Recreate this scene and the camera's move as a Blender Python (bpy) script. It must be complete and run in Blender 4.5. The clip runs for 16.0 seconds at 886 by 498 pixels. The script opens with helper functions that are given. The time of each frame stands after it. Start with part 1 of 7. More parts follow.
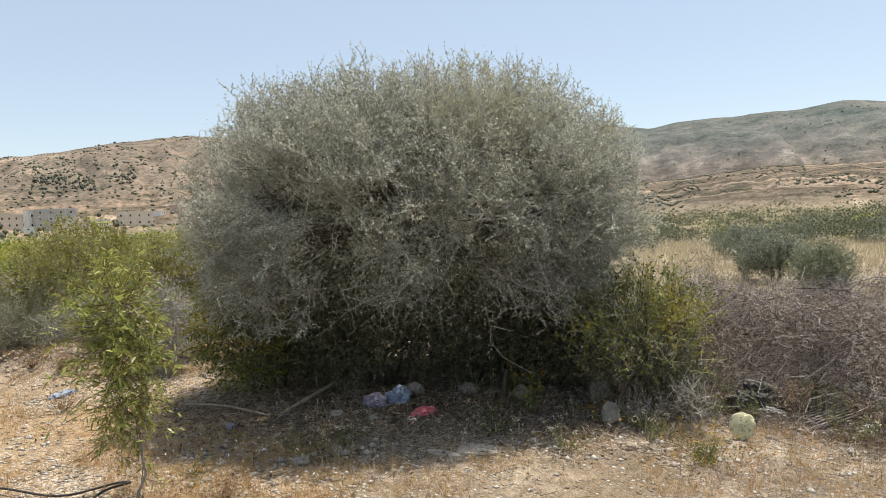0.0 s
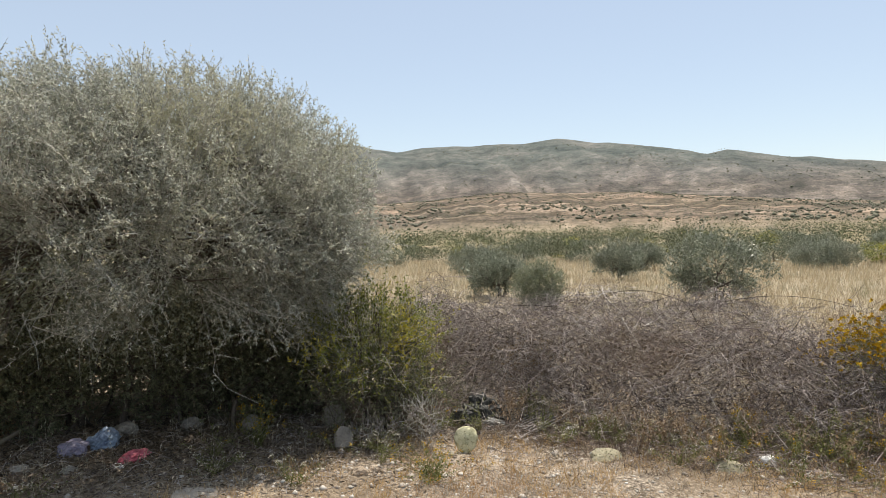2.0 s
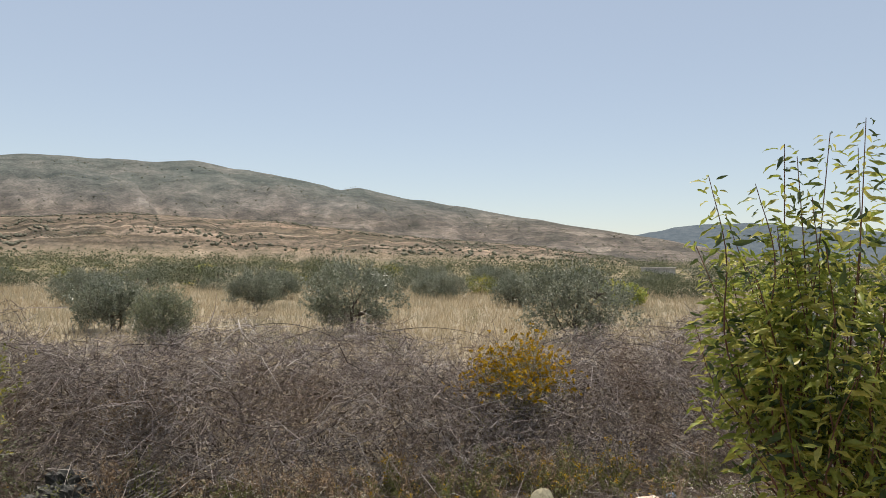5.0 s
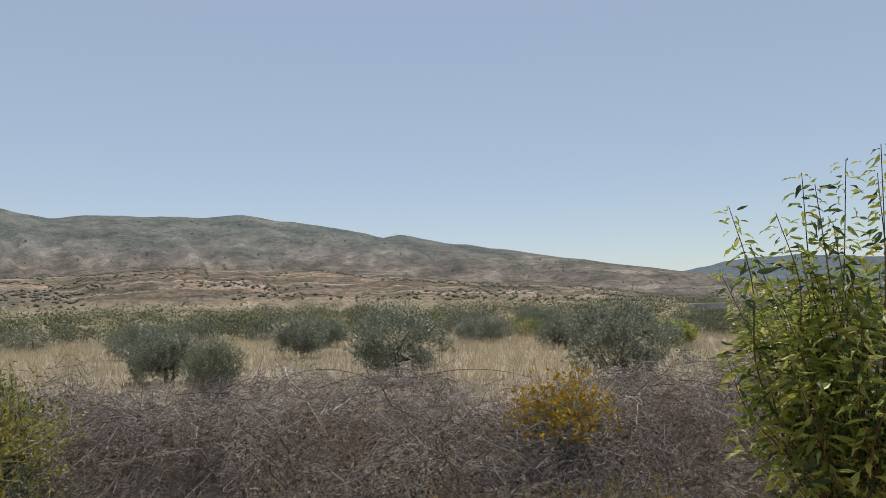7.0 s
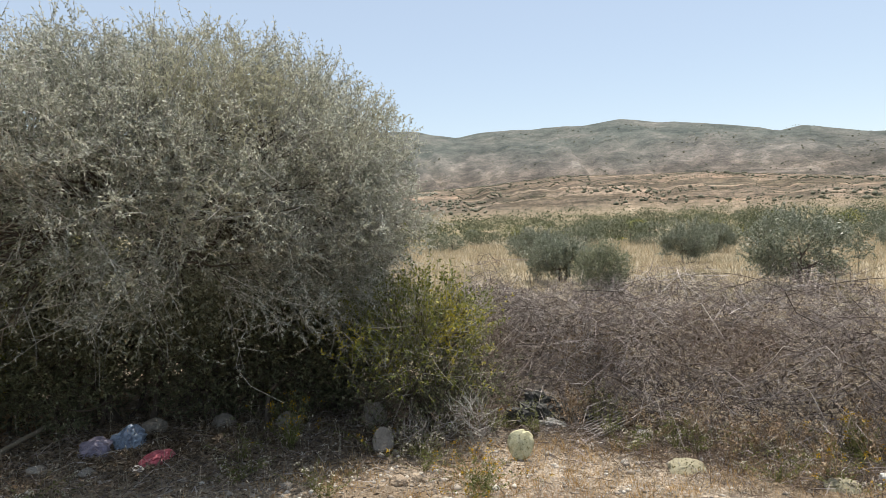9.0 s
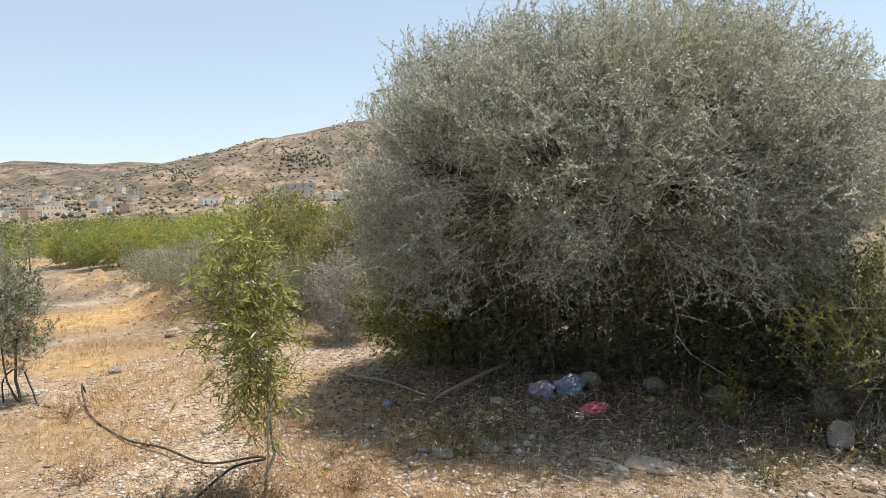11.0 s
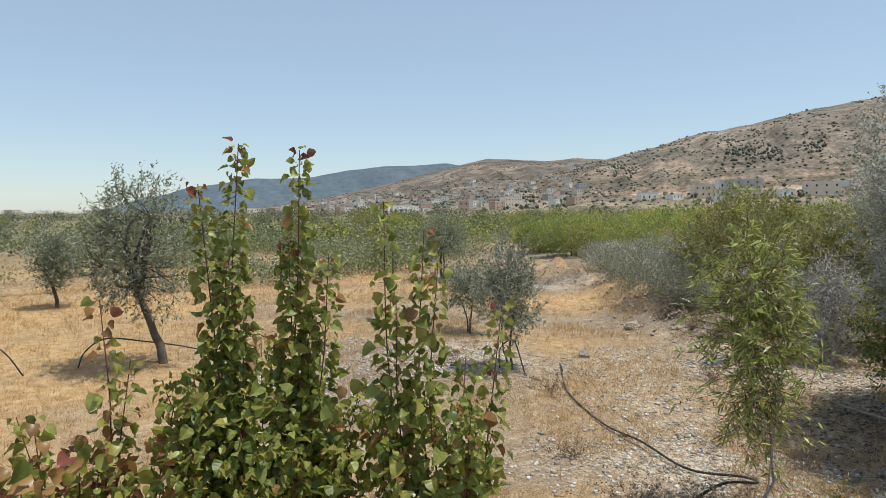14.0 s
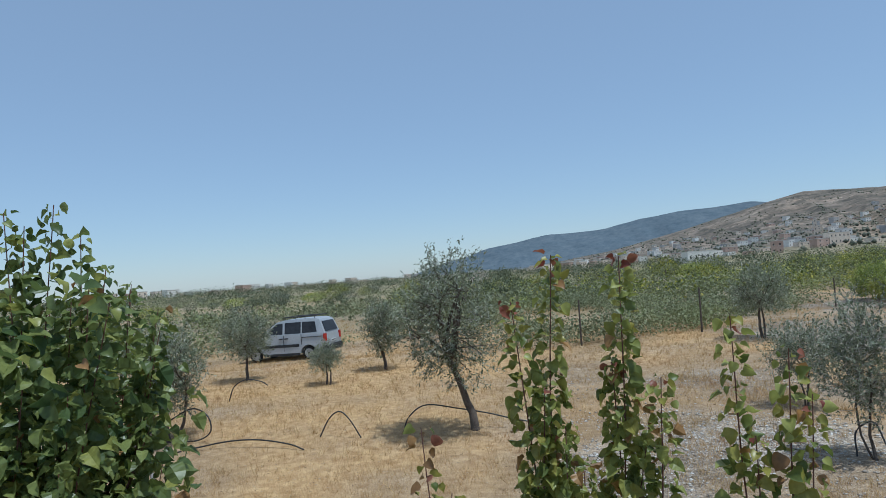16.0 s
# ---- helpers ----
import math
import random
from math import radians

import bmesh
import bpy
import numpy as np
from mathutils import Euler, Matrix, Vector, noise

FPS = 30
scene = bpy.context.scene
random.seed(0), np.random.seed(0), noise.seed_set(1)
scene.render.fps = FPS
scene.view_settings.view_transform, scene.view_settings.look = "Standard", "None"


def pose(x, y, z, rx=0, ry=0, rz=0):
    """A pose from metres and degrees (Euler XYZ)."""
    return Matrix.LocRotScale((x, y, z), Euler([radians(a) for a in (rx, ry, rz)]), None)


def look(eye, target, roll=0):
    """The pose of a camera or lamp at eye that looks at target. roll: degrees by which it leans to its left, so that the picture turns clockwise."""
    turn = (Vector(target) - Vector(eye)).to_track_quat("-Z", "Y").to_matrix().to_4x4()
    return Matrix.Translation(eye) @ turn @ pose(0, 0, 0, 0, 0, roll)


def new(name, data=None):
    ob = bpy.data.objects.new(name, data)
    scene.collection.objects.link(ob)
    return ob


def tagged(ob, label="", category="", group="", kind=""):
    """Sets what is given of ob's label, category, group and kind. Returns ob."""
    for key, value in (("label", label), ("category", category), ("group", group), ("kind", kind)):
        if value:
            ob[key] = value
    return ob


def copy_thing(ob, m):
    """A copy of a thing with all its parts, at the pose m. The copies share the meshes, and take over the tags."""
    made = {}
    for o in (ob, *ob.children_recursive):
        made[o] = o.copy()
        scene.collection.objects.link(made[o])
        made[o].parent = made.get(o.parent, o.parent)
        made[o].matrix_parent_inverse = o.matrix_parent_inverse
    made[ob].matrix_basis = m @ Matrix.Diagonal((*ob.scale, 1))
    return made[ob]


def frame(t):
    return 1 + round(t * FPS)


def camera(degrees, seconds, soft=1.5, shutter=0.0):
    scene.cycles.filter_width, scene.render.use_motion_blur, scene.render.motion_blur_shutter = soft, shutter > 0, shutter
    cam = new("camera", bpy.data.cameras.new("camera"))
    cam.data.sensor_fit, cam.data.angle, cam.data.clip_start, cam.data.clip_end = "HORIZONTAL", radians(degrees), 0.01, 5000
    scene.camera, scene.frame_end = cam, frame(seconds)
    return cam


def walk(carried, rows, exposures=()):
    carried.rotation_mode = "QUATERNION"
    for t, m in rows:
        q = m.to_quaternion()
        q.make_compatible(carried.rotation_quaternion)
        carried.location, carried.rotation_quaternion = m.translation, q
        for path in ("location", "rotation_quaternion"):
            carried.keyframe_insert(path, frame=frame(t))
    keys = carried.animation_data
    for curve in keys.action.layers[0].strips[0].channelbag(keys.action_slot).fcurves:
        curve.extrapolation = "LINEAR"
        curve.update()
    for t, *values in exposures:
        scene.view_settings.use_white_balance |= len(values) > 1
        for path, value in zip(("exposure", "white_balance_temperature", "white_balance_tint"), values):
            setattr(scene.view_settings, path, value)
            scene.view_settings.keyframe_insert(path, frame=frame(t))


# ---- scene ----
cam = camera(68.0, 16.0, soft=0.5)
# seconds, eye, heading clockwise from +y, tilt upwards, lean
PATH = [
    (0, (0.128, 0.010, 2.476), -0.43, -2.09, -2.20),
    (0.5, (0.210, 0.097, 2.494), 7.87, -1.17, -2.10),
    (1, (0.321, 0.138, 2.493), 14.42, -0.23, -1.90),
    (1.5, (0.338, 0.149, 2.494), 18.44, -0.57, -1.00),
    (2, (0.389, 0.242, 2.493), 21.07, -1.17, -1.30),
    (2.5, (0.467, 0.380, 2.479), 26.36, -0.89, -1.20),
    (3, (0.557, 0.500, 2.438), 32.23, -2.01, -1.00),
    (3.5, (0.801, 0.804, 2.444), 33.76, -1.78, -0.10),
    (4, (0.960, 1.016, 2.418), 35.74, -1.12, 1.40),
    (4.5, (1.161, 1.337, 2.440), 43.46, 0.26, -0.30),
    (4.7, (1.141, 1.390, 2.435), 47.43, 0.92, 0.50),
    (5.2, (1.138, 1.385, 2.431), 54.20, 1.30, 0.23),
    (5.75, (1.115, 1.35, 2.421), 57.00, 2.40, -0.45),
    (6.3, (1.09, 1.305, 2.410), 55.80, 3.50, -1.13),
    (6.8, (1.070, 1.260, 2.406), 51.19, 4.36, -1.40),
    (7, (1.060, 1.240, 2.404), 48.32, 5.02, -1.30),
    (7.5, (1.068, 1.210, 2.368), 43.17, 4.39, -1.40),
    (8, (1.068, 1.187, 2.360), 36.13, 1.00, -1.00),
    (8.5, (1.014, 1.142, 2.385), 26.13, -1.15, -1.90),
    (9, (0.844, 1.100, 2.399), 15.77, -2.29, -2.20),
    (9.5, (0.749, 1.119, 2.387), 7.83, -3.70, -2.10),
    (10, (0.637, 1.183, 2.372), -2.84, -3.84, -2.60),
    (10.2, (0.612, 1.172, 2.375), -7.02, -3.58, -2.80),
    (10.7, (0.567, 1.138, 2.386), -14.90, -3.75, -2.57),
    (11.25, (0.456, 1.054, 2.413), -21.90, -3.75, -2.00),
    (11.8, (0.344, 0.970, 2.439), -27.40, -3.80, -1.43),
    (12.3, (0.299, 0.936, 2.450), -31.94, -3.84, -1.20),
    (12.5, (0.301, 0.908, 2.456), -33.49, -3.78, -1.00),
    (13, (0.218, 0.900, 2.429), -42.70, -3.81, 0.10),
    (13.5, (0.092, 0.920, 2.427), -51.64, -3.93, -0.50),
    (14, (-0.003, 0.857, 2.463), -55.36, -3.30, -0.50),
    (14.5, (-0.130, 0.874, 2.475), -59.32, -2.18, -1.90),
    (15, (-0.237, 0.837, 2.512), -60.91, -1.49, -2.60),
    (15.5, (-0.342, 0.827, 2.592), -70.40, 0.57, -3.10),
    (16, (-0.329, 0.907, 2.677), -80.41, 2.29, -4.00),
]


def aimed(eye, heading, tilt, lean):
    h, p = radians(heading), radians(tilt)
    way = Vector((math.sin(h) * math.cos(p), math.cos(h) * math.cos(p), math.sin(p)))
    return look(eye, Vector(eye) + way, lean)


walk(cam, [(t, aimed(eye, h, p, lean)) for t, eye, h, p, lean in PATH],
     [(0, 0.1, 6850, 10), (2, 0.05, 6900, 11), (3.5, -0.02, 7000, 12), (4.7, -0.2, 7000, 12), (7, -0.47, 6550, 11), (7.5, -0.56, 6450, 11), (8, -0.47, 6600, 11), (8.5, -0.15, 6750, 11), (9.5, 0.15, 6800, 10), (10.2, 0.17, 6800, 10), (12.5, 0.06, 6700, 9), (13.5, -0.12, 6350, 8), (14.0, -0.24, 6150, 7), (14.5, -0.3, 6100, 7), (16, -0.62, 5250, 4)])

# ---- world, sun, exposure ----
SUN_AZ, SUN_EL = radians(46), radians(72.5)
world = bpy.data.worlds.new("daylight")
scene.world = world
world.use_nodes = True
wn = world.node_tree
sky = wn.nodes.new("ShaderNodeTexSky")
sky.sky_type, sky.sun_disc = "NISHITA", False
sky.sun_elevation, sky.sun_rotation = SUN_EL, SUN_AZ
sky.air_density, sky.dust_density, sky.ozone_density = 1.0, 0.3, 1.0
wn.nodes["Background"].inputs[1].default_value = 0.155
veil = wn.nodes.new("ShaderNodeMix")
veil.data_type = "RGBA"
veil.inputs[0].default_value, veil.inputs[7].default_value = 0.44, (4.3, 4.9, 5.5, 1)
wn.links.new(sky.outputs[0], veil.inputs[6])
wn.links.new(veil.outputs[2], wn.nodes["Background"].inputs[0])
sun = new("sun", bpy.data.lights.new("sun", "SUN"))
sun.data.energy, sun.data.angle, sun.data.color = 5.0, radians(0.6), (1.0, 0.95, 0.87)
sun_at = Vector((math.sin(SUN_AZ) * math.cos(SUN_EL), math.cos(SUN_AZ) * math.cos(SUN_EL), math.sin(SUN_EL))) * 60
sun.matrix_world = look(sun_at, (0, 0, 0))
scene.view_settings.exposure = 0.0


# ---- materials ----
def material(name):
    m = bpy.data.materials.new(name)
    m.use_nodes = True
    return m, m.node_tree, m.node_tree.nodes["Principled BSDF"]


def noise_node(nt, scale, detail=4.0, rough=0.6):
    n = nt.nodes.new("ShaderNodeTexNoise")
    n.inputs["Scale"].default_value, n.inputs["Detail"].default_value, n.inputs["Roughness"].default_value = scale, detail, rough
    nt.links.new(nt.nodes["place"].outputs["Position"], n.inputs["Vector"])
    return n


def ramp(nt, fac, stops):
    r = nt.nodes.new("ShaderNodeValToRGB")
    while len(r.color_ramp.elements) < len(stops):
        r.color_ramp.elements.new(0.5)
    for e, (p, c) in zip(r.color_ramp.elements, stops):
        e.position, e.color = p, (*c, 1)
    nt.links.new(fac, r.inputs[0])
    return r.outputs[0]


def mixed(nt, fac, a, b, mode="MIX"):
    m = nt.nodes.new("ShaderNodeMix")
    m.data_type, m.blend_type = "RGBA", mode
    for sock, v in ((m.inputs[0], fac), (m.inputs[6], a), (m.inputs[7], b)):
        if isinstance(v, bpy.types.NodeSocket):
            nt.links.new(v, sock)
        elif isinstance(v, (int, float)):
            sock.default_value = v
        else:
            sock.default_value = (*v, 1)
    return m.outputs[2]


def placed(nt):
    g = nt.nodes.new("ShaderNodeNewGeometry")
    g.name = "place"
    return g


def surface(name, a, b, scale=3.0, fine=40.0, rough=0.8, bump=0.3, metal=0.0, spec=0.3, depth=0.01):
    """A two-scale mottled surface between the colours a and b."""
    m, nt, p = material(name)
    placed(nt)
    big, small = noise_node(nt, scale), noise_node(nt, fine, 5.0)
    c = ramp(nt, big.outputs[0], [(0.35, a), (0.65, b)])
    c = mixed(nt, 0.35, c, ramp(nt, small.outputs[0], [(0.3, tuple(v * 0.6 for v in a)), (0.7, tuple(min(1, v * 1.25) for v in b))]))
    nt.links.new(c, p.inputs["Base Color"])
    p.inputs["Roughness"].default_value, p.inputs["Metallic"].default_value = rough, metal
    p.inputs["Specular IOR Level"].default_value = spec
    if bump:
        bn = nt.nodes.new("ShaderNodeBump")
        bn.inputs["Strength"].default_value, bn.inputs["Distance"].default_value = bump, depth
        nt.links.new(small.outputs[0], bn.inputs["Height"])
        nt.links.new(bn.outputs[0], p.inputs["Normal"])
    return m


def leafage(name, stops, through_light=0.35, rough=0.5, spec=0.3, patch=0.6, patch_colour=None, patch_cut=0.62):
    """Leaves: colour from leaf to leaf and in patches of the crown, some light let through."""
    m, nt, p = material(name)
    g = placed(nt)
    n = noise_node(nt, patch, 3.0)
    add = nt.nodes.new("ShaderNodeMath")
    add.operation = "MULTIPLY_ADD"
    add.inputs[1].default_value, add.inputs[2].default_value = 0.75, 0.12
    nt.links.new(g.outputs["Random Per Island"], add.inputs[0])
    c = ramp(nt, add.outputs[0], stops)
    if patch_colour:
        lim = ramp(nt, n.outputs[0], [(patch_cut - 0.06, (0, 0, 0)), (patch_cut + 0.06, (1, 1, 1))])
        c = mixed(nt, lim, c, patch_colour)
    c = mixed(nt, 0.5, c, ramp(nt, n.outputs[0], [(0.3, (0.55, 0.55, 0.55)), (0.7, (1, 1, 1))]), "MULTIPLY")
    nt.links.new(c, p.inputs["Base Color"])
    p.inputs["Roughness"].default_value, p.inputs["Specular IOR Level"].default_value = rough, spec
    t = nt.nodes.new("ShaderNodeBsdfTranslucent")
    nt.links.new(c, t.inputs[0])
    mx = nt.nodes.new("ShaderNodeMixShader")
    mx.inputs[0].default_value = through_light
    nt.links.new(p.outputs[0], mx.inputs[1])
    nt.links.new(t.outputs[0], mx.inputs[2])
    nt.links.new(mx.outputs[0], nt.nodes["Material Output"].inputs[0])
    return m


BARK = surface("bark", (0.07, 0.055, 0.043), (0.16, 0.13, 0.105), 6, 60, 0.9, 0.6)
BARK_RED = surface("young_bark", (0.11, 0.05, 0.035), (0.20, 0.10, 0.07), 8, 60, 0.7, 0.3)
BARK_GREY = surface("grey_bark", (0.20, 0.175, 0.155), (0.38, 0.35, 0.32), 5, 60, 0.9, 0.4)
DEAD_WOOD = leafage("dead_twigs", [(0.05, (0.05, 0.042, 0.038)), (0.42, (0.175, 0.138, 0.123)), (0.7, (0.415, 0.355, 0.328)), (0.92, (0.79, 0.74, 0.70))], 0.0, 0.7, 0.3, 0.7, (0.20, 0.142, 0.108), 0.62)
DEAD_PALE = leafage("pale_dead_twigs", [(0.1, (0.26, 0.24, 0.21)), (0.5, (0.50, 0.47, 0.425)), (0.9, (0.74, 0.71, 0.655))], 0.0, 0.8, 0.2, 0.7)
TWIG_PALE = leafage("pale_twigs", [(0.1, (0.22, 0.205, 0.18)), (0.6, (0.48, 0.46, 0.41)), (0.95, (0.78, 0.76, 0.70))], 0.0, 0.7, 0.3, 0.7)
SILVER = leafage("silver_leaves", [(0.1, (0.2, 0.215, 0.155)), (0.5, (0.52, 0.53, 0.43)), (0.88, (0.86, 0.86, 0.76))], 0.46, 0.5, 0.35, 0.55, (0.47, 0.46, 0.33), 0.62)
# darker leaf tones: the shade inside crowns is put into the colour
SHADED_INNER_LEAF = leafage("shaded_inner_leaves", [(0.1, (0.17, 0.182, 0.13)), (0.5, (0.30, 0.312, 0.225)), (0.9, (0.46, 0.468, 0.345))], 0.35, 0.6, 0.2, 1.0)
SHADE_LEAF = leafage("shade_toned_leaves", [(0.1, (0.13, 0.142, 0.08)), (0.5, (0.22, 0.232, 0.135)), (0.9, (0.34, 0.35, 0.205))], 0.3, 0.5, 0.3, 1.0)
OLIVE = leafage("olive_leaves", [(0.1, (0.10, 0.12, 0.075)), (0.5, (0.215, 0.24, 0.16)), (0.9, (0.50, 0.525, 0.42))], 0.25, 0.4, 0.45, 1.2)
OLIVE_YOUNG = leafage("young_olive_leaves", [(0.1, (0.104, 0.127, 0.0668)), (0.5, (0.238, 0.267, 0.156)), (0.9, (0.491, 0.505, 0.372))], 0.3, 0.45, 0.4, 1.5)
ALMOND = leafage("almond_leaves", [(0.1, (0.18, 0.22, 0.052)), (0.5, (0.37, 0.42, 0.10)), (0.9, (0.64, 0.65, 0.22))], 0.4, 0.4, 0.5, 2.0)
GREEN_SHRUB = leafage("green_shrub_leaves", [(0.1, (0.075, 0.10, 0.024)), (0.5, (0.20, 0.225, 0.048)), (0.9, (0.43, 0.43, 0.10))], 0.32, 0.5, 0.3, 1.5, (0.58, 0.50, 0.075), 0.6)
BRIGHT_SHRUB = leafage("bright_shrub_leaves", [(0.1, (0.15, 0.20, 0.045)), (0.5, (0.36, 0.42, 0.095)), (0.9, (0.60, 0.60, 0.18))], 0.4, 0.5, 0.3, 0.5, (0.50, 0.44, 0.11), 0.58)
YELLOW_SHRUB = leafage("yellowing_shrub_leaves", [(0.1, (0.12, 0.125, 0.045)), (0.5, (0.29, 0.275, 0.075)), (0.9, (0.62, 0.54, 0.13))], 0.4, 0.5, 0.3, 0.9, (0.31, 0.31, 0.17), 0.58)
GOLD = leafage("golden_flowers", [(0.1, (0.35, 0.20, 0.015)), (0.5, (0.6, 0.36, 0.02)), (0.9, (0.7, 0.5, 0.05))], 0.3, 0.6, 0.2, 2.0)
DARK_SCRUB = leafage("scrub_leaves", [(0.1, (0.085, 0.10, 0.055)), (0.5, (0.12, 0.135, 0.075)), (0.9, (0.17, 0.182, 0.105))], 0.2, 0.6, 0.2, 0.08, (0.25, 0.26, 0.125), 0.6)
OLIVE_FAR = leafage("plain_olive_leaves", [(0.1, (0.12, 0.138, 0.088)), (0.5, (0.165, 0.185, 0.122)), (0.9, (0.25, 0.268, 0.195))], 0.25, 0.5, 0.3, 0.3)
LOW_SCRUB = leafage("low_scrub_leaves", [(0.1, (0.16, 0.178, 0.088)), (0.5, (0.255, 0.268, 0.14)), (0.9, (0.37, 0.37, 0.21))], 0.3, 0.6, 0.2, 0.12, (0.26, 0.28, 0.11), 0.58)
HILL_SCRUB = surface("hill_scrub", (0.12, 0.122, 0.085), (0.21, 0.205, 0.145), 0.05, 0.6, 0.95, 0.0)
WOOD_FAR = surface("far_wood_leaves", (0.07, 0.076, 0.056), (0.125, 0.128, 0.092), 0.05, 0.6, 0.95, 0.0)
STRAW = leafage("dry_grass", [(0.1, (0.36, 0.22, 0.09)), (0.5, (0.63, 0.41, 0.175)), (0.9, (0.83, 0.62, 0.33))], 0.35, 0.7, 0.2, 0.5, (0.44, 0.26, 0.12), 0.6)
STRAW_FIELD = leafage("field_grass", [(0.1, (0.39, 0.30, 0.18)), (0.5, (0.655, 0.53, 0.345)), (0.9, (0.88, 0.775, 0.57))], 0.4, 0.7, 0.2, 0.25, (0.40, 0.36, 0.25), 0.56)
SEED_HEAD = leafage("seed_heads", [(0.1, (0.5, 0.45, 0.34)), (0.9, (0.75, 0.7, 0.58))], 0.3, 0.8, 0.2, 2.0)
WEED = leafage("weed_leaves", [(0.1, (0.108, 0.12, 0.036)), (0.5, (0.204, 0.216, 0.072)), (0.9, (0.336, 0.336, 0.144))], 0.35, 0.6, 0.3, 2.0)
STONE = leafage("stones", [(0.08, (0.26, 0.215, 0.17)), (0.4, (0.46, 0.405, 0.34)), (0.75, (0.64, 0.59, 0.52)), (0.95, (0.80, 0.77, 0.71))], 0.0, 0.9, 0.2, 3.0)
LITTER = leafage("leaf_litter", [(0.1, (0.189, 0.124, 0.0728)), (0.5, (0.379, 0.262, 0.16)), (0.9, (0.612, 0.495, 0.349))], 0.1, 0.8, 0.2, 2.0)
# litter brown with shade put into it
LITTER_SHADED = leafage("shaded_litter", [(0.1, (0.09, 0.068, 0.048)), (0.5, (0.195, 0.15, 0.108)), (0.9, (0.40, 0.325, 0.24))], 0.1, 0.8, 0.2, 1.0)
RUSSET = leafage("russet_leaves", [(0.1, (0.16, 0.095, 0.045)), (0.5, (0.30, 0.19, 0.085)), (0.9, (0.46, 0.33, 0.16))], 0.2, 0.7, 0.2, 1.5)
ROCK = surface("rock", (0.18, 0.16, 0.135), (0.32, 0.29, 0.25), 5, 50, 0.9, 0.6)
EARTHEN = surface("reddish_stone", (0.32, 0.25, 0.18), (0.50, 0.41, 0.31), 6, 60, 0.9, 0.6)
HOSE = surface("black_hose", (0.018, 0.016, 0.015), (0.045, 0.04, 0.036), 9, 80, 0.45, 0.1, 0, 0.5)
STICK = surface("dry_cane", (0.20, 0.165, 0.12), (0.34, 0.29, 0.22), 8, 70, 0.8, 0.3)
BOARD = surface("weathered_board", (0.34, 0.29, 0.23), (0.52, 0.46, 0.38), 8, 70, 0.85, 0.3)
PAD = surface("dry_cactus", (0.50, 0.47, 0.27), (0.68, 0.64, 0.43), 14, 60, 0.7, 0.5)
PAD_OLD = surface("withered_cactus", (0.24, 0.22, 0.14), (0.42, 0.38, 0.26), 14, 60, 0.8, 0.5)
PAD_SPOT = surface("cactus_scar", (0.16, 0.15, 0.08), (0.26, 0.24, 0.13), 20, 80, 0.9, 0.3)
BLUE_BAG = surface("blue_plastic", (0.13, 0.18, 0.28), (0.30, 0.37, 0.45), 7, 40, 0.4, 0.3, 0, 0.5)
LILAC_BAG = surface("lilac_plastic", (0.20, 0.18, 0.25), (0.33, 0.30, 0.38), 6, 40, 0.4, 0.3, 0, 0.5)
PINK_BAG = surface("pink_plastic", (0.42, 0.08, 0.11), (0.56, 0.17, 0.2), 7, 40, 0.4, 0.3, 0, 0.5)
WHITE_BAG = surface("white_plastic", (0.62, 0.60, 0.56), (0.82, 0.80, 0.77), 6, 50, 0.5, 0.3, 0, 0.4)
FOAM = surface("crumpled_foam", (0.62, 0.36, 0.26), (0.84, 0.70, 0.60), 5, 40, 0.8, 0.4)
FOIL = surface("dirty_foil", (0.02, 0.02, 0.019), (0.11, 0.11, 0.10), 11, 60, 0.45, 0.6, 0.0)
FOIL_SUNLIT = surface("sunlit_foil", (0.16, 0.16, 0.145), (0.36, 0.355, 0.33), 8, 60, 0.45, 0.6, 0.0)
RUST = surface("rusty_bars", (0.20, 0.18, 0.165), (0.36, 0.34, 0.32), 10, 80, 0.7, 0.4, 0.4)
PLASTER = surface("pale_plaster", (0.72, 0.67, 0.60), (0.84, 0.80, 0.74), 0.25, 2, 0.9, 0.0)
OCHRE_WALL = surface("ochre_plaster", (0.68, 0.55, 0.42), (0.78, 0.67, 0.55), 0.25, 2, 0.9, 0.0)
GREY_WALL = surface("grey_blockwork", (0.40, 0.375, 0.35), (0.54, 0.51, 0.48), 0.25, 2, 0.9, 0.0)
BROWN_WALL = surface("red_brown_plaster", (0.44, 0.30, 0.235), (0.55, 0.41, 0.33), 0.25, 2, 0.9, 0.0)
ROOF_SLAB = surface("roof_slab", (0.55, 0.51, 0.46), (0.70, 0.66, 0.61), 0.3, 2, 0.9, 0.0)
DARK_PANE = surface("dark_glass", (0.02, 0.022, 0.026), (0.04, 0.042, 0.048), 1, 8, 0.45, 0.0, 0, 0.25)
PAINT = surface("silver_paint", (0.40, 0.41, 0.42), (0.48, 0.49, 0.50), 2, 30, 0.4, 0.0, 0.25, 0.5)
TRIM = surface("black_plastic", (0.02, 0.02, 0.022), (0.05, 0.05, 0.052), 4, 50, 0.6, 0.1)
TYRE = surface("tyre_rubber", (0.02, 0.02, 0.02), (0.04, 0.038, 0.036), 5, 60, 0.85, 0.2)
RIM = surface("steel_rim", (0.35, 0.35, 0.36), (0.5, 0.5, 0.51), 5, 60, 0.4, 0.1, 0.7)
RED_LENS = surface("red_lens", (0.35, 0.02, 0.015), (0.5, 0.04, 0.03), 6, 40, 0.2, 0.0, 0, 0.5)
CLEAR_LENS = surface("clear_lens", (0.6, 0.6, 0.6), (0.75, 0.75, 0.75), 6, 40, 0.15, 0.0, 0, 0.5)
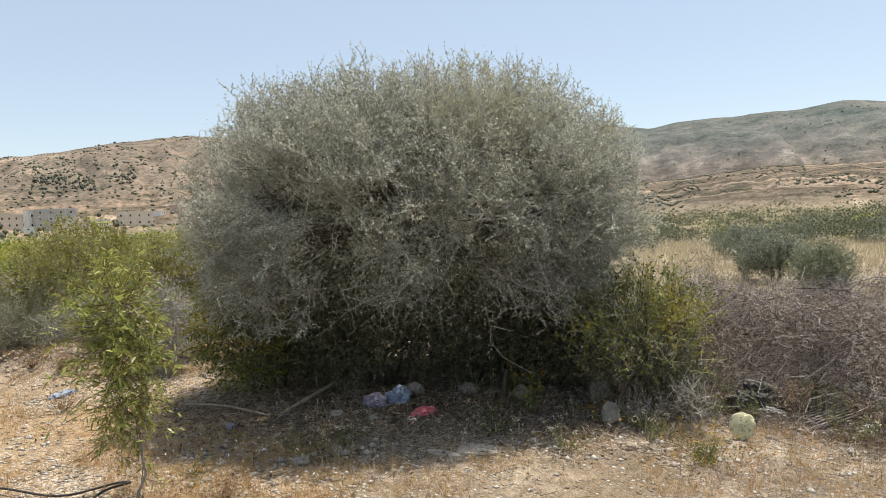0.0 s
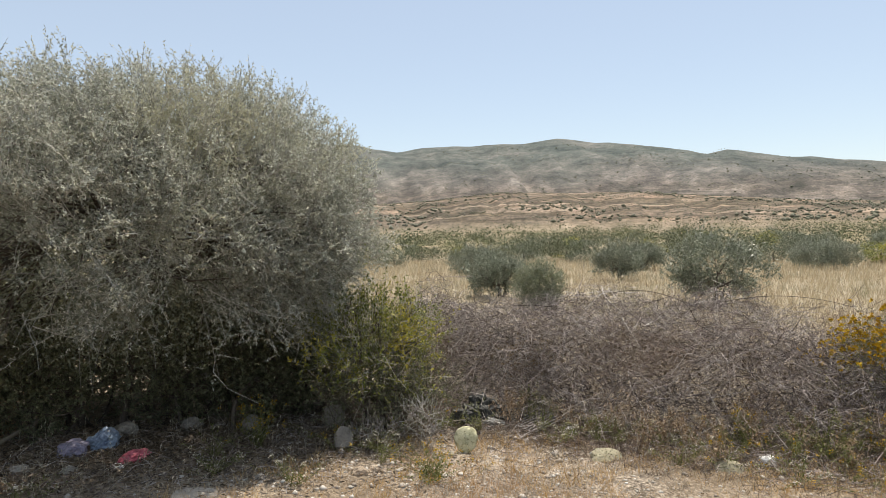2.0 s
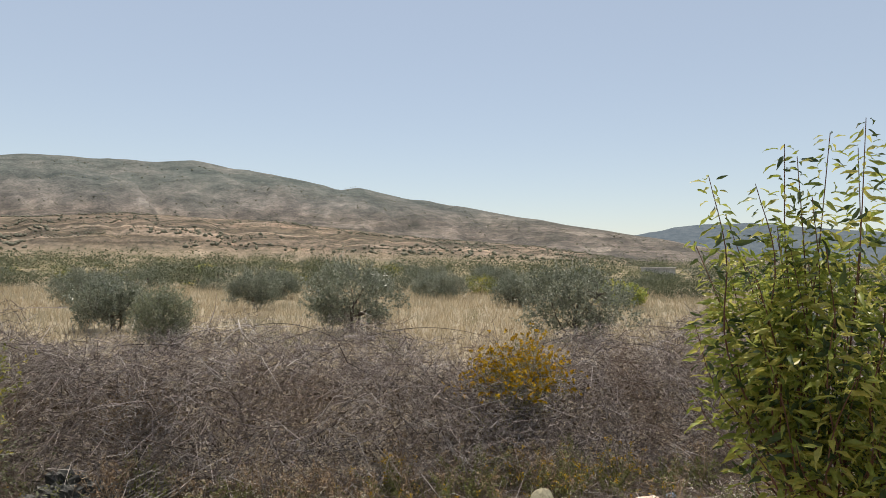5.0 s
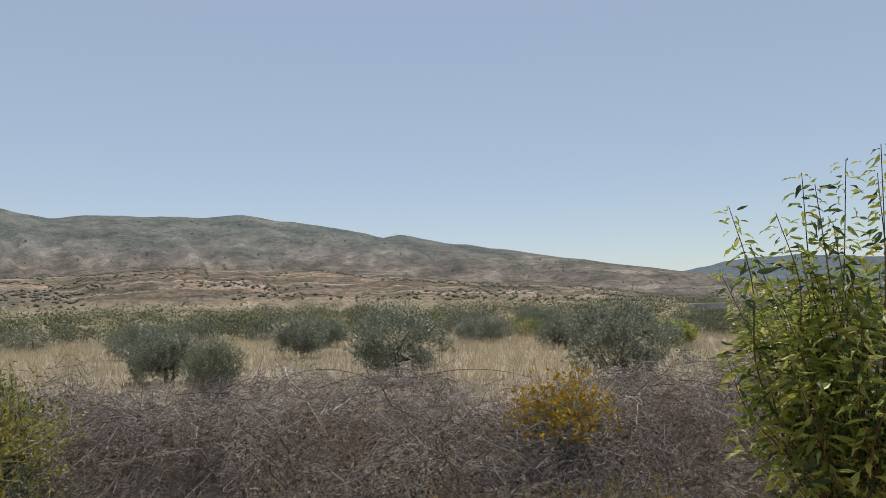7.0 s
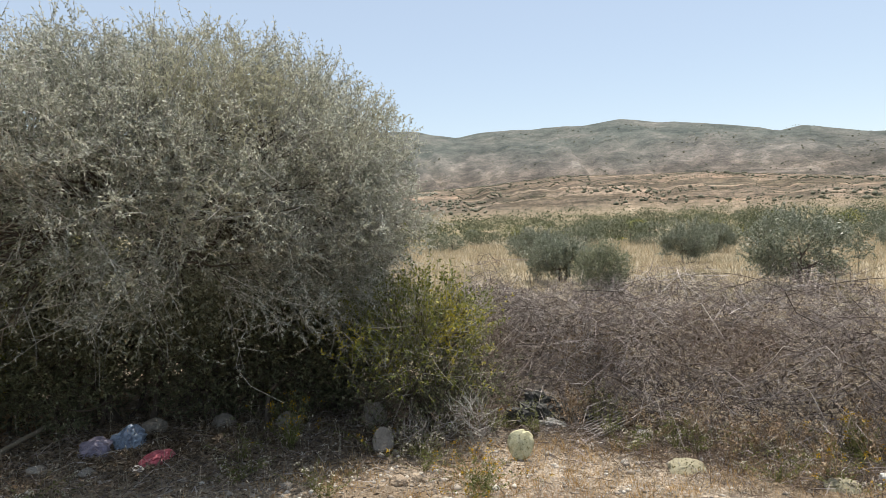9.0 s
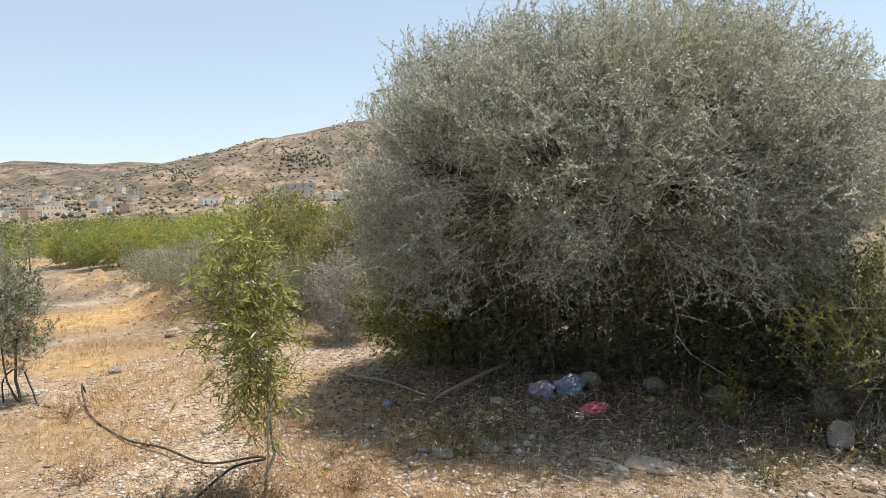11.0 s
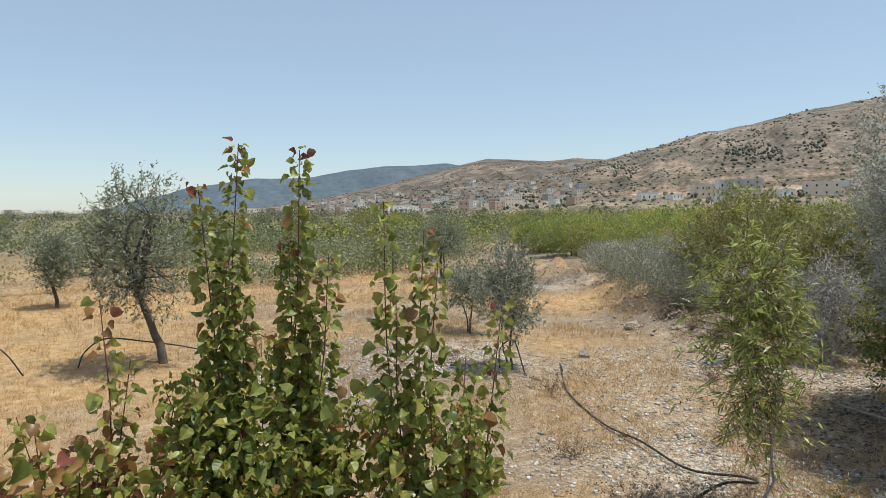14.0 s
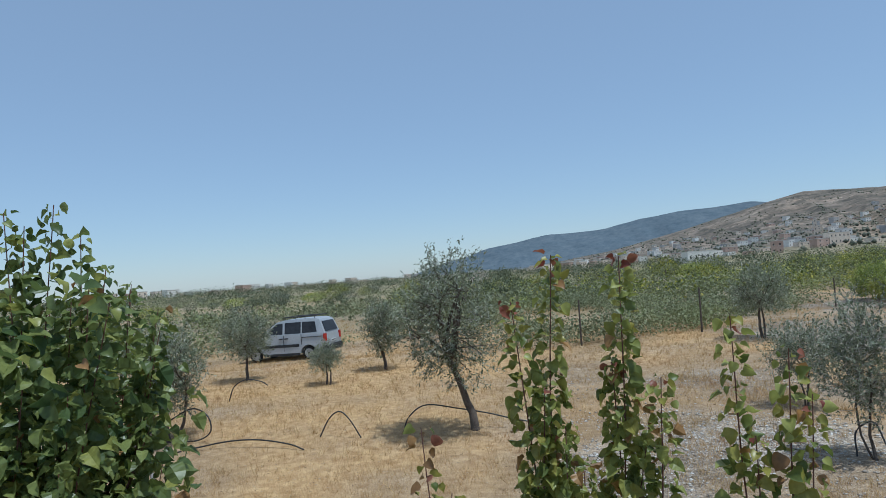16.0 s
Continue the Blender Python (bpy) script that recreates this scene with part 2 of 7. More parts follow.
PLATE = surface("plate", (0.6, 0.6, 0.58), (0.7, 0.7, 0.68), 6, 40, 0.5, 0.0)


# ---- mesh tools ----
def mesh_of(name, verts, faces, mat, smooth=False):
    """A mesh from arrays; faces of one size."""
    me = bpy.data.meshes.new(name)
    verts, faces = np.asarray(verts, np.float32), np.asarray(faces, np.int32)
    k = faces.shape[1]
    me.vertices.add(len(verts))
    me.vertices.foreach_set("co", verts.ravel())
    me.loops.add(faces.size)
    me.loops.foreach_set("vertex_index", faces.ravel())
    me.polygons.add(len(faces))
    me.polygons.foreach_set("loop_start", np.arange(0, faces.size, k, dtype=np.int32))
    if smooth:
        me.polygons.foreach_set("use_smooth", np.ones(len(faces), bool))
    me.materials.append(mat)
    me.update(calc_edges=True)
    return me


def arrays(name, vf, mat, parent=None, label="", smooth=False):
    ob = new(name, mesh_of(name, vf[0], vf[1], mat, smooth))
    if parent:
        ob.parent = parent
    return tagged(ob, label)


def part(name, bm, mat, parent=None, label="", smooth=False):
    me = bpy.data.meshes.new(name)
    if smooth:
        for fc in bm.faces:
            fc.smooth = True
    bm.to_mesh(me)
    bm.free()
    me.materials.append(mat)
    ob = new(name, me)
    if parent:
        ob.parent = parent
    return tagged(ob, label)


def empty(name, label, category, group="", at=(0, 0, 0), turn=0.0, kind=""):
    ob = new(name)
    ob.matrix_world = pose(*at, 0, 0, turn)
    return tagged(ob, label, category, group, kind)


def join(items):
    vs, fs, n = [], [], 0
    for v, f in items:
        vs.append(v)
        fs.append(np.asarray(f) + n)
        n += len(v)
    return np.concatenate(vs), np.concatenate(fs)


def unit(v):
    return v / np.maximum(np.linalg.norm(v, axis=-1, keepdims=True), 1e-9)


def tubes(P, R, sides=3):
    """Tubes along n lines of k points; P (n,k,3), R (n,k) or (k,)."""
    P = np.asarray(P, float)
    n, k, _ = P.shape
    R = np.broadcast_to(np.asarray(R, float), (n, k))
    d = unit(np.gradient(P, axis=1))
    ref = np.where(np.abs(d[..., 2:3]) < 0.8, np.array([0, 0, 1.0]), np.array([1.0, 0, 0]))
    a = unit(np.cross(d, ref))
    b = np.cross(d, a)
    th = np.arange(sides) * 2 * np.pi / sides
    ring = a[:, :, None] * np.cos(th)[:, None] + b[:, :, None] * np.sin(th)[:, None]
    v = (P[:, :, None] + ring * R[:, :, None, None]).reshape(-1, 3)
    base = (np.arange(n)[:, None, None] * k + np.arange(k - 1)[None, :, None]) * sides
    s = np.arange(sides)[None, None]
    s2 = (s + 1) % sides
    f = np.stack([base + s, base + s2, base + s2 + sides, base + s + sides], -1).reshape(-1, 4)
    return v, f


def ribbons(P, W, r):
    """Flat strips along n lines of k points, for twigs too thin to show as round; W (n,) widths."""
    n, k, _ = P.shape
    d = unit(np.gradient(P, axis=1))
    side = unit(np.cross(d, unit(r.normal(size=(n, 1, 3))))) * (np.asarray(W)[:, None] * np.linspace(1.0, 0.5, k) / 2)[..., None]
    v = np.stack([P - side, P + side], 2).reshape(-1, 3)
    a = (np.arange(n)[:, None] * k + np.arange(k - 1)) * 2
    return v, np.stack([a, a + 1, a + 3, a + 2], -1).reshape(-1, 4)


def tube_line(points, radius, sides=8, taper=1.0):
    p = np.array(points, float)[None]
    k = p.shape[1]
    return tubes(p, np.linspace(radius, radius * taper, k), sides)


def smooth_line(points, n=24):
    """A rounded line through the points (Catmull-Rom)."""
    p = np.array(points, float)
    q = np.concatenate([[2 * p[0] - p[1]], p, [2 * p[-1] - p[-2]]])
    out = []
    for t in np.linspace(0, len(p) - 1 - 1e-6, n):
        i = int(t)
        u = t - i
        a, b, c, d = q[i : i + 4]
        out.append(0.5 * (2 * b + (c - a) * u + (2 * a - 5 * b + 4 * c - d) * u * u + (3 * b - a - 3 * c + d) * u**3))
    return np.array(out)


def leaves(at, way, length, width, r, fold=0.25, droop=0.1):
    """Pointed leaves: a folded quad each, at the places, along the ways."""
    n = len(at)
    way = unit(way)
    side = unit(np.cross(way, r.normal(size=(n, 3)) * 0.7 + np.array([0, 0, 1.0])))
    up = np.cross(side, way)
    L = (length * r.uniform(0.65, 1.25, n))[:, None]
    W = (width * r.uniform(0.7, 1.2, n))[:, None] / 2
    mid = at + way * L * 0.45
    tip = at + way * L - np.array([0, 0, 1.0]) * L * droop
    v = np.stack([at, mid + side * W + up * W * fold, tip, mid - side * W + up * W * fold], 1).reshape(-1, 3)
    return v, np.arange(4 * n).reshape(n, 4)


def slips(vf):
    """Leaves thinned to one triangle each, for what stands far off."""
    v = vf[0].reshape(-1, 4, 3)
    mid = (v[:, 1] + v[:, 3]) / 2
    wide = (v[:, 1] - v[:, 3]) * 0.75
    low = mid + (v[:, 0] - mid) * 0.7
    out = np.stack([low - wide, low + wide, v[:, 2]], 1).reshape(-1, 3)
    return out, np.arange(len(out)).reshape(-1, 3)


def lumps(at, size, r, squash=0.7):
    """Uneven little stones: a rough eight-sided body each."""
    n = len(at)
    base = np.array([(1, 0, 0), (0, 1, 0), (-1, 0, 0), (0, -1, 0), (0, 0, 1), (0, 0, -1)], float)
    face = np.array([(0, 1, 4), (1, 2, 4), (2, 3, 4), (3, 0, 4), (1, 0, 5), (2, 1, 5), (3, 2, 5), (0, 3, 5)])
    th = r.uniform(0, 6.28, n)
    s = np.asarray(size)[:, None, None] * r.uniform(0.6, 1.3, (n, 6, 1))
    b = base[None] * s * np.array([1, 1, squash])
    c, sn = np.cos(th)[:, None], np.sin(th)[:, None]
    v = np.stack([b[..., 0] * c - b[..., 1] * sn, b[..., 0] * sn + b[..., 1] * c, b[..., 2]], -1) + at[:, None]
    return v.reshape(-1, 3), (face[None] + 6 * np.arange(n)[:, None, None]).reshape(-1, 3)


# ---- the lie of the land ----
def lattice(ix, iy, seed):
    h = (ix * 374761393 + iy * 668265263 + seed * 982451653) & 0x7FFFFFFF
    h = ((h ^ (h >> 13)) * 1274126177) & 0x7FFFFFFF
    return ((h ^ (h >> 16)) & 0xFFFF) / 65535.0


def value_noise(x, y, seed=0):
    x, y = np.asarray(x, float), np.asarray(y, float)
    ix, iy = np.floor(x).astype(np.int64), np.floor(y).astype(np.int64)
    u, v = x - ix, y - iy
    u, v = u * u * (3 - 2 * u), v * v * (3 - 2 * v)
    a, b = lattice(ix, iy, seed), lattice(ix + 1, iy, seed)
    c, d = lattice(ix, iy + 1, seed), lattice(ix + 1, iy + 1, seed)
    return (a * (1 - u) + b * u) * (1 - v) + (c * (1 - u) + d * u) * v


def fbm(x, y, octaves=4, seed=0):
    s, a, t = 0.0, 1.0, 0.0
    for o in range(octaves):
        s = s + a * value_noise(x * 2**o, y * 2**o, seed + o)
        t += a
        a *= 0.5
    return s / t - 0.5


# ranges of hills: distance of the crest, where the slope begins, its shape, and the height of the crest in degrees by bearing
RANGES = [
    (1500, 440, 1.1, [(-62, 0), (-55, 0.6), (-50, 1.9), (-46, 3.0), (-43, 3.9), (-41, 4.3), (-38.8, 4.87), (-37.4, 5.1), (-35.5, 5.72), (-33.5, 6.22), (-32.4, 6.25), (-29, 6.85), (-25.7, 7.5), (-21.5, 7.92), (-15, 7.9), (-8, 7.5), (-2, 6.2), (4, 4.2), (10, 2.4), (15, 0.9), (18, 0)]),
    (2700, 900, 1.5, [(-22, 5.0), (-12, 7.0), (0, 7.7), (8, 8.2), (14, 7.95), (17.4, 7.25), (19.3, 7.62), (23, 7.8), (26.5, 7.87), (28.2, 7.82), (31.1, 8.05), (34, 7.72), (36.5, 7.42), (39.4, 6.95), (43, 6.18), (44.5, 6.43), (48.8, 5.55), (50.4, 5.38), (56.2, 4.47), (60.1, 3.83), (63.1, 3.3), (67.3, 2.65), (70.3, 2.2), (76.8, 0.9), (82, 0)]),
    (1250, 330, 1.0, [(0, 1.6), (10, 2.6), (20, 3.0), (26, 3.6), (32, 3.4), (38, 3.3), (45, 2.6), (52, 2.0), (60, 1.5), (66, 0.7), (70, 0)]),
    (4200, 2500, 1.3, [(-90, 0), (-84, 0.0), (-81.5, 0.7), (-80, 1.2), (-78.3, 1.5), (-76.6, 2.05), (-73.5, 2.55), (-71.2, 2.95), (-68.8, 2.86), (-66.5, 3.02), (-63.6, 3.66), (-59.1, 4.02), (-55, 4.15), (-50, 3.3), (-41, 0)]),
    (2600, 560, 1.3, [(-74, 0), (-66, 1.1), (-60, 2.4), (-57, 3.2), (-54, 3.95), (-51.5, 4.52), (-48.3, 4.34), (-46.5, 4.2), (-44, 4.42), (-42, 4.25), (-36, 3.6), (-26, 0)]),
    (4300, 2800, 1.3, [(58, 0), (66, 2.2), (69.2, 2.65), (71.4, 3.1), (74.4, 3.42), (76.9, 3.44), (79.9, 3.2), (90, 2.2), (110, 1.3), (150, 1.0), (180, 0.9)]),
    (1500, 500, 1.2, [(-180, 0.9), (-150, 0.5), (-125, 0.1), (-105, 0.03), (-90, 0.05), (-82, 0.05), (-74, 0)]),
]
BERM = np.array([(-19, 18.5), (-14.5, 16.6), (-11.0, 15.0), (-8.6, 12.6), (-6.6, 12.0)])


def land(x, y):
    """Height of the ground, and how far it is hillside (0 to 1) with the nearest range's number."""
    x, y = np.asarray(x, float), np.asarray(y, float)
    r, b = np.hypot(x, y), np.degrees(np.arctan2(x, y))
    near = 0.16 * fbm(x / 2.6, y / 2.6, 3, 5) + 0.085 * fbm(x / 0.5, y / 0.5, 3, 9) + 0.5 * fbm(x / 14 + 3.3, y / 14, 2, 2) * np.clip((r - 12) / 20, 0, 1)
    z = near * np.clip(1.2 - r / 400, 0.2, 1)
    # the hollow in which the van stands
    edge = np.clip((-23.6 - x) / 4.2, 0, 1) * np.clip((x + 48) / 9, 0, 1)
    z = z - (0.5 - 0.05 * (y + 1)) * edge * edge * (3 - 2 * edge) * np.exp(-(((y + 1) / 10) ** 2))
    d = np.full(r.shape, 9.0)
    for (x0, y0), (x1, y1) in zip(BERM[:-1], BERM[1:]):
        t = np.clip(((x - x0) * (x1 - x0) + (y - y0) * (y1 - y0)) / ((x1 - x0) ** 2 + (y1 - y0) ** 2), 0, 1)
        d = np.minimum(d, np.hypot(x - x0 - t * (x1 - x0), y - y0 - t * (y1 - y0)))
    z = z + np.exp(-((d / 0.9) ** 2)) * (0.36 + 0.8 * fbm(x / 0.7, y / 0.7, 3, 4) + 0.35 * fbm(x / 0.22, y / 0.22, 2, 14))
    hill, which = np.zeros(r.shape), np.zeros(r.shape)
    for i, (crest, foot, shape, prof) in enumerate(RANGES):
        el = np.interp(b, [p[0] for p in prof], [p[1] for p in prof], left=0, right=0)
        cr = crest * (1 + 0.10 * fbm(b / 9, b * 0 + i, 2, 30 + i))
        top = cr * np.tan(np.radians(el)) + 2.6 * (el > 0)
        up = np.clip((r - foot) / (cr - foot), 0, 1) ** shape
        down = np.clip((r - cr) / (0.8 * cr), 0, 1)
        prof_z = top * np.where(r < cr, up, 1 - 0.8 * down)
        rough = fbm(x / 260, y / 260, 5, 50 + i) + 0.9 * (0.5 - np.abs(fbm(b / 2.6 + r / 900, r / 1500, 4, 70 + i)) * 4)
        prof_z = prof_z + 0.13 * top * rough * np.sin(np.pi * np.clip(up, 0, 1)) * (r < cr)
        step = np.maximum(prof_z, 0)
        which = np.where(step > z, i, which)
        hill = np.maximum(hill, np.clip(step / 12, 0, 1))
        z = np.where(step > np.maximum(z, 0.2), step, z)
    return z, hill, which


def rise(x, y):
    return float(land(np.array([x]), np.array([y]))[0][0])


def on_slope(bearing, el, start=300.0):
    """The first place along a bearing whose ground shows at that elevation from the eye."""
    b = radians(bearing)
    r = np.geomspace(start, 3000, 420)
    z = land(r * math.sin(b), r * math.cos(b))[0]
    seen = np.degrees(np.arctan2(z - 2.6, r))
    i = int(np.argmax(seen >= el)) if (seen >= el).any() else int(np.argmax(seen))
    return r[i] * math.sin(b), r[i] * math.cos(b), float(z[i])


def ground_material():
    m, nt, p = material("dry_ground")
    placed(nt)
    cover = {}
    for key in ("straw", "hill", "far", "green", "haze_blue", "stony", "high", "tilled", "field"):
        a = nt.nodes.new("ShaderNodeAttribute")
        a.attribute_name = key
        cover[key] = a.outputs["Fac"]
    n1, n2, n3 = noise_node(nt, 0.45, 5), noise_node(nt, 5.0, 6), noise_node(nt, 38.0, 4)
    dirt = ramp(nt, n1.outputs[0], [(0.32, (0.17, 0.138, 0.108)), (0.5, (0.29, 0.25, 0.205)), (0.66, (0.48, 0.432, 0.372))])
    dirt = mixed(nt, 0.55, dirt, ramp(nt, n2.outputs[0], [(0.3, (0.5, 0.45, 0.4)), (0.5, (0.95, 0.9, 0.85)), (0.72, (1.2, 1.15, 1.1))]), "MULTIPLY")
    dirt = mixed(nt, 0.4, dirt, ramp(nt, n3.outputs[0], [(0.35, (0.55, 0.5, 0.45)), (0.65, (1.2, 1.18, 1.12))]), "MULTIPLY")
    straw = ramp(nt, n2.outputs[0], [(0.3, (0.38, 0.225, 0.098)), (0.7, (0.65, 0.44, 0.218))])
    grit = ramp(nt, n3.outputs[0], [(0.3, (0.24, 0.205, 0.165)), (0.5, (0.48, 0.43, 0.365)), (0.68, (0.72, 0.67, 0.60))])
    grit = mixed(nt, 0.5, grit, ramp(nt, n2.outputs[0], [(0.35, (0.7, 0.66, 0.6)), (0.65, (1.15, 1.12, 1.08))]), "MULTIPLY")
    chips = nt.nodes.new("ShaderNodeTexVoronoi")
    chips.inputs["Scale"].default_value = 34.0
    nt.links.new(nt.nodes["place"].outputs["Position"], chips.inputs["Vector"])
    chip = ramp(nt, chips.outputs["Color"], [(0.15, (0.26, 0.24, 0.22)), (0.5, (0.92, 0.89, 0.85)), (0.85, (1.6, 1.56, 1.5))])
    grit = mixed(nt, 0.75, grit, chip, "MULTIPLY")
    dirt = mixed(nt, 0.45, dirt, chip, "MULTIPLY")
    cobs = nt.nodes.new("ShaderNodeTexVoronoi")
    cobs.inputs["Scale"].default_value = 13.0
    nt.links.new(nt.nodes["place"].outputs["Position"], cobs.inputs["Vector"])
    cob = ramp(nt, cobs.outputs["Color"], [(0.2, (0.6, 0.57, 0.53)), (0.5, (1, 0.98, 0.95)), (0.85, (1.25, 1.23, 1.2))])
    grit = mixed(nt, 0.7, grit, cob, "MULTIPLY")
    dirt = mixed(nt, 0.5, dirt, cob, "MULTIPLY")
    c = mixed(nt, cover["stony"], dirt, grit)
    pale = ramp(nt, n2.outputs[0], [(0.3, (0.30, 0.245, 0.165)), (0.7, (0.54, 0.47, 0.35))])
    straw = mixed(nt, cover["field"], straw, pale)
    c = mixed(nt, cover["straw"], c, straw)
    g1, g2 = noise_node(nt, 0.05, 5), noise_node(nt, 0.6, 4)
    green = ramp(nt, g1.outputs[0], [(0.32, (0.12, 0.12, 0.06)), (0.45, (0.22, 0.19, 0.105)), (0.6, (0.36, 0.29, 0.19))])
    c = mixed(nt, cover["green"], c, green)
    h1, h2, h3, h4 = noise_node(nt, 0.0075, 6, 0.65), noise_node(nt, 0.035, 5, 0.7), noise_node(nt, 0.17, 5, 0.7), noise_node(nt, 0.016, 6, 0.75)
    drape = nt.nodes.new("ShaderNodeAttribute")
    drape.attribute_name = "drape"
    for n in (h1, h2, h3, h4):
        nt.links.new(drape.outputs["Vector"], n.inputs["Vector"])
    hill = ramp(nt, h1.outputs[0], [(0.32, (0.165, 0.145, 0.118)), (0.46, (0.262, 0.224, 0.188)), (0.56, (0.32, 0.262, 0.214)), (0.7, (0.43, 0.382, 0.335))])
    hill = mixed(nt, 0.8, hill, ramp(nt, h2.outputs[0], [(0.36, (0.40, 0.41, 0.37)), (0.5, (0.9, 0.88, 0.85)), (0.66, (1.3, 1.22, 1.12))]), "MULTIPLY")
    hill = mixed(nt, 0.85, hill, ramp(nt, h3.outputs[0], [(0.38, (0.45, 0.46, 0.42)), (0.6, (1.15, 1.1, 1.05))]), "MULTIPLY")
    # terraced fields along the slope, with dark hedges between them
    terrace = nt.nodes.new("ShaderNodeAttribute")
    terrace.attribute_name = "terrace"
    bend = nt.nodes.new("ShaderNodeMix")
    bend.data_type, bend.blend_type = "RGBA", "LINEAR_LIGHT"
    bend.inputs[0].default_value = 0.9
    warp = nt.nodes.new("ShaderNodeTexNoise")
    warp.inputs["Scale"].default_value, warp.inputs["Detail"].default_value = 0.9, 4.0
    nt.links.new(terrace.outputs["Vector"], warp.inputs["Vector"])
    nt.links.new(terrace.outputs["Vector"], bend.inputs[6])
    nt.links.new(warp.outputs["Color"], bend.inputs[7])
    plots, hedge = nt.nodes.new("ShaderNodeTexVoronoi"), nt.nodes.new("ShaderNodeTexVoronoi")
    hedge.feature = "DISTANCE_TO_EDGE"
    for v in (plots, hedge):
        v.inputs["Scale"].default_value = 1.0
        nt.links.new(bend.outputs[2], v.inputs["Vector"])
    field = ramp(nt, plots.outputs["Color"], [(0.2, (0.55, 0.52, 0.42)), (0.4, (0.92, 0.87, 0.79)), (0.58, (1.14, 1.0, 0.87)), (0.72, (1.3, 1.2, 1.07)), (0.85, (1.6, 1.5, 1.38))])
    rows = ramp(nt, hedge.outputs["Distance"], [(0.02, (0.42, 0.42, 0.34)), (0.10, (1, 1, 1))])
    field = mixed(nt, 0.85, field, rows, "MULTIPLY")
    hill = mixed(nt, cover["tilled"], hill, mixed(nt, 1.0, hill, field, "MULTIPLY"))
    c = mixed(nt, cover["hill"], c, hill)
    # haze is put into the greyed, low-contrast colours of the distant ranges
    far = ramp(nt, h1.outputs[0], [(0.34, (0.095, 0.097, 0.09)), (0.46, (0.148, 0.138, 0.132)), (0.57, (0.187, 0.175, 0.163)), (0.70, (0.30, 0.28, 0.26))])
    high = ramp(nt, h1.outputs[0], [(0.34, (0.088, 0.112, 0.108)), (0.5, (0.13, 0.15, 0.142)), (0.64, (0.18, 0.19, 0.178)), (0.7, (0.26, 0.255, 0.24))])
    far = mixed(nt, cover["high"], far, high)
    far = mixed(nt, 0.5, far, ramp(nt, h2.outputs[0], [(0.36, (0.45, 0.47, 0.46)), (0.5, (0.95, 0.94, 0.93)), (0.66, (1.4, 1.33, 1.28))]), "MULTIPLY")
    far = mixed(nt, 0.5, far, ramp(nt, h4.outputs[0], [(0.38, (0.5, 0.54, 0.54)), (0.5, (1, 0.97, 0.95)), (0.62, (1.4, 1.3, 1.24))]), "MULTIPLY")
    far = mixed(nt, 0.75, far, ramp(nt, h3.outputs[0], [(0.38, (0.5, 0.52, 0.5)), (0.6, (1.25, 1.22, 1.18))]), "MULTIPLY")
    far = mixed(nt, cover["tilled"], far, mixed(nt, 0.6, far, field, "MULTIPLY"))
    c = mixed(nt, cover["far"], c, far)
    # farthest ranges: the blue of the haze as their base colour
    haze_blue = ramp(nt, h2.outputs[0], [(0.35, (0.075, 0.105, 0.13)), (0.65, (0.125, 0.155, 0.175))])
    c = mixed(nt, cover["haze_blue"], c, haze_blue)
    nt.links.new(c, p.inputs["Base Color"])
    p.inputs["Roughness"].default_value, p.inputs["Specular IOR Level"].default_value = 0.95, 0.1
    bn = nt.nodes.new("ShaderNodeBump")
    bn.inputs["Strength"].default_value, bn.inputs["Distance"].default_value = 0.7, 0.04
    hsum = nt.nodes.new("ShaderNodeMath")
    hsum.operation = "SUBTRACT"
    nt.links.new(n3.outputs[0], hsum.inputs[0])
    nt.links.new(chips.outputs["Distance"], hsum.inputs[1])
    nt.links.new(hsum.outputs[0], bn.inputs["Height"])
    nt.links.new(bn.outputs[0], p.inputs["Normal"])
    return m


# front edge of the heap of dry brush, from beside the big tree onwards
BRUSH = np.array([(3.1, 10.2), (3.9, 8.9), (4.9, 7.5), (5.9, 6.3), (7.5, 4.9), (8.7, 4.0), (10.2, 2.8), (12.5, 0.8), (15.5, -1.6)])


def behind_brush(x, y):
    """Metres behind the front edge of the brush (negative in front of it)."""
    best = np.full(np.shape(x), 1e9)
    sign = np.ones(np.shape(x))
    for (x0, y0), (x1, y1) in zip(BRUSH[:-1], BRUSH[1:]):
        ex, ey = x1 - x0, y1 - y0
        t = np.clip(((x - x0) * ex + (y - y0) * ey) / (ex * ex + ey * ey), 0, 1)
        d = np.hypot(x - x0 - t * ex, y - y0 - t * ey)
        s = np.where((x - x0) * -ey + (y - y0) * ex > 0, 1, -1)
        sign = np.where(d < best, s, sign)
        best = np.minimum(best, d)
    return best * sign


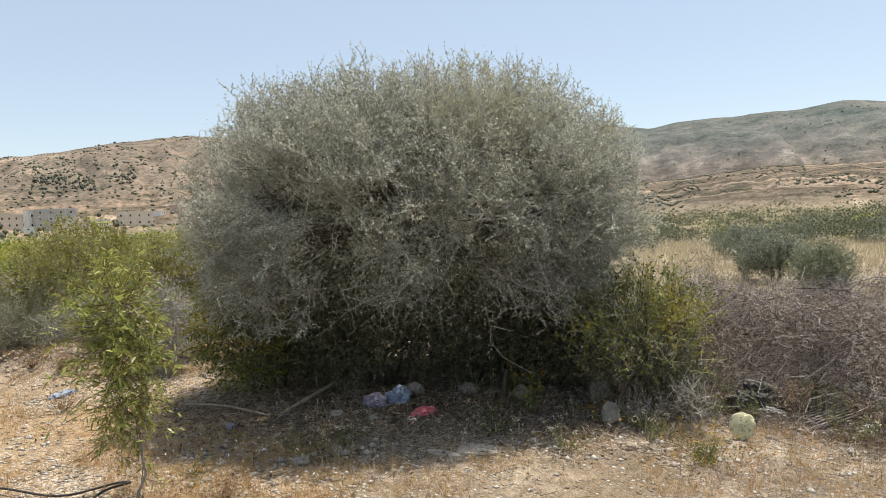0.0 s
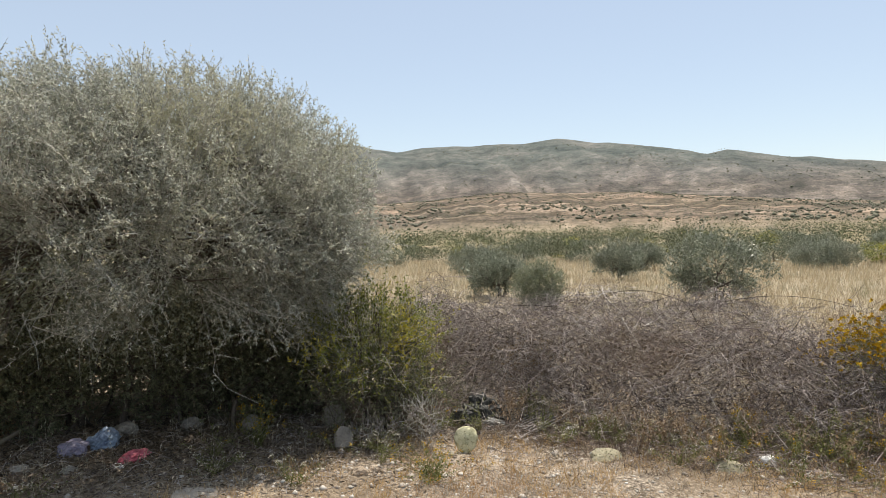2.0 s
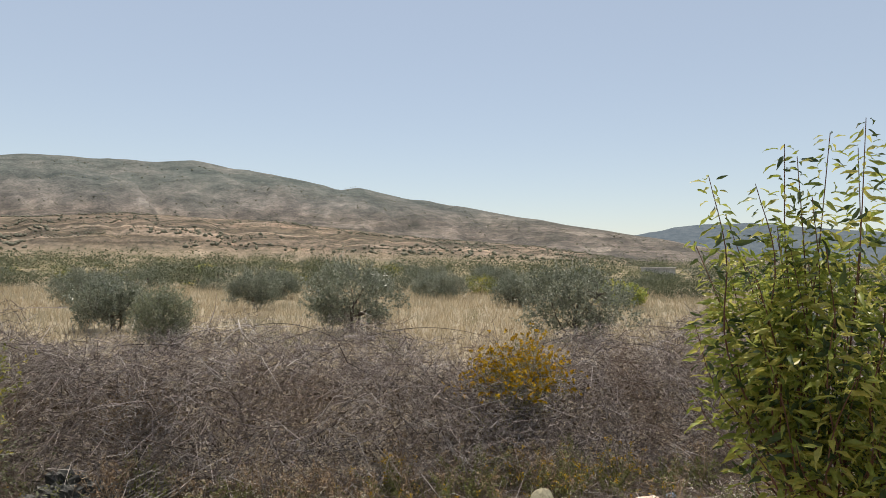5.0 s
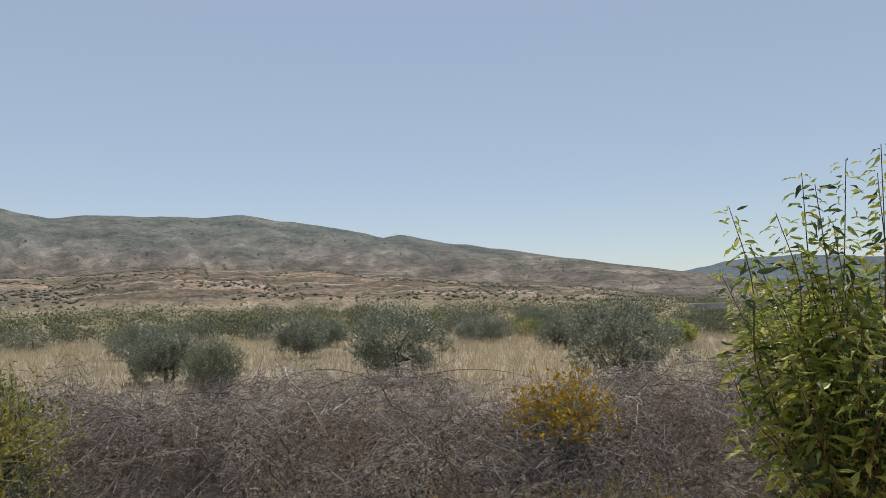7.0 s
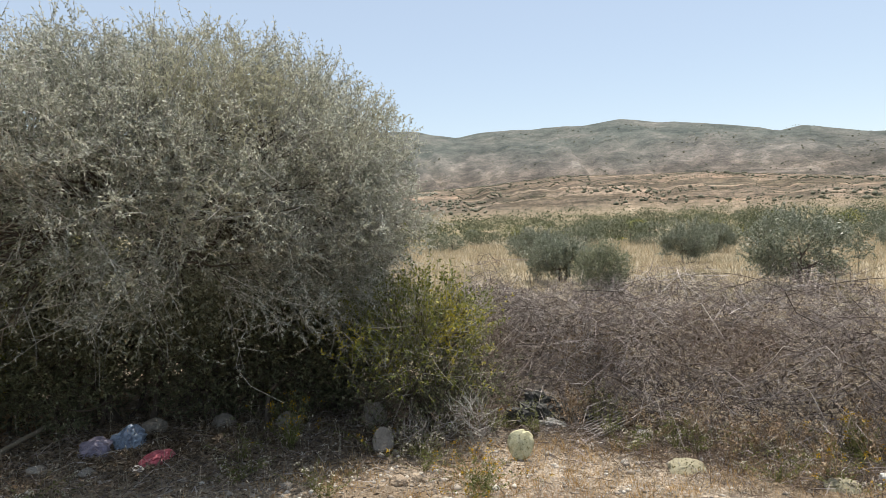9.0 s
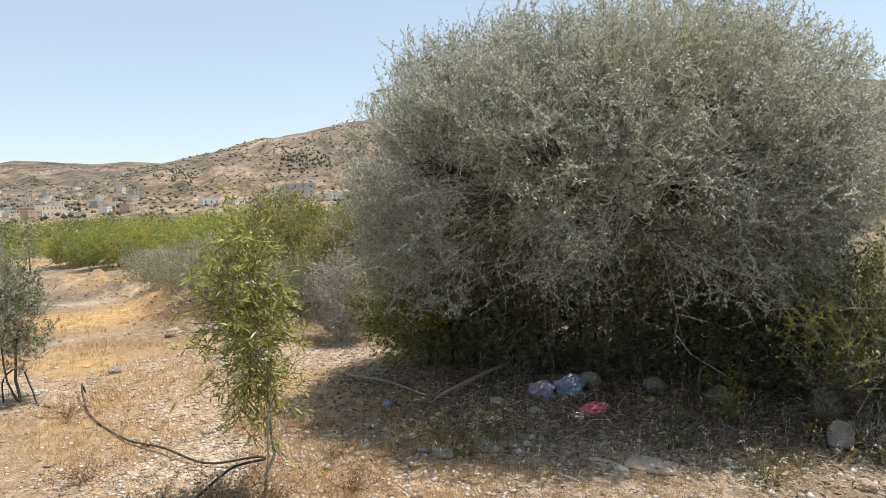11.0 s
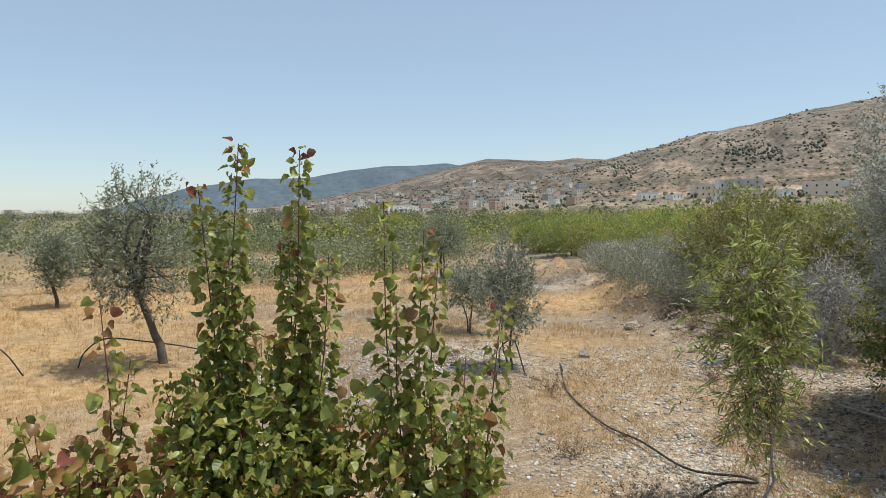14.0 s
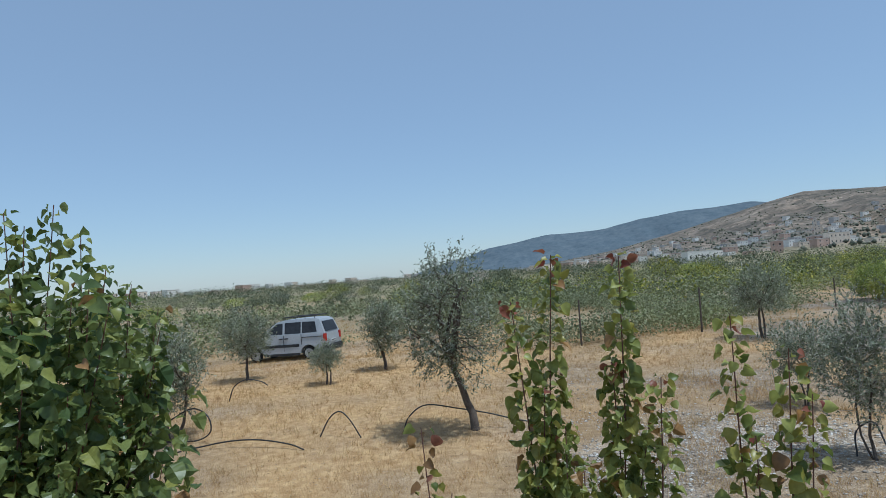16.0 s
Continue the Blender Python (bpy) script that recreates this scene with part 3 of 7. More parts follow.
def build_ground():
    ang = np.concatenate([np.arange(-180, -125, 3.0), np.arange(-122, 106, 0.48), np.arange(109, 180, 3.0)])
    rad = np.concatenate([[0.0], np.geomspace(0.6, 20, 130), np.geomspace(20.6, 4900, 190)])
    A, Rr = np.meshgrid(np.radians(ang), rad)
    x, y = Rr * np.sin(A), Rr * np.cos(A)
    z, hill, which = land(x, y)
    na = len(ang)
    i, j = np.meshgrid(np.arange(len(rad) - 1), np.arange(na), indexing="ij")
    j2 = (j + 1) % na
    f = np.stack([i * na + j, i * na + j2, (i + 1) * na + j2, (i + 1) * na + j], -1).reshape(-1, 4)
    v = np.stack([x, y, z], -1).reshape(-1, 3)
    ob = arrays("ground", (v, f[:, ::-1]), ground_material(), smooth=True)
    tagged(ob, "dry stony ground with straw, rising to bare brown hills", "ground", kind="structure")
    r, b = np.hypot(x, y), np.degrees(A)
    bb = behind_brush(x, y)
    straw = np.where((bb > 0.5) & (b > 12) & (b < 112), np.clip((95 - r) / 25, 0, 1), np.clip(2.2 * fbm(x / 3.1, y / 3.1, 4, 21) + 0.28, 0, 1))
    straw = straw * np.where(bb < 0.5, 1 - 0.5 * np.clip((b + 8) / 20, 0, 1) * np.clip((r - 2.5) / 3, 0, 1) * (b < 100), 1)
    straw = np.clip(np.maximum(straw, np.clip((-52 - b) / 22, 0, 1) * np.clip((r - 2.5) / 4, 0, 1) * (0.7 + 1.6 * fbm(x / 2.6, y / 2.6, 4, 31)) * (b > -125)), 0, 1)
    stony = np.clip(1.6 * fbm(x / 2.2 + 7, y / 2.2, 4, 27) * 1.6 + 0.6, 0, 1) * np.clip((-4 - b) / 16, 0, 1) * np.clip((b + 66) / 18, 0, 1) * np.clip((15 - r) / 4, 0, 1) * np.clip((r - 2.5) / 2.5, 0, 1)
    stony = np.maximum(stony, np.clip(2.5 * fbm(x / 1.4, y / 1.4, 4, 28) + 0.1, 0, 0.8) * (r < 14) * np.clip(np.where(b > -12, 0.5, (b + 72) / 30), 0, 0.5))
    green = np.clip((r - np.where(b < -52, 30, 48)) / 20, 0, 1) * np.clip((fbm(x / 40, y / 40, 3, 13) + 0.55) * 2, 0, 1)
    # share of the hazed colours by range
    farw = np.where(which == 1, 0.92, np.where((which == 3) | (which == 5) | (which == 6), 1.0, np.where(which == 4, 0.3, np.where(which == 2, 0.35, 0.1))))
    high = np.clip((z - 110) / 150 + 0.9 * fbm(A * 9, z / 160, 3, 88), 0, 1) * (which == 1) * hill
    flow = ob.data.attributes.new("drape", "FLOAT_VECTOR", "POINT")
    run = np.where(which == 1, 2400.0, np.where((which == 3) | (which == 5), 3600.0, 1000.0))
    flow.data.foreach_set("vector", np.stack([A * run, z * 1.9 + Rr * 0.12, which * 700.0], -1).reshape(-1).astype(np.float32))
    steps = ob.data.attributes.new("terrace", "FLOAT_VECTOR", "POINT")
    steps.data.foreach_set("vector", np.stack([A * Rr / 110.0, z / 9.0 + Rr / 260.0, which * 7.0], -1).reshape(-1).astype(np.float32))
    seen_up = np.degrees(np.arctan2(z - 2.5, np.maximum(Rr, 1)))
    tilled = hill * np.where(which == 1, np.clip((4.6 - seen_up) / 1.6, 0, 0.75), np.where(which == 2, 1.0, np.where(which == 0, np.clip(0.75 - (seen_up - 2) / 5, 0.2, 0.75), np.where(which == 4, 0.6, 0.0))))
    for key, val in (("field", np.where(bb > 0.5, 1.0, 0.6) * ((b > -10) & (b < 112))), ("tilled", tilled), ("high", high), ("straw", straw * (1 - 0.6 * stony * (straw < 1))), ("stony", stony), ("green", green), ("hill", hill), ("far", hill * farw), ("haze_blue", hill * np.where((which == 3) | (which == 5), 0.9, np.where(which == 4, 0.05, 0)))):
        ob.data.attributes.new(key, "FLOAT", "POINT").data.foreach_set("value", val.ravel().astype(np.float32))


build_ground()


# ---- plants ----
def crown_points(n, rx, ry, z0, z1, r, inner=0.45, wob=0.22, seed=0):
    """Places in an uneven crown, denser towards its skin, and the way outwards at each."""
    d = unit(r.normal(size=(n, 3)))
    zc, rz = (z0 + z1) / 2, (z1 - z0) / 2
    lump = (1 + wob * 2 * fbm(d[:, 0] * 2.1 + d[:, 2] * 1.7 + seed, d[:, 1] * 2.1 - d[:, 2] * 1.3, 3, 40 + seed))
    rad = (inner + (1 - inner) * r.uniform(0, 1, n) ** 0.6) * lump
    p = d * rad[:, None] * np.array([rx, ry, rz]) + np.array([0, 0, zc])
    out = unit(d * np.array([1 / rx, 1 / ry, 1 / rz]))
    return p, out


def limb_lines(tips, roots, r, k=6, sag=0.12):
    """Bent lines from roots to tips."""
    t = np.linspace(0, 1, k)[None, :, None]
    p = roots[:, None] * (1 - t) + tips[:, None] * t
    bend = r.normal(size=(len(tips), 1, 3)) * np.linalg.norm(tips - roots, axis=1)[:, None, None] * sag
    return p + bend * np.sin(np.pi * t) + r.normal(size=p.shape) * 0.012 * np.sin(np.pi * t)


def plant(name, label, category, at, size, twigs, leaf, mats, seed=1, stems=((0, 0, 0.05),), inner=0.45, wob=0.22, up=0.5, twig_len=0.3, per=12, lean=(0, 0), limbs=10, branches=60, group="", twig_r=0.003, flowers=None, clump=0.0, core=None):
    """A shrub or tree at a place: size (rx, ry, z0, z1) of its crown; mats: bark, twigs, leaves."""
    r = np.random.default_rng(seed)
    root = empty(name, label, category, group, (at[0], at[1], rise(at[0], at[1]) - 0.02))
    rx, ry, z0, z1 = size
    off = np.array([lean[0], lean[1], 0.0])
    hub = np.array([lean[0] * 0.6, lean[1] * 0.6, z0 + 0.25 * (z1 - z0)])
    # stems rise into limbs, the limbs into branches
    ends = []
    for i, (sx, sy, sr) in enumerate(stems):
        foot = np.array([sx, sy, -0.05])
        head = hub + np.array([sx * 1.6, sy * 1.6, 0]) + r.normal(size=3) * 0.05 * (z1 - z0)
        ln = limb_lines(head[None], foot[None], r, 7, 0.05)
        arrays("trunk", tubes(ln, np.linspace(sr * 1.25, sr * 0.7, 7), 8), mats[0], root, smooth=True)
        ends.append((head, sr))
    tip, _ = crown_points(limbs, rx * 0.62, ry * 0.62, z0 + 0.2 * (z1 - z0), z1 - 0.2 * (z1 - z0), r, 0.8, 0.1, seed)
    tip = tip + off
    start = np.array([ends[i % len(ends)][0] for i in range(limbs)])
    rad = np.array([ends[i % len(ends)][1] for i in range(limbs)])
    L1 = limb_lines(tip, start, r, 7, 0.10)
    for i in range(limbs):
        arrays("limb", tubes(L1[i : i + 1], np.linspace(rad[i] * 0.62, rad[i] * 0.25, 7), 6), mats[0], root, smooth=True)
    tip2, _ = crown_points(branches, rx * 0.9, ry * 0.9, z0 + 0.06 * (z1 - z0), z1 - 0.06 * (z1 - z0), r, 0.7, wob, seed)
    tip2 = tip2 + off
    pool = L1[:, 2:].reshape(-1, 3)
    near = np.argmin(((tip2[:, None] - pool[None]) ** 2).sum(-1) + r.uniform(0, 0.2 * rx, (len(tip2), len(pool))), 1)
    L2 = limb_lines(tip2, pool[near], r, 6, 0.1)
    r0 = max(0.004, float(np.mean(rad)) * 0.2)
    tagged(arrays("branchwork", tubes(L2, np.linspace(r0, r0 * 0.35, 6), 4), mats[0], root, smooth=True), kind="stuff")
    # twigs and their leaves
    p, out = crown_points(twigs, rx, ry, z0, z1, r, inner, wob, seed)
    if clump:
        # twigs gather in sprays round the branch ends
        home, out_home = crown_points(twigs // 18, rx, ry, z0, z1, r, 0.72, wob, seed)
        some = r.uniform(size=len(home)) < np.clip((home[:, 2] - z0) / (0.5 * (z1 - z0)), 0.25, 1)
        home, out_home = home[some], out_home[some]
        pick = r.integers(0, len(home), int(twigs * 0.9))
        p[: len(pick)] = home[pick] + r.normal(size=(len(pick), 3)) * clump
        out[: len(pick)] = out_home[pick]
    p = p + off
    way = unit(out + np.array([0, 0, up]) + r.normal(size=p.shape) * 0.55)
    ln = twig_len * r.uniform(0.5, 1.4, twigs)
    t = np.linspace(0, 1, 3)
    curve = r.normal(size=(twigs, 3)) * 0.18
    line = (p - way * ln[:, None] * 0.6)[:, None] + way[:, None] * (ln[:, None] * t)[..., None] + (curve * ln[:, None])[:, None] * (t * t)[None, :, None]
    if math.hypot(*at) > 10.5:
        thin = leaves(line[:, 0], line[:, 2] - line[:, 0], 1.0, 0.02, r, 0.1, 0.0)
        thin = (((thin[0].reshape(-1, 4, 3) - line[:, None, 0]) * ln[:, None, None] + line[:, None, 0]).reshape(-1, 3), thin[1])
    else:
        thin = tubes(line, np.linspace(twig_r, twig_r * 0.5, 3), 3)
    tagged(arrays("twig_work", thin, mats[1], root), kind="stuff")
    if per:
        u = r.uniform(0.12, 1.0, (twigs, per))
        i = np.minimum((u * 2).astype(int), 1)
        f = u * 2 - i
        idx = np.arange(twigs)[:, None]
        q = line[idx, i] * (1 - f[..., None]) + line[idx, i + 1] * f[..., None]
        w = way[:, None] * 0.75 + r.normal(size=q.shape) * 0.65
        tagged(arrays("crown", leaves(q.reshape(-1, 3), w.reshape(-1, 3), leaf[0], leaf[1], r), mats[2], root), kind="stuff")
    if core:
        # leaves in the heart of the crown, its shade put into their colour
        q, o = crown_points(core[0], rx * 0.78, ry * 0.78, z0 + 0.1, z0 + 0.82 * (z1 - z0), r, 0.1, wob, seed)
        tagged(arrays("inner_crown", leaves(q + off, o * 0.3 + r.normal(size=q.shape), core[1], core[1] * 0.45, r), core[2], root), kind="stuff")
    if flowers:
        k = flowers[0]
        pick = r.integers(0, twigs, k)
        q = line[pick, 2]
        keep = q[:, 2] > z0 + flowers[2] * (z1 - z0)
        q = q[keep]
        tagged(arrays("blossom", leaves(q, r.normal(size=q.shape) + np.array([0, 0, 0.7]), flowers[1], flowers[1] * 0.8, r), flowers[3], root), kind="stuff")
    return root


# the big silver-leaved tree
def wild_olive(at):
    """Stems and limbs under a dome of arching sprays; hollow and dark below."""
    r = np.random.default_rng(3)
    rx, ry, z0, z1 = 3.1, 2.85, 0.6, 4.72
    zc, rz = (z0 + z1) / 2, (z1 - z0) / 2
    root = empty("wild_olive_tree", "broad silver-grey wild olive tree with drooping twigs over shaded litter", "tree", "", (at[0], at[1], rise(*at) - 0.02))
    heads = []
    for sx, sy, sr in ((0.9, 0.2, 0.045), (1.2, 0.5, 0.04), (-0.6, 0.3, 0.06), (0.1, 0.8, 0.06), (-1.2, 0.5, 0.045), (0.5, 0.5, 0.06), (-0.2, 0.1, 0.035)):
        head = np.array([sx * 1.6, sy * 1.6, 1.9]) + r.normal(size=3) * 0.18
        arrays("trunk", tubes(limb_lines(head[None], np.array([[sx, sy, -0.05]]), r, 7, 0.07), np.linspace(sr * 1.25, sr * 0.7, 7), 8), BARK, root, smooth=True)
        heads.append((head, sr))
    tip, _ = crown_points(26, rx * 0.62, ry * 0.62, 1.9, 4.0, r, 0.8, 0.1, 3)
    lines = []
    for i, q in enumerate(tip):
        head, sr = heads[i % len(heads)]
        ln = limb_lines(q[None], head[None], r, 7, 0.10)
        arrays("limb", tubes(ln, np.linspace(sr * 0.62, sr * 0.25, 7), 6), BARK, root, smooth=True)
        lines.append(ln[0])
    pool = np.array(lines)[:, 2:].reshape(-1, 3)
    # sprays over the dome, thin below and broken by hollows
    n = 4500
    d = unit(r.normal(size=(n, 3)) + np.array([0, -0.12, 0.1]))
    full = (np.abs(d) ** 2.35).sum(1) ** (-1 / 2.35)
    lump = full * (1 + 0.26 * fbm(d[:, 0] * 2.3 + d[:, 2] * 1.7, d[:, 1] * 2.3 - d[:, 2] * 1.3, 3, 43))
    p = d * (r.uniform(0.70, 1.0, n) ** 0.7 * lump)[:, None] * np.array([rx, ry, rz]) + np.array([0, 0, zc])
    hollow = fbm(p[:, 0] / 0.85 + p[:, 1] / 1.3, p[:, 2] / 0.75, 3, 47)
    side = np.clip((np.abs(d[:, 0]) - 0.45) / 0.3, 0, 1)
    base = np.where(d[:, 1] > -0.1, 0.4, 1.35 - 0.6 * side)
    keep = (r.uniform(size=n) < np.clip((p[:, 2] - base) / (1.5 - 0.6 * side), 0.0, 1)) & (hollow > -0.29 + (0.40 - 0.34 * side) * np.clip((3.4 - p[:, 2]) / 1.6, 0, 1))
    p, d = p[keep], d[keep]
    n = len(p)
    high = np.clip((p[:, 2] - 2.2) / 1.8, 0, 1)
    out = unit(d * np.array([1 / rx, 1 / ry, 1 / rz]))
    way = unit(out + np.array([0, 0, 1.0]) * (0.22 + 0.58 * high)[:, None] + r.normal(size=(n, 3)) * 0.5)
    ln = r.uniform(0.45, 1.05, n)
    t = np.linspace(0, 1, 5)
    spray = (p - way * ln[:, None] * 0.7)[:, None] + way[:, None] * (ln[:, None] * t)[..., None] + r.normal(size=(n, 1, 3)) * 0.10 * np.sin(np.pi * t)[None, :, None]
    spray[..., 2] -= ((0.26 - 0.18 * high) * ln)[:, None] * t * t
    tagged(arrays("spray_work", tubes(spray, np.linspace(0.0055, 0.0018, 5), 3), TWIG_PALE, root), kind="stuff")
    near = np.argmin(((spray[::4, None, 0] - pool[None]) ** 2).sum(-1), 1)
    tagged(arrays("branchwork", tubes(limb_lines(spray[::4, 0], pool[near], r, 6, 0.1), np.linspace(0.014, 0.005, 6), 4), BARK, root, smooth=True), kind="stuff")
    # side twigs, and leaves along them
    m = 12
    u = r.uniform(0.15, 1.0, (n, m))
    i = np.minimum((u * 4).astype(int), 3)
    f = (u * 4 - i)[..., None]
    k = np.arange(n)[:, None]
    q = (spray[k, i] * (1 - f) + spray[k, i + 1] * f).reshape(-1, 3)
    w = unit(np.repeat(way, m, 0) * 0.7 + r.normal(size=q.shape) * 0.6 + np.array([0, 0, 0.15]))
    l2 = r.uniform(0.10, 0.30, len(q))
    line = q[:, None] + w[:, None] * (l2[:, None] * np.linspace(0, 1, 3))[..., None] + (r.normal(size=q.shape) * 0.16 * l2[:, None])[:, None] * (np.linspace(0, 1, 3) ** 2)[None, :, None]
    tagged(arrays("twig_work", ribbons(line, np.full(len(q), 0.0055), r), TWIG_PALE, root), kind="stuff")
    per = 12
    u = r.uniform(0.1, 1.0, (len(q), per, 1))
    at_ = (line[:, None, 0] * (1 - u) + line[:, None, 2] * u).reshape(-1, 3)
    lw = np.repeat(w, per, 0) * 0.8 + r.normal(size=at_.shape) * 0.6
    tagged(arrays("crown", leaves(at_, lw, 0.041, 0.0145, r), SILVER, root), kind="stuff")
    # leaves in the heart of the crown, darkened for the shade there
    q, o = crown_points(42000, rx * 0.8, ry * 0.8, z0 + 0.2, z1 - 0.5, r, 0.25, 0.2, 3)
    tagged(arrays("inner_crown", leaves(q, o * 0.3 + r.normal(size=q.shape), 0.06, 0.024, r), SHADED_INNER_LEAF, root), kind="stuff")
    # leafless drooping twigs under the edge of the dome
    n = 150
    a = r.uniform(0, 2 * np.pi, n)
    q = np.stack([np.cos(a) * rx * r.uniform(0.55, 0.98, n), np.sin(a) * ry * r.uniform(0.55, 0.98, n), r.uniform(1.2, 2.6, n)], -1)
    w = unit(np.stack([np.cos(a) * 0.8, np.sin(a) * 0.8, r.normal(-0.25, 0.4, n)], -1) + r.normal(size=(n, 3)) * 0.4)
    line = q[:, None] + w[:, None] * (r.uniform(0.3, 0.8, n)[:, None] * np.linspace(0, 1, 4))[..., None]
    line = line + (r.normal(size=(n, 3)) * 0.16)[:, None] * np.sin(np.linspace(0, np.pi, 4))[None, :, None]
    line[..., 2] -= 0.22 * np.linspace(0, 1, 4) ** 2
    tagged(arrays("hanging_twig_work", tubes(line, np.linspace(0.0035, 0.0015, 4), 3), TWIG_PALE, root), kind="stuff")


wild_olive((-0.36, 10.0))

# shrubs round its foot
plant("green_shrub", "green and yellowing leafy shrub beside the wild olive", "shrub", (2.75, 8.75), (1.08, 0.85, 0.4, 2.08), 1200, (0.052, 0.022), (BARK, TWIG_PALE, GREEN_SHRUB), 11, ((0, 0, 0.03), (0.2, 0.1, 0.025), (-0.25, 0, 0.025)), 0.2, 0.8, 0.9, 0.4, 11, branches=90)
# twiggy shrub set in front; its shade-toned leaves darken the green shrub's foot
plant("dull_shrub", "dull grey-green twiggy shrub at the foot of the green one", "shrub", (2.7, 8.4), (0.95, 0.6, 0.0, 1.1), 800, (0.045, 0.018), (BARK, BARK, SHADE_LEAF), 19, ((0, 0, 0.02), (0.2, 0.1, 0.02)), 0.2, 0.6, 0.8, 0.35, 8, branches=60)
plant("green_shrub", "dull green leafy shrub under the wild olive's edge", "shrub", (-2.9, 10.2), (1.1, 1.0, 0.0, 1.9), 1500, (0.055, 0.024), (BARK, TWIG_PALE, GREEN_SHRUB), 12, ((0, 0, 0.03), (0.3, 0.1, 0.025)), 0.3, 0.3, 0.7, 0.35, 13, branches=50)
# added shrubs close the hollow and stand in for the crown's deep shade
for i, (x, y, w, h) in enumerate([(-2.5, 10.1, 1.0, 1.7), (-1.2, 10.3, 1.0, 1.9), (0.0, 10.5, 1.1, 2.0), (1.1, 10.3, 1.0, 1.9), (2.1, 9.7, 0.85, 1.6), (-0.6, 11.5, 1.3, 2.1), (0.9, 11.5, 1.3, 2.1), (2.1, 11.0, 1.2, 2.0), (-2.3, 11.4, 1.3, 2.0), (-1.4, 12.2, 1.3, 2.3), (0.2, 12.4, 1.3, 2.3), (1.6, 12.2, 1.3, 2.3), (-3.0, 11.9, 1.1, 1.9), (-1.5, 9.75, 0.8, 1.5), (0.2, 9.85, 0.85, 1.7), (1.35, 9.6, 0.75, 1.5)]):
    plant("hollow_fill_shrub", "leafy shrub added to darken the hollow under the wild olive", "shrub", (x, y), (w, w * 0.8, 0.0, h), 620, (0.046, 0.021), (BARK, BARK, SHADE_LEAF), 130 + i, ((0, 0, 0.03), (0.3, 0.1, 0.025)), 0.2, 0.3, 0.7, 0.35, 20, branches=40, group="shrubs under the wild olive")
plant("grey_thorn_bush", "small pale grey thorny bush at the brush's edge", "shrub", (2.95, 7.65), (0.32, 0.3, 0.02, 0.75), 110, (0.016, 0.006), (BARK_GREY, TWIG_PALE, SILVER), 13, ((0, 0, 0.012),), 0.3, 0.3, 0.6, 0.22, 4, branches=30, limbs=6)
plant("grey_thorn_bush", "small grey thorny bush on the shaded litter", "shrub", (2.45, 7.9), (0.42, 0.38, 0.02, 0.48), 90, (0.016, 0.006), (BARK_GREY, BARK_GREY, SILVER), 14, ((0, 0, 0.012),), 0.3, 0.3, 0.6, 0.22, 3, branches=30, limbs=6)
plant("russet_bush", "dead russet-brown bush caught in the dry brush", "shrub", (5.0, 8.75), (0.5, 0.45, 0.1, 1.05), 520, (0.03, 0.012), (BARK, TWIG_PALE, RUSSET), 16, ((0, 0, 0.015),), 0.2, 0.4, 0.8, 0.28, 10, branches=30, limbs=6)
plant("yellow_flowering_shrub", "shrub with golden yellow flowers rising from dry brush", "shrub", (8.25, 5.75), (0.66, 0.6, 0.3, 1.42), 1000, (0.035, 0.014), (BARK, TWIG_PALE, YELLOW_SHRUB), 15, ((0, 0, 0.025), (0.2, 0.1, 0.02)), 0.2, 0.75, 0.8, 0.32, 9, branches=50, flowers=(8500, 0.04, 0.45, GOLD))

# the almond sapling by the hose and the olives of the stony plot
plant("almond_sapling", "slender almond sapling with long drooping green leaves", "tree", (-2.71, 5.6), (0.41, 0.40, 0.5, 2.5), 460, (0.092, 0.017), (BARK_GREY, BARK_RED, ALMOND), 21, ((0, 0, 0.012), (0.04, 0.01, 0.005)), 0.15, 0.5, -0.1, 0.3, 9, branches=26, limbs=8)
SMALL = "young olives of the plot"
plant("olive_tree", "leaning young olive tree with an airy grey-green crown", "tree", (-11.5, 3.15), (0.85, 0.85, 0.85, 3.1), 950, (0.07, 0.02), (BARK, TWIG_PALE, OLIVE_YOUNG), 22, ((0, 0, 0.065),), 0.3, 0.45, 0.5, 0.36, 13, (0.1, -0.4), 9, 60, SMALL)
plant("olive_tree", "slender young olive tree with two thin stems", "tree", (-7.5, 7.32), (0.5, 0.45, 0.5, 2.0), 560, (0.06, 0.018), (BARK, TWIG_PALE, OLIVE_YOUNG), 23, ((0, 0, 0.018), (-0.06, 0.02, 0.012)), 0.2, 0.4, 0.8, 0.3, 13, (-0.1, 0), 8, 30, SMALL)
plant("olive_tree", "low sparse young olive tree on stony ground", "tree", (-10.5, 8.75), (0.75, 0.6, 0.42, 1.6), 560, (0.06, 0.018), (BARK, TWIG_PALE, OLIVE_YOUNG), 24, ((0, 0, 0.02), (-0.1, 0.02, 0.014)), 0.2, 0.4, 0.6, 0.3, 12, (0, 0), 8, 30, SMALL)
plant("olive_tree", "young round-headed olive tree on a bare stem", "tree", (-18.5, 13.6), (0.95, 0.9, 0.7, 2.25), 700, (0.08, 0.024), (BARK, TWIG_PALE, OLIVE_YOUNG), 25, ((0, 0, 0.04), (0.1, 0, 0.03)), 0.25, 0.35, 0.6, 0.34, 12, (0, 0), 8, 30, SMALL)
plant("olive_tree", "young upright olive tree near the parked van", "tree", (-20.5, 2.3), (0.72, 0.7, 0.55, 2.15), 700, (0.08, 0.024), (BARK, TWIG_PALE, OLIVE_YOUNG), 26, ((0, 0, 0.045),), 0.25, 0.35, 0.6, 0.34, 12, (0, 0), 8, 30, SMALL)
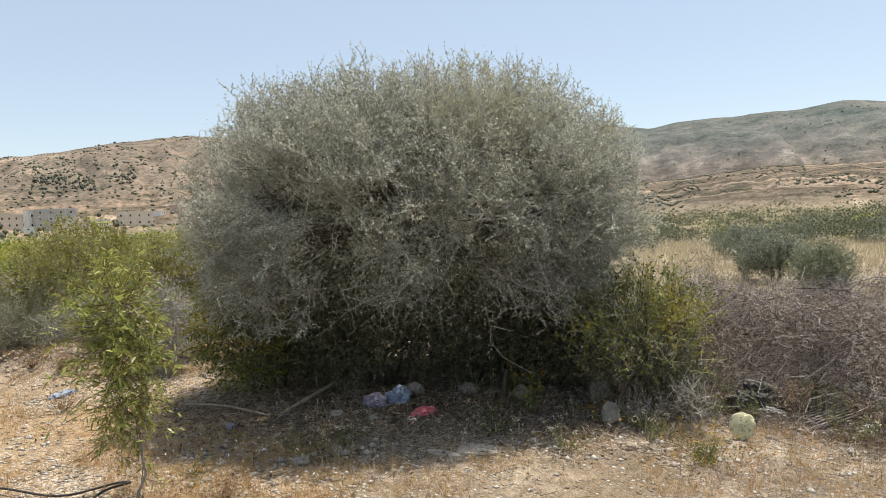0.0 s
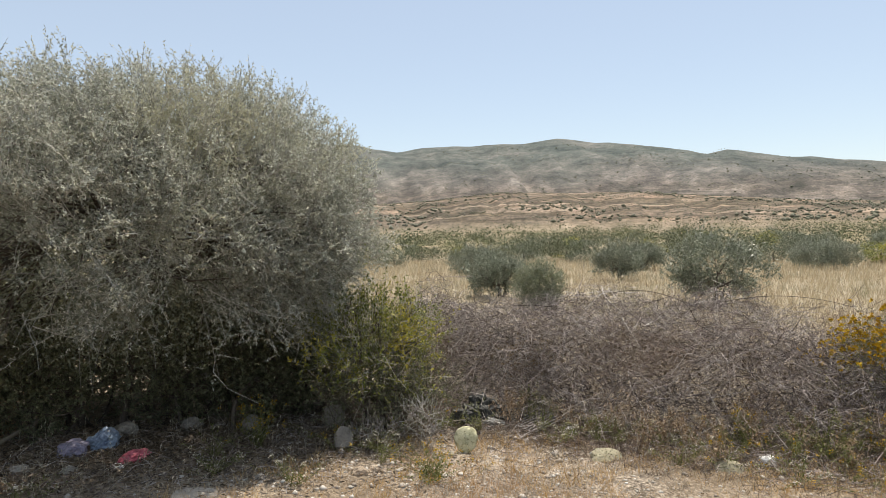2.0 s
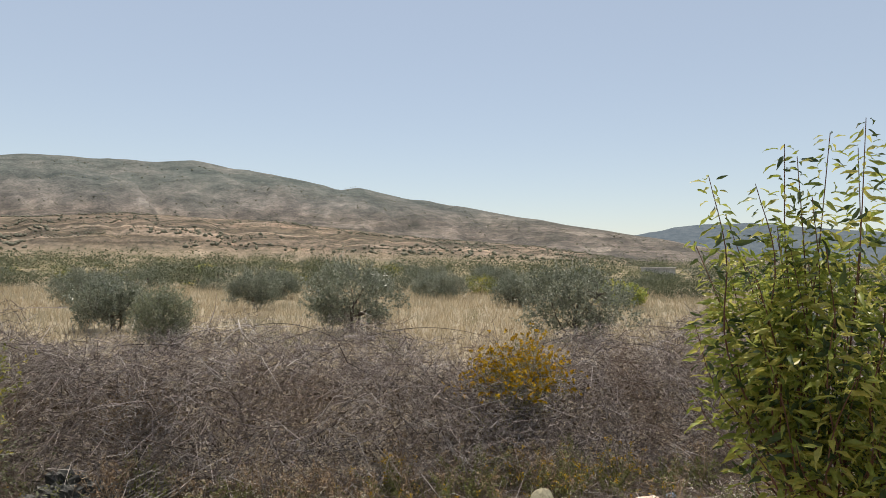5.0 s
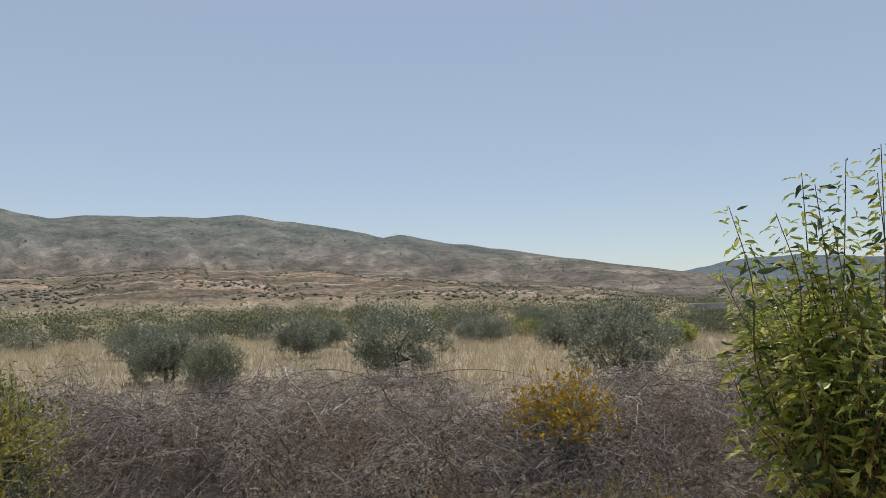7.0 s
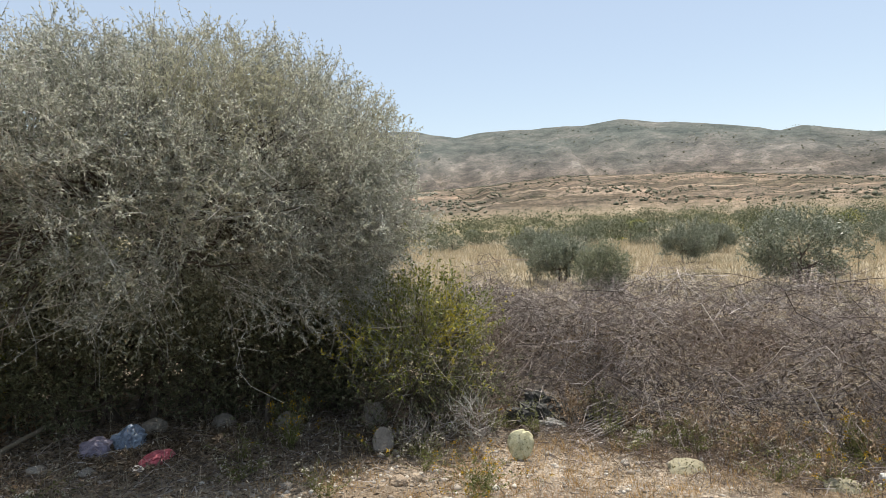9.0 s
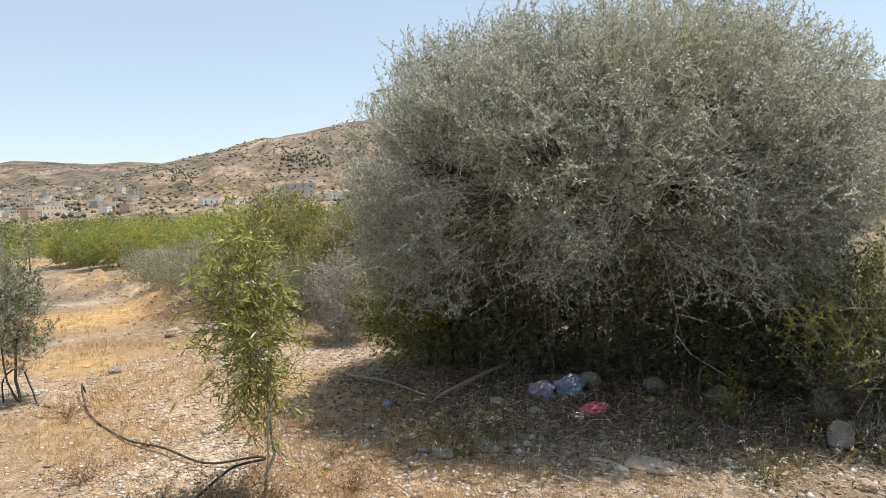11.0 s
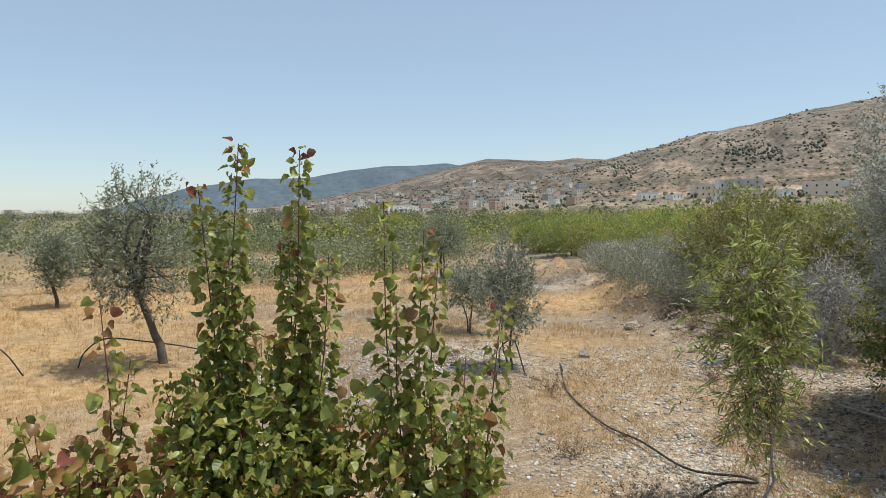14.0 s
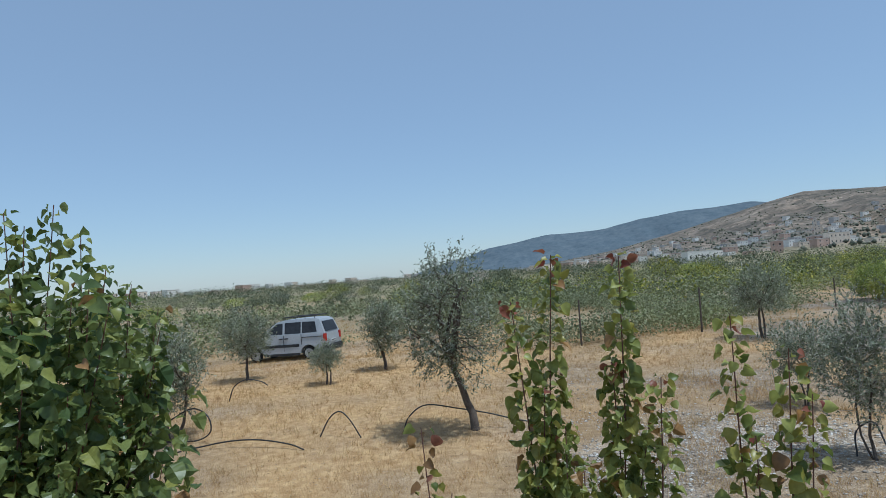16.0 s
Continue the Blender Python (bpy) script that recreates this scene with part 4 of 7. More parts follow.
plant("olive_tree", "very small young olive tree before the parked van", "tree", (-18.5, 0.53), (0.5, 0.5, 0.35, 1.15), 480, (0.06, 0.016), (BARK, TWIG_PALE, OLIVE_YOUNG), 27, ((0, 0, 0.025), (0.08, 0.1, 0.02)), 0.2, 0.4, 0.7, 0.28, 11, (0, 0), 6, 20, SMALL)
plant("olive_tree", "young olive tree standing before the van's bonnet", "tree", (-20.6, -1.8), (0.85, 0.85, 0.6, 2.05), 700, (0.08, 0.024), (BARK, TWIG_PALE, OLIVE_YOUNG), 28, ((0, 0, 0.04),), 0.25, 0.35, 0.6, 0.34, 12, (0, 0), 8, 30, SMALL)
plant("olive_tree", "young olive tree with low forks beside looped hoses", "tree", (-13.3, -2.3), (0.78, 0.75, 0.5, 2.2), 850, (0.075, 0.021), (BARK, TWIG_PALE, OLIVE_YOUNG), 29, ((0, 0, 0.045), (-0.08, 0.1, 0.03)), 0.2, 0.35, 0.7, 0.34, 13, (0, 0), 8, 34, SMALL)

# olives and shrubs of the straw field
FIELD = "olives of the straw field"
for i, (x, y, w, h, lab) in enumerate([
    (16.9, 17.6, 1.5, 2.2, "dense round grey-green olive tree in dry straw"),
    (21.4, 29.2, 1.2, 1.8, "small round olive tree in dry straw"),
    (11.8, 23.9, 1.2, 1.65, "low dark olive bush in dry straw"),
    (19.9, 10.75, 1.85, 2.2, "wide silvery olive tree behind the dry brush"),
    (32.4, 20.8, 1.15, 1.75, "small silvery olive tree in dry straw"),
    (37.3, 30.2, 2.0, 1.6, "wide low olive tree at the field's end"),
    (16.2, 36.3, 1.5, 1.7, "low olive tree at the field's end"),
    (27.5, 35.0, 1.3, 1.7, "low olive tree at the field's end"),
    (45.5, 31.0, 2.0, 1.9, "wide olive tree at the field's end"),
    (27.0, 5.4, 1.7, 2.2, "round olive tree behind the dry brush"),
]):
    plant("olive_tree", lab, "tree", (x, y), (w, w, 0.12, h), int(520 + 460 * w), (0.10, 0.032), (BARK, TWIG_PALE, OLIVE), 40 + i, ((0, 0, 0.07), (0.25, 0.1, 0.05)), 0.4, 0.4, 0.75, 0.40, 14, (0, 0), 10, 50, FIELD, 0.004, clump=0.17, core=(900, 0.14, SHADED_INNER_LEAF))
plant("broom_shrub", "upright feathery green-grey shrub in dry straw", "shrub", (10.6, 18.4), (0.85, 0.8, 0.05, 1.7), 1200, (0.09, 0.02), (BARK, TWIG_PALE, OLIVE_YOUNG), 55, ((0, 0, 0.03), (0.2, 0, 0.02)), 0.3, 0.3, 1.5, 0.45, 12)
plant("broad_leaved_bush", "yellow-green broad-leaved bush beyond the olives", "shrub", (38.0, 16.9), (1.9, 1.5, 0.1, 1.6), 700, (0.16, 0.09), (BARK, TWIG_PALE, BRIGHT_SHRUB), 56, ((0, 0, 0.05),), 0.4, 0.3, 0.4, 0.4, 10)

# shrubs along the bank on the other side
plant("yellowing_shrub", "tall yellow-green shrub on the stony bank", "shrub", (-8.0, 14.4), (1.7, 1.4, 0.0, 2.85), 2400, (0.075, 0.027), (BARK, TWIG_PALE, YELLOW_SHRUB), 61, ((0, 0, 0.04), (0.4, 0.1, 0.03), (-0.4, 0, 0.03)), 0.35, 0.3, 0.8, 0.42, 14)
plant("yellowing_shrub", "yellow-green shrub behind the almond sapling", "shrub", (-5.4, 13.4), (1.3, 1.1, 0.0, 2.6), 1800, (0.075, 0.027), (BARK, TWIG_PALE, YELLOW_SHRUB), 62, ((0, 0, 0.04), (0.4, 0.1, 0.03)), 0.35, 0.3, 0.8, 0.42, 14)
GREENS = "bright green shrubs of the bank"
for i, (x, y, w, h) in enumerate([(-9.8, 18.6, 1.9, 2.55), (-12.3, 20.4, 2.0, 2.5), (-15.0, 22.6, 2.0, 2.55), (-17.8, 24.6, 1.9, 2.35), (-6.5, 18.0, 2.0, 2.6), (-20.8, 27.5, 1.9, 2.1), (-12.0, 26.5, 2.4, 2.6), (-4.5, 20.5, 2.0, 2.6), (-24.0, 25.5, 1.9, 2.0), (-28.0, 27.0, 2.0, 1.9), (-11.2, 19.3, 1.5, 2.1), (-13.8, 21.3, 1.6, 2.2), (-16.5, 23.4, 1.6, 2.1), (-8.2, 21.3, 2.0, 2.5), (-16.5, 28.5, 2.4, 2.6), (-20.5, 32.0, 2.4, 2.5), (-25.5, 33.5, 2.4, 2.4), (-31.0, 35.0, 2.4, 2.3)]):
    plant("bright_green_shrub", "bright green feathery shrub in a row along the bank", "shrub", (x, y), (w, w * 0.85, 0.0, h), 1000, (0.12, 0.04), (BARK, TWIG_PALE, BRIGHT_SHRUB), 70 + i, ((0, 0, 0.04), (0.3, 0, 0.03)), 0.45, 0.25, 0.8, 0.42, 13, group=GREENS, core=(500, 0.14, SHADED_INNER_LEAF))
GREYS = "grey dry bushes of the bank"
for i, (x, y, w, h) in enumerate([(-9.6, 15.6, 1.15, 1.6), (-12.2, 17.2, 1.5, 1.7), (-14.8, 18.6, 1.25, 1.4), (-10.9, 16.6, 1.15, 1.55), (-5.0, 11.7, 0.62, 1.75), (-17.0, 20.4, 1.2, 1.2), (-7.0, 12.9, 0.9, 1.35)]):
    plant("dry_bush", "leafless pale grey dry bush on the bank", "shrub", (x, y), (w, w * 0.85, 0.0, h), 1900, (0.05, 0.012), (BARK_GREY, DEAD_PALE, DEAD_PALE), 80 + i, ((0, 0, 0.02),), 0.35, 0.5, 0.35, 0.32, 5, branches=60, group=GREYS, twig_r=0.005)

for i, (x, y, w, h) in enumerate([(-9.7, 13.5, 0.95, 1.25), (-8.5, 12.9, 0.8, 1.1), (-11.0, 14.8, 1.05, 1.35), (-12.7, 15.9, 1.0, 1.25), (-7.3, 12.7, 0.75, 1.05), (-6.2, 12.5, 0.75, 1.25), (-14.2, 16.9, 0.9, 1.1)]):
    plant("bank_bush", "dull grey-green half-dry bush along the earth bank", "shrub", (x, y), (w, w * 0.85, 0.0, h), 800, (0.05, 0.016), (BARK_GREY, DEAD_PALE, LOW_SCRUB), 180 + i, ((0, 0, 0.02), (0.2, 0.1, 0.015)), 0.3, 0.5, 0.5, 0.32, 7, branches=50, group="half-dry bushes of the bank", twig_r=0.004)


# ---- the heap of dry brush ----
def dry_brush():
    r = np.random.default_rng(5)
    seg = np.linalg.norm(np.diff(BRUSH, axis=0), axis=1)
    cum = np.concatenate([[0], np.cumsum(seg)])

    def along(s):
        return np.stack([np.interp(s, cum, BRUSH[:, 0]), np.interp(s, cum, BRUSH[:, 1])], -1)

    normal = np.array([0.70, 0.714])
    n = 9500
    s, depth = r.uniform(0, cum[-1], n), r.uniform(0, 1, n) ** 1.25 * 2.9
    xy = along(s) + normal * depth[:, None]
    top = 1.5 * np.clip(depth / 0.95 + 0.12, 0.1, 1) * (1 + 0.9 * fbm(xy[:, 0] / 1.3, xy[:, 1] / 1.3, 3, 61)) * np.clip((3.3 - depth) / 1.2, 0.3, 1)
    # the heap sinks round the flowering shrub
    top = top * (1 - 0.45 * np.exp(-((xy[:, 0] - 8.1) ** 2 + (xy[:, 1] - 5.5) ** 2) / 0.6))
    z = top * r.uniform(0, 1, n) ** 0.55
    th = r.uniform(0, 2 * np.pi, n)
    way = unit(np.stack([np.cos(th), np.sin(th), r.normal(0.1, 0.4, n)], -1))
    ln = r.uniform(0.3, 1.05, n)
    k = 5
    t = np.linspace(-0.5, 0.5, k)
    bend = r.normal(size=(n, 3)) * 0.85
    curl, phase = unit(r.normal(size=(n, 3))), r.uniform(0, 6.28, n)
    p = np.concatenate([xy, z[:, None]], 1)[:, None] + way[:, None] * (ln[:, None] * t)[..., None] - np.array([0, 0, 1.0]) * (ln[:, None] * (t * t) * 0.8)[..., None] + bend[:, None] * (ln[:, None] * (t * t))[..., None]
    p = p + curl[:, None] * (0.13 * ln[:, None] * np.sin(8.5 * t + phase[:, None]))[..., None]
    p[..., 2] = np.maximum(p[..., 2], 0.01)
    rad = (0.0016 + 0.0042 * r.uniform(0, 1, n) ** 1.7)[:, None] * np.linspace(1.1, 0.6, k)
    root = empty("dry_brush_heap", "long tangled heap of dry grey-brown thorny brush", "brush", "", (0, 0, 0), 0, "stuff")
    tagged(arrays("twig_work", tubes(p, rad, 3), DEAD_WOOD, root), kind="stuff")
    # thinner curling twigs between them
    m = 30000
    ps = r.uniform(0, cum[-1], m)
    deep = r.uniform(0, 1, m) ** 1.2 * 2.9
    xy2 = along(ps) + normal * deep[:, None]
    top2 = 1.52 * np.clip(deep / 0.95 + 0.14, 0.1, 1) * (1 + 0.9 * fbm(xy2[:, 0] / 1.3, xy2[:, 1] / 1.3, 3, 61)) * np.clip((3.3 - deep) / 1.2, 0.3, 1)
    top2 = top2 * (1 - 0.45 * np.exp(-((xy2[:, 0] - 8.1) ** 2 + (xy2[:, 1] - 5.5) ** 2) / 0.6))
    th2 = r.uniform(0, 2 * np.pi, m)
    w2 = unit(np.stack([np.cos(th2), np.sin(th2), r.normal(0.15, 0.5, m)], -1))
    l2 = r.uniform(0.12, 0.5, m)
    t4 = np.linspace(-0.5, 0.5, 4)
    thin = np.concatenate([xy2, (top2 * r.uniform(0.05, 1.06, m) ** 0.6)[:, None]], 1)[:, None] + w2[:, None] * (l2[:, None] * t4)[..., None]
    thin = thin + (r.normal(size=(m, 3)) * 0.9)[:, None] * (l2[:, None] * t4 * t4)[..., None] + (unit(r.normal(size=(m, 3))) * 0.10)[:, None] * (l2[:, None] * np.sin(9 * t4 + th2[:, None]))[..., None]
    thin[..., 2] = np.maximum(thin[..., 2], 0.01)
    tagged(arrays("thin_twig_work", ribbons(thin, r.uniform(0.003, 0.0065, m), r), DEAD_WOOD, root), kind="stuff")
    # fine side twigs
    m = 64000
    i = r.integers(0, 30000, m)
    j = r.integers(0, 4, m)
    q = thin[i, j]
    w = unit(r.normal(size=(m, 3)) + np.array([0, 0, 0.35]))
    tagged(arrays("fine_twig_work", leaves(q, w, 0.10, 0.0045, r, 0.3, 0.0), DEAD_WOOD, root), kind="stuff")
    # dark leaves added inside the heap so that its heart looks shaded
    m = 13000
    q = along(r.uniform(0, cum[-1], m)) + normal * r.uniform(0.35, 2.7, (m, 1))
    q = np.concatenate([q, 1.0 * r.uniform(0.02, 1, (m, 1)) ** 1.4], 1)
    tagged(arrays("dark_core_leaves", leaves(q, r.normal(size=q.shape), 0.085, 0.035, r), LITTER_SHADED, root), kind="stuff")
    # thicker bare branches lying in the front of the heap
    for i in range(46):
        s0 = r.uniform(0.5, cum[-1] - 3)
        c = along(np.array([s0]))[0] + normal * r.uniform(-0.1, 1.5)
        a, ln, z0 = r.uniform(0, 6.28), r.uniform(0.5, 1.5), r.uniform(0.1, 1.25)
        pts = [(c[0] + math.cos(a) * u * ln, c[1] + math.sin(a) * u * ln, max(0.03, z0 + 0.25 * ln * math.sin(3 * u + i) - 0.3 * u * u)) for u in np.linspace(0, 1, 5)]
        arrays("bare_branch", tube_line(smooth_line(pts, 9), r.uniform(0.003, 0.0055), 4, 0.35), BARK_GREY if i % 3 == 0 else BARK, root)
    # a few long arching canes over the top
    for x0, y0, a, ln in ((6.6, 7.4, -35, 2.1), (7.3, 7.9, 140, 1.5)):
        d = np.array([math.cos(radians(a)), math.sin(radians(a))])
        pts = [(x0 + d[0] * u * ln, y0 + d[1] * u * ln, 1.25 + 0.35 * math.sin(math.pi * min(1, u * 0.7 + 0.1))) for u in np.linspace(0, 1, 7)]
        arrays("cane", tube_line(smooth_line(pts, 16), 0.0065, 5, 0.4), BARK, root)


dry_brush()

# ---- trees of the plain ----
def plain_tree(label, size, n, leaf, mat, seed, stem=0.12):
    r = np.random.default_rng(seed)
    root = empty("scrub_tree", label, "tree", "scrub trees of the plain")
    rx, ry, z0, z1 = size
    arrays("trunk", tube_line([(0, 0, -0.1), (0.08, 0.05, z0 + 0.3), (0.0, 0.1, (z0 + z1) / 2)], stem, 6, 0.5), BARK, root)
    p, out = crown_points(n, rx, ry, z0, z1, r, 0.5, 0.6, seed)
    tagged(arrays("crown", slips(leaves(p, out * 0.3 + r.normal(size=p.shape) + np.array([0, 0, 0.25]), leaf, leaf * 0.62, r, 0.3, 0.15)), mat, root), kind="stuff")
    return root


def scatter_trees():
    r = np.random.default_rng(91)
    forms = [("grey-green olive tree of the plain", (1.7, 1.6, 0.15, 2.2), OLIVE_FAR), ("low dark scrub tree of the plain", (1.9, 1.8, 0.05, 2.1), DARK_SCRUB), ("green round scrub tree of the plain", (1.8, 1.8, 0.1, 2.6), GREEN_SHRUB), ("bright green bush of the plain", (1.9, 1.7, 0.0, 1.9), BRIGHT_SHRUB), ("dull green scrub tree of the plain", (2.1, 1.9, 0.1, 2.9), DARK_SCRUB)]
    kinds = [plain_tree(lab, size, 2200, 0.115, m, 1 + i) for i, (lab, size, m) in enumerate(forms)]
    far_kinds = [plain_tree(lab, size, 1100, 0.16, m, 11 + i) for i, (lab, size, m) in enumerate(forms)]
    spots = []
    # to the right, past the straw field; behind the van; along the valley
    for lo, hi, r0, r1, n, mix in ((14, 102, 50, 170, 150, (0.55, 0.27, 0.06, 0.02, 0.1)), (-112, -62, 44, 170, 95, (0.4, 0.3, 0.1, 0.06, 0.14)), (-62, -18, 52, 150, 75, (0.1, 0.25, 0.25, 0.25, 0.15))):
        tries = 0
        made = 0
        while made < n and tries < 4000:
            tries += 1
            b, d = radians(r.uniform(lo, hi)), r0 * (r1 / r0) ** r.uniform(0.0, 1)
            x, y = d * math.sin(b), d * math.cos(b)
            if lo == -62 and value_noise(x / 14.0, y / 14.0, 8) < 0.42 and d < 75:
                continue
            if any((x - a) ** 2 + (y - c) ** 2 < 6.0 for a, c in spots):
                continue
            if lo == -112 and d < 44 and -24 < x and y > 2:
                continue
            spots.append((x, y))
            k = (kinds if d < 75 else far_kinds)[int(r.choice(5, p=mix))]
            s = r.uniform(0.55, 1.0) * (1 + 0.25 * (d > 90)) * (0.8 if lo == -112 else 1)
            m = Matrix.LocRotScale((x, y, rise(x, y) - 0.05), Euler((0, 0, r.uniform(0, 6.28))), (s * r.uniform(0.85, 1.25), s * r.uniform(0.85, 1.25), s * r.uniform(0.75, 1.1)))
            copy_thing(k, m)
            made += 1
    for i, k in enumerate(kinds + far_kinds):
        x, y = ((47, 40), (60, 30), (-42, 38), (-36, 40), (-52, 14), (70, 60), (95, 55), (-65, 60), (-50, 75), (-90, 22))[i]
        k.matrix_world = pose(x, y, rise(x, y) - 0.05)


scatter_trees()


def scrub_mass(name, label, x, y, h, k, leaf, seed, mat):
    """Scrub too thick to count: a cloud of leaves over each place."""
    r = np.random.default_rng(seed)
    n = len(x)
    z = land(x, y)[0]
    w = h * r.uniform(0.6, 1.2, n)
    dd = unit(r.normal(size=(n, k, 3))) * (r.uniform(0, 1, (n, k, 1)) ** 0.4)
    q = np.stack([x, y, z + h * 0.45], -1)[:, None] + dd * np.stack([w, w, h * 0.5], -1)[:, None]
    at = q.reshape(-1, 3)
    size = np.repeat(h, k) * leaf
    v, f = leaves(at, r.normal(size=at.shape) + np.array([0, 0, 0.3]), 1.0, 0.7, r, 0.3, 0.1)
    v = (v.reshape(-1, 4, 3) - at[:, None]) * size[:, None, None] + at[:, None]
    tagged(arrays(name, slips((v.reshape(-1, 3), f)), mat), label, "scrub", kind="stuff")


def far_scrub():
    r = np.random.default_rng(17)
    n = 3400
    b = np.radians(np.concatenate([r.uniform(-115, 104, n), r.uniform(15, 80, 150), r.uniform(-114, -58, 900)]))
    d = np.concatenate([130 * (620 / 130) ** r.uniform(0, 1, n) ** 0.8, r.uniform(240, 420, 150), r.uniform(110, 420, 900)])
    x, y = d * np.sin(b), d * np.cos(b)
    keep = (value_noise(x / 60, y / 60, 3) > np.where((np.degrees(b) > 12) & (d > 210), 0.36, 0.25)) & (land(x, y)[1] < 0.5)
    x, y, d = x[keep], y[keep], d[keep]
    scrub_mass("far_scrub", "far belt of olive-green scrub across the plain", x, y, r.uniform(1.2, 3.2, len(x)) ** 1.1 * (1 + d / 1100) * np.where(x > 0, 1.3, 1.0), 75, 0.085, 18, DARK_SCRUB)
    # low scrub on the plain behind the van and the plot
    b = np.radians(np.concatenate([r.uniform(-114, -66, 860), r.uniform(-66, -18, 360)]))
    d = np.concatenate([31 * (150 / 31) ** r.uniform(0, 1, 860), 58 * (150 / 58) ** r.uniform(0, 1, 360)])
    x, y = d * np.sin(b), d * np.cos(b)
    keep = (value_noise(x / 18, y / 18, 5) > 0.3) & ((np.degrees(b) < -74) | (d > 42))
    x, y = x[keep], y[keep]
    scrub_mass("low_scrub", "low dusty green scrub covering the plain", x, y, r.uniform(0.6, 1.7, len(x)), 84, 0.14, 19, LOW_SCRUB)
    # thick green scrub over the plain past the plot
    b, d = np.radians(r.uniform(-84, -30, 1500)), 40 * (150 / 40) ** r.uniform(0, 1, 1500)
    x, y = d * np.sin(b), d * np.cos(b)
    keep = (value_noise(x / 15, y / 15, 37) > 0.3) & (d > np.interp(np.degrees(b), (-84, -72, -60, -50, -30), (52, 50, 46, 44, 40)))
    x, y = x[keep], y[keep]
    pick = r.uniform(size=len(x)) < 0.6
    scrub_mass("green_scrub", "thick olive-green scrub covering the plain", x[pick], y[pick], r.uniform(0.9, 2.1, pick.sum()), 90, 0.115, 27, LOW_SCRUB)
    scrub_mass("green_scrub", "fresh green scrub covering the plain", x[~pick], y[~pick], r.uniform(0.9, 2.2, (~pick).sum()), 90, 0.115, 28, GREEN_SHRUB)
    # low patchy bushes where the plot runs out
    b, d = np.radians(r.uniform(-84, -50, 700)), r.uniform(23, 48, 700)
    x, y = d * np.sin(b), d * np.cos(b)
    keep = (value_noise(x / 6, y / 6, 39) + 0.012 * (d - 36) > 0.56) & ((x + 28.7) ** 2 + (y - 0.7) ** 2 > 60)
    x, y = x[keep], y[keep]
    scrub_mass("low_bushes", "low patchy green bushes at the end of the dry plot", x, y, r.uniform(0.5, 1.25, len(x)), 130, 0.10, 29, LOW_SCRUB)
    # the belt of mixed scrub past the straw field
    b, d = np.radians(r.uniform(12, 104, 820)), 58 * (230 / 58) ** r.uniform(0, 1, 820)
    x, y = d * np.sin(b), d * np.cos(b)
    keep = value_noise(x / 16, y / 16, 7) > 0.22
    x, y = x[keep], y[keep]
    pick = r.uniform(size=len(x)) < 0.9
    scrub_mass("scrub_belt", "dull green belt of scrub past the straw field", x[pick], y[pick], 0.7 + 2.3 * r.uniform(0.0, 1.0, pick.sum()) ** 2, 170, 0.075, 20, DARK_SCRUB)
    scrub_mass("scrub_belt", "yellow-green bushes in the belt past the straw field", x[~pick], y[~pick], r.uniform(0.8, 1.7, (~pick).sum()), 90, 0.11, 21, GREEN_SHRUB)


far_scrub()


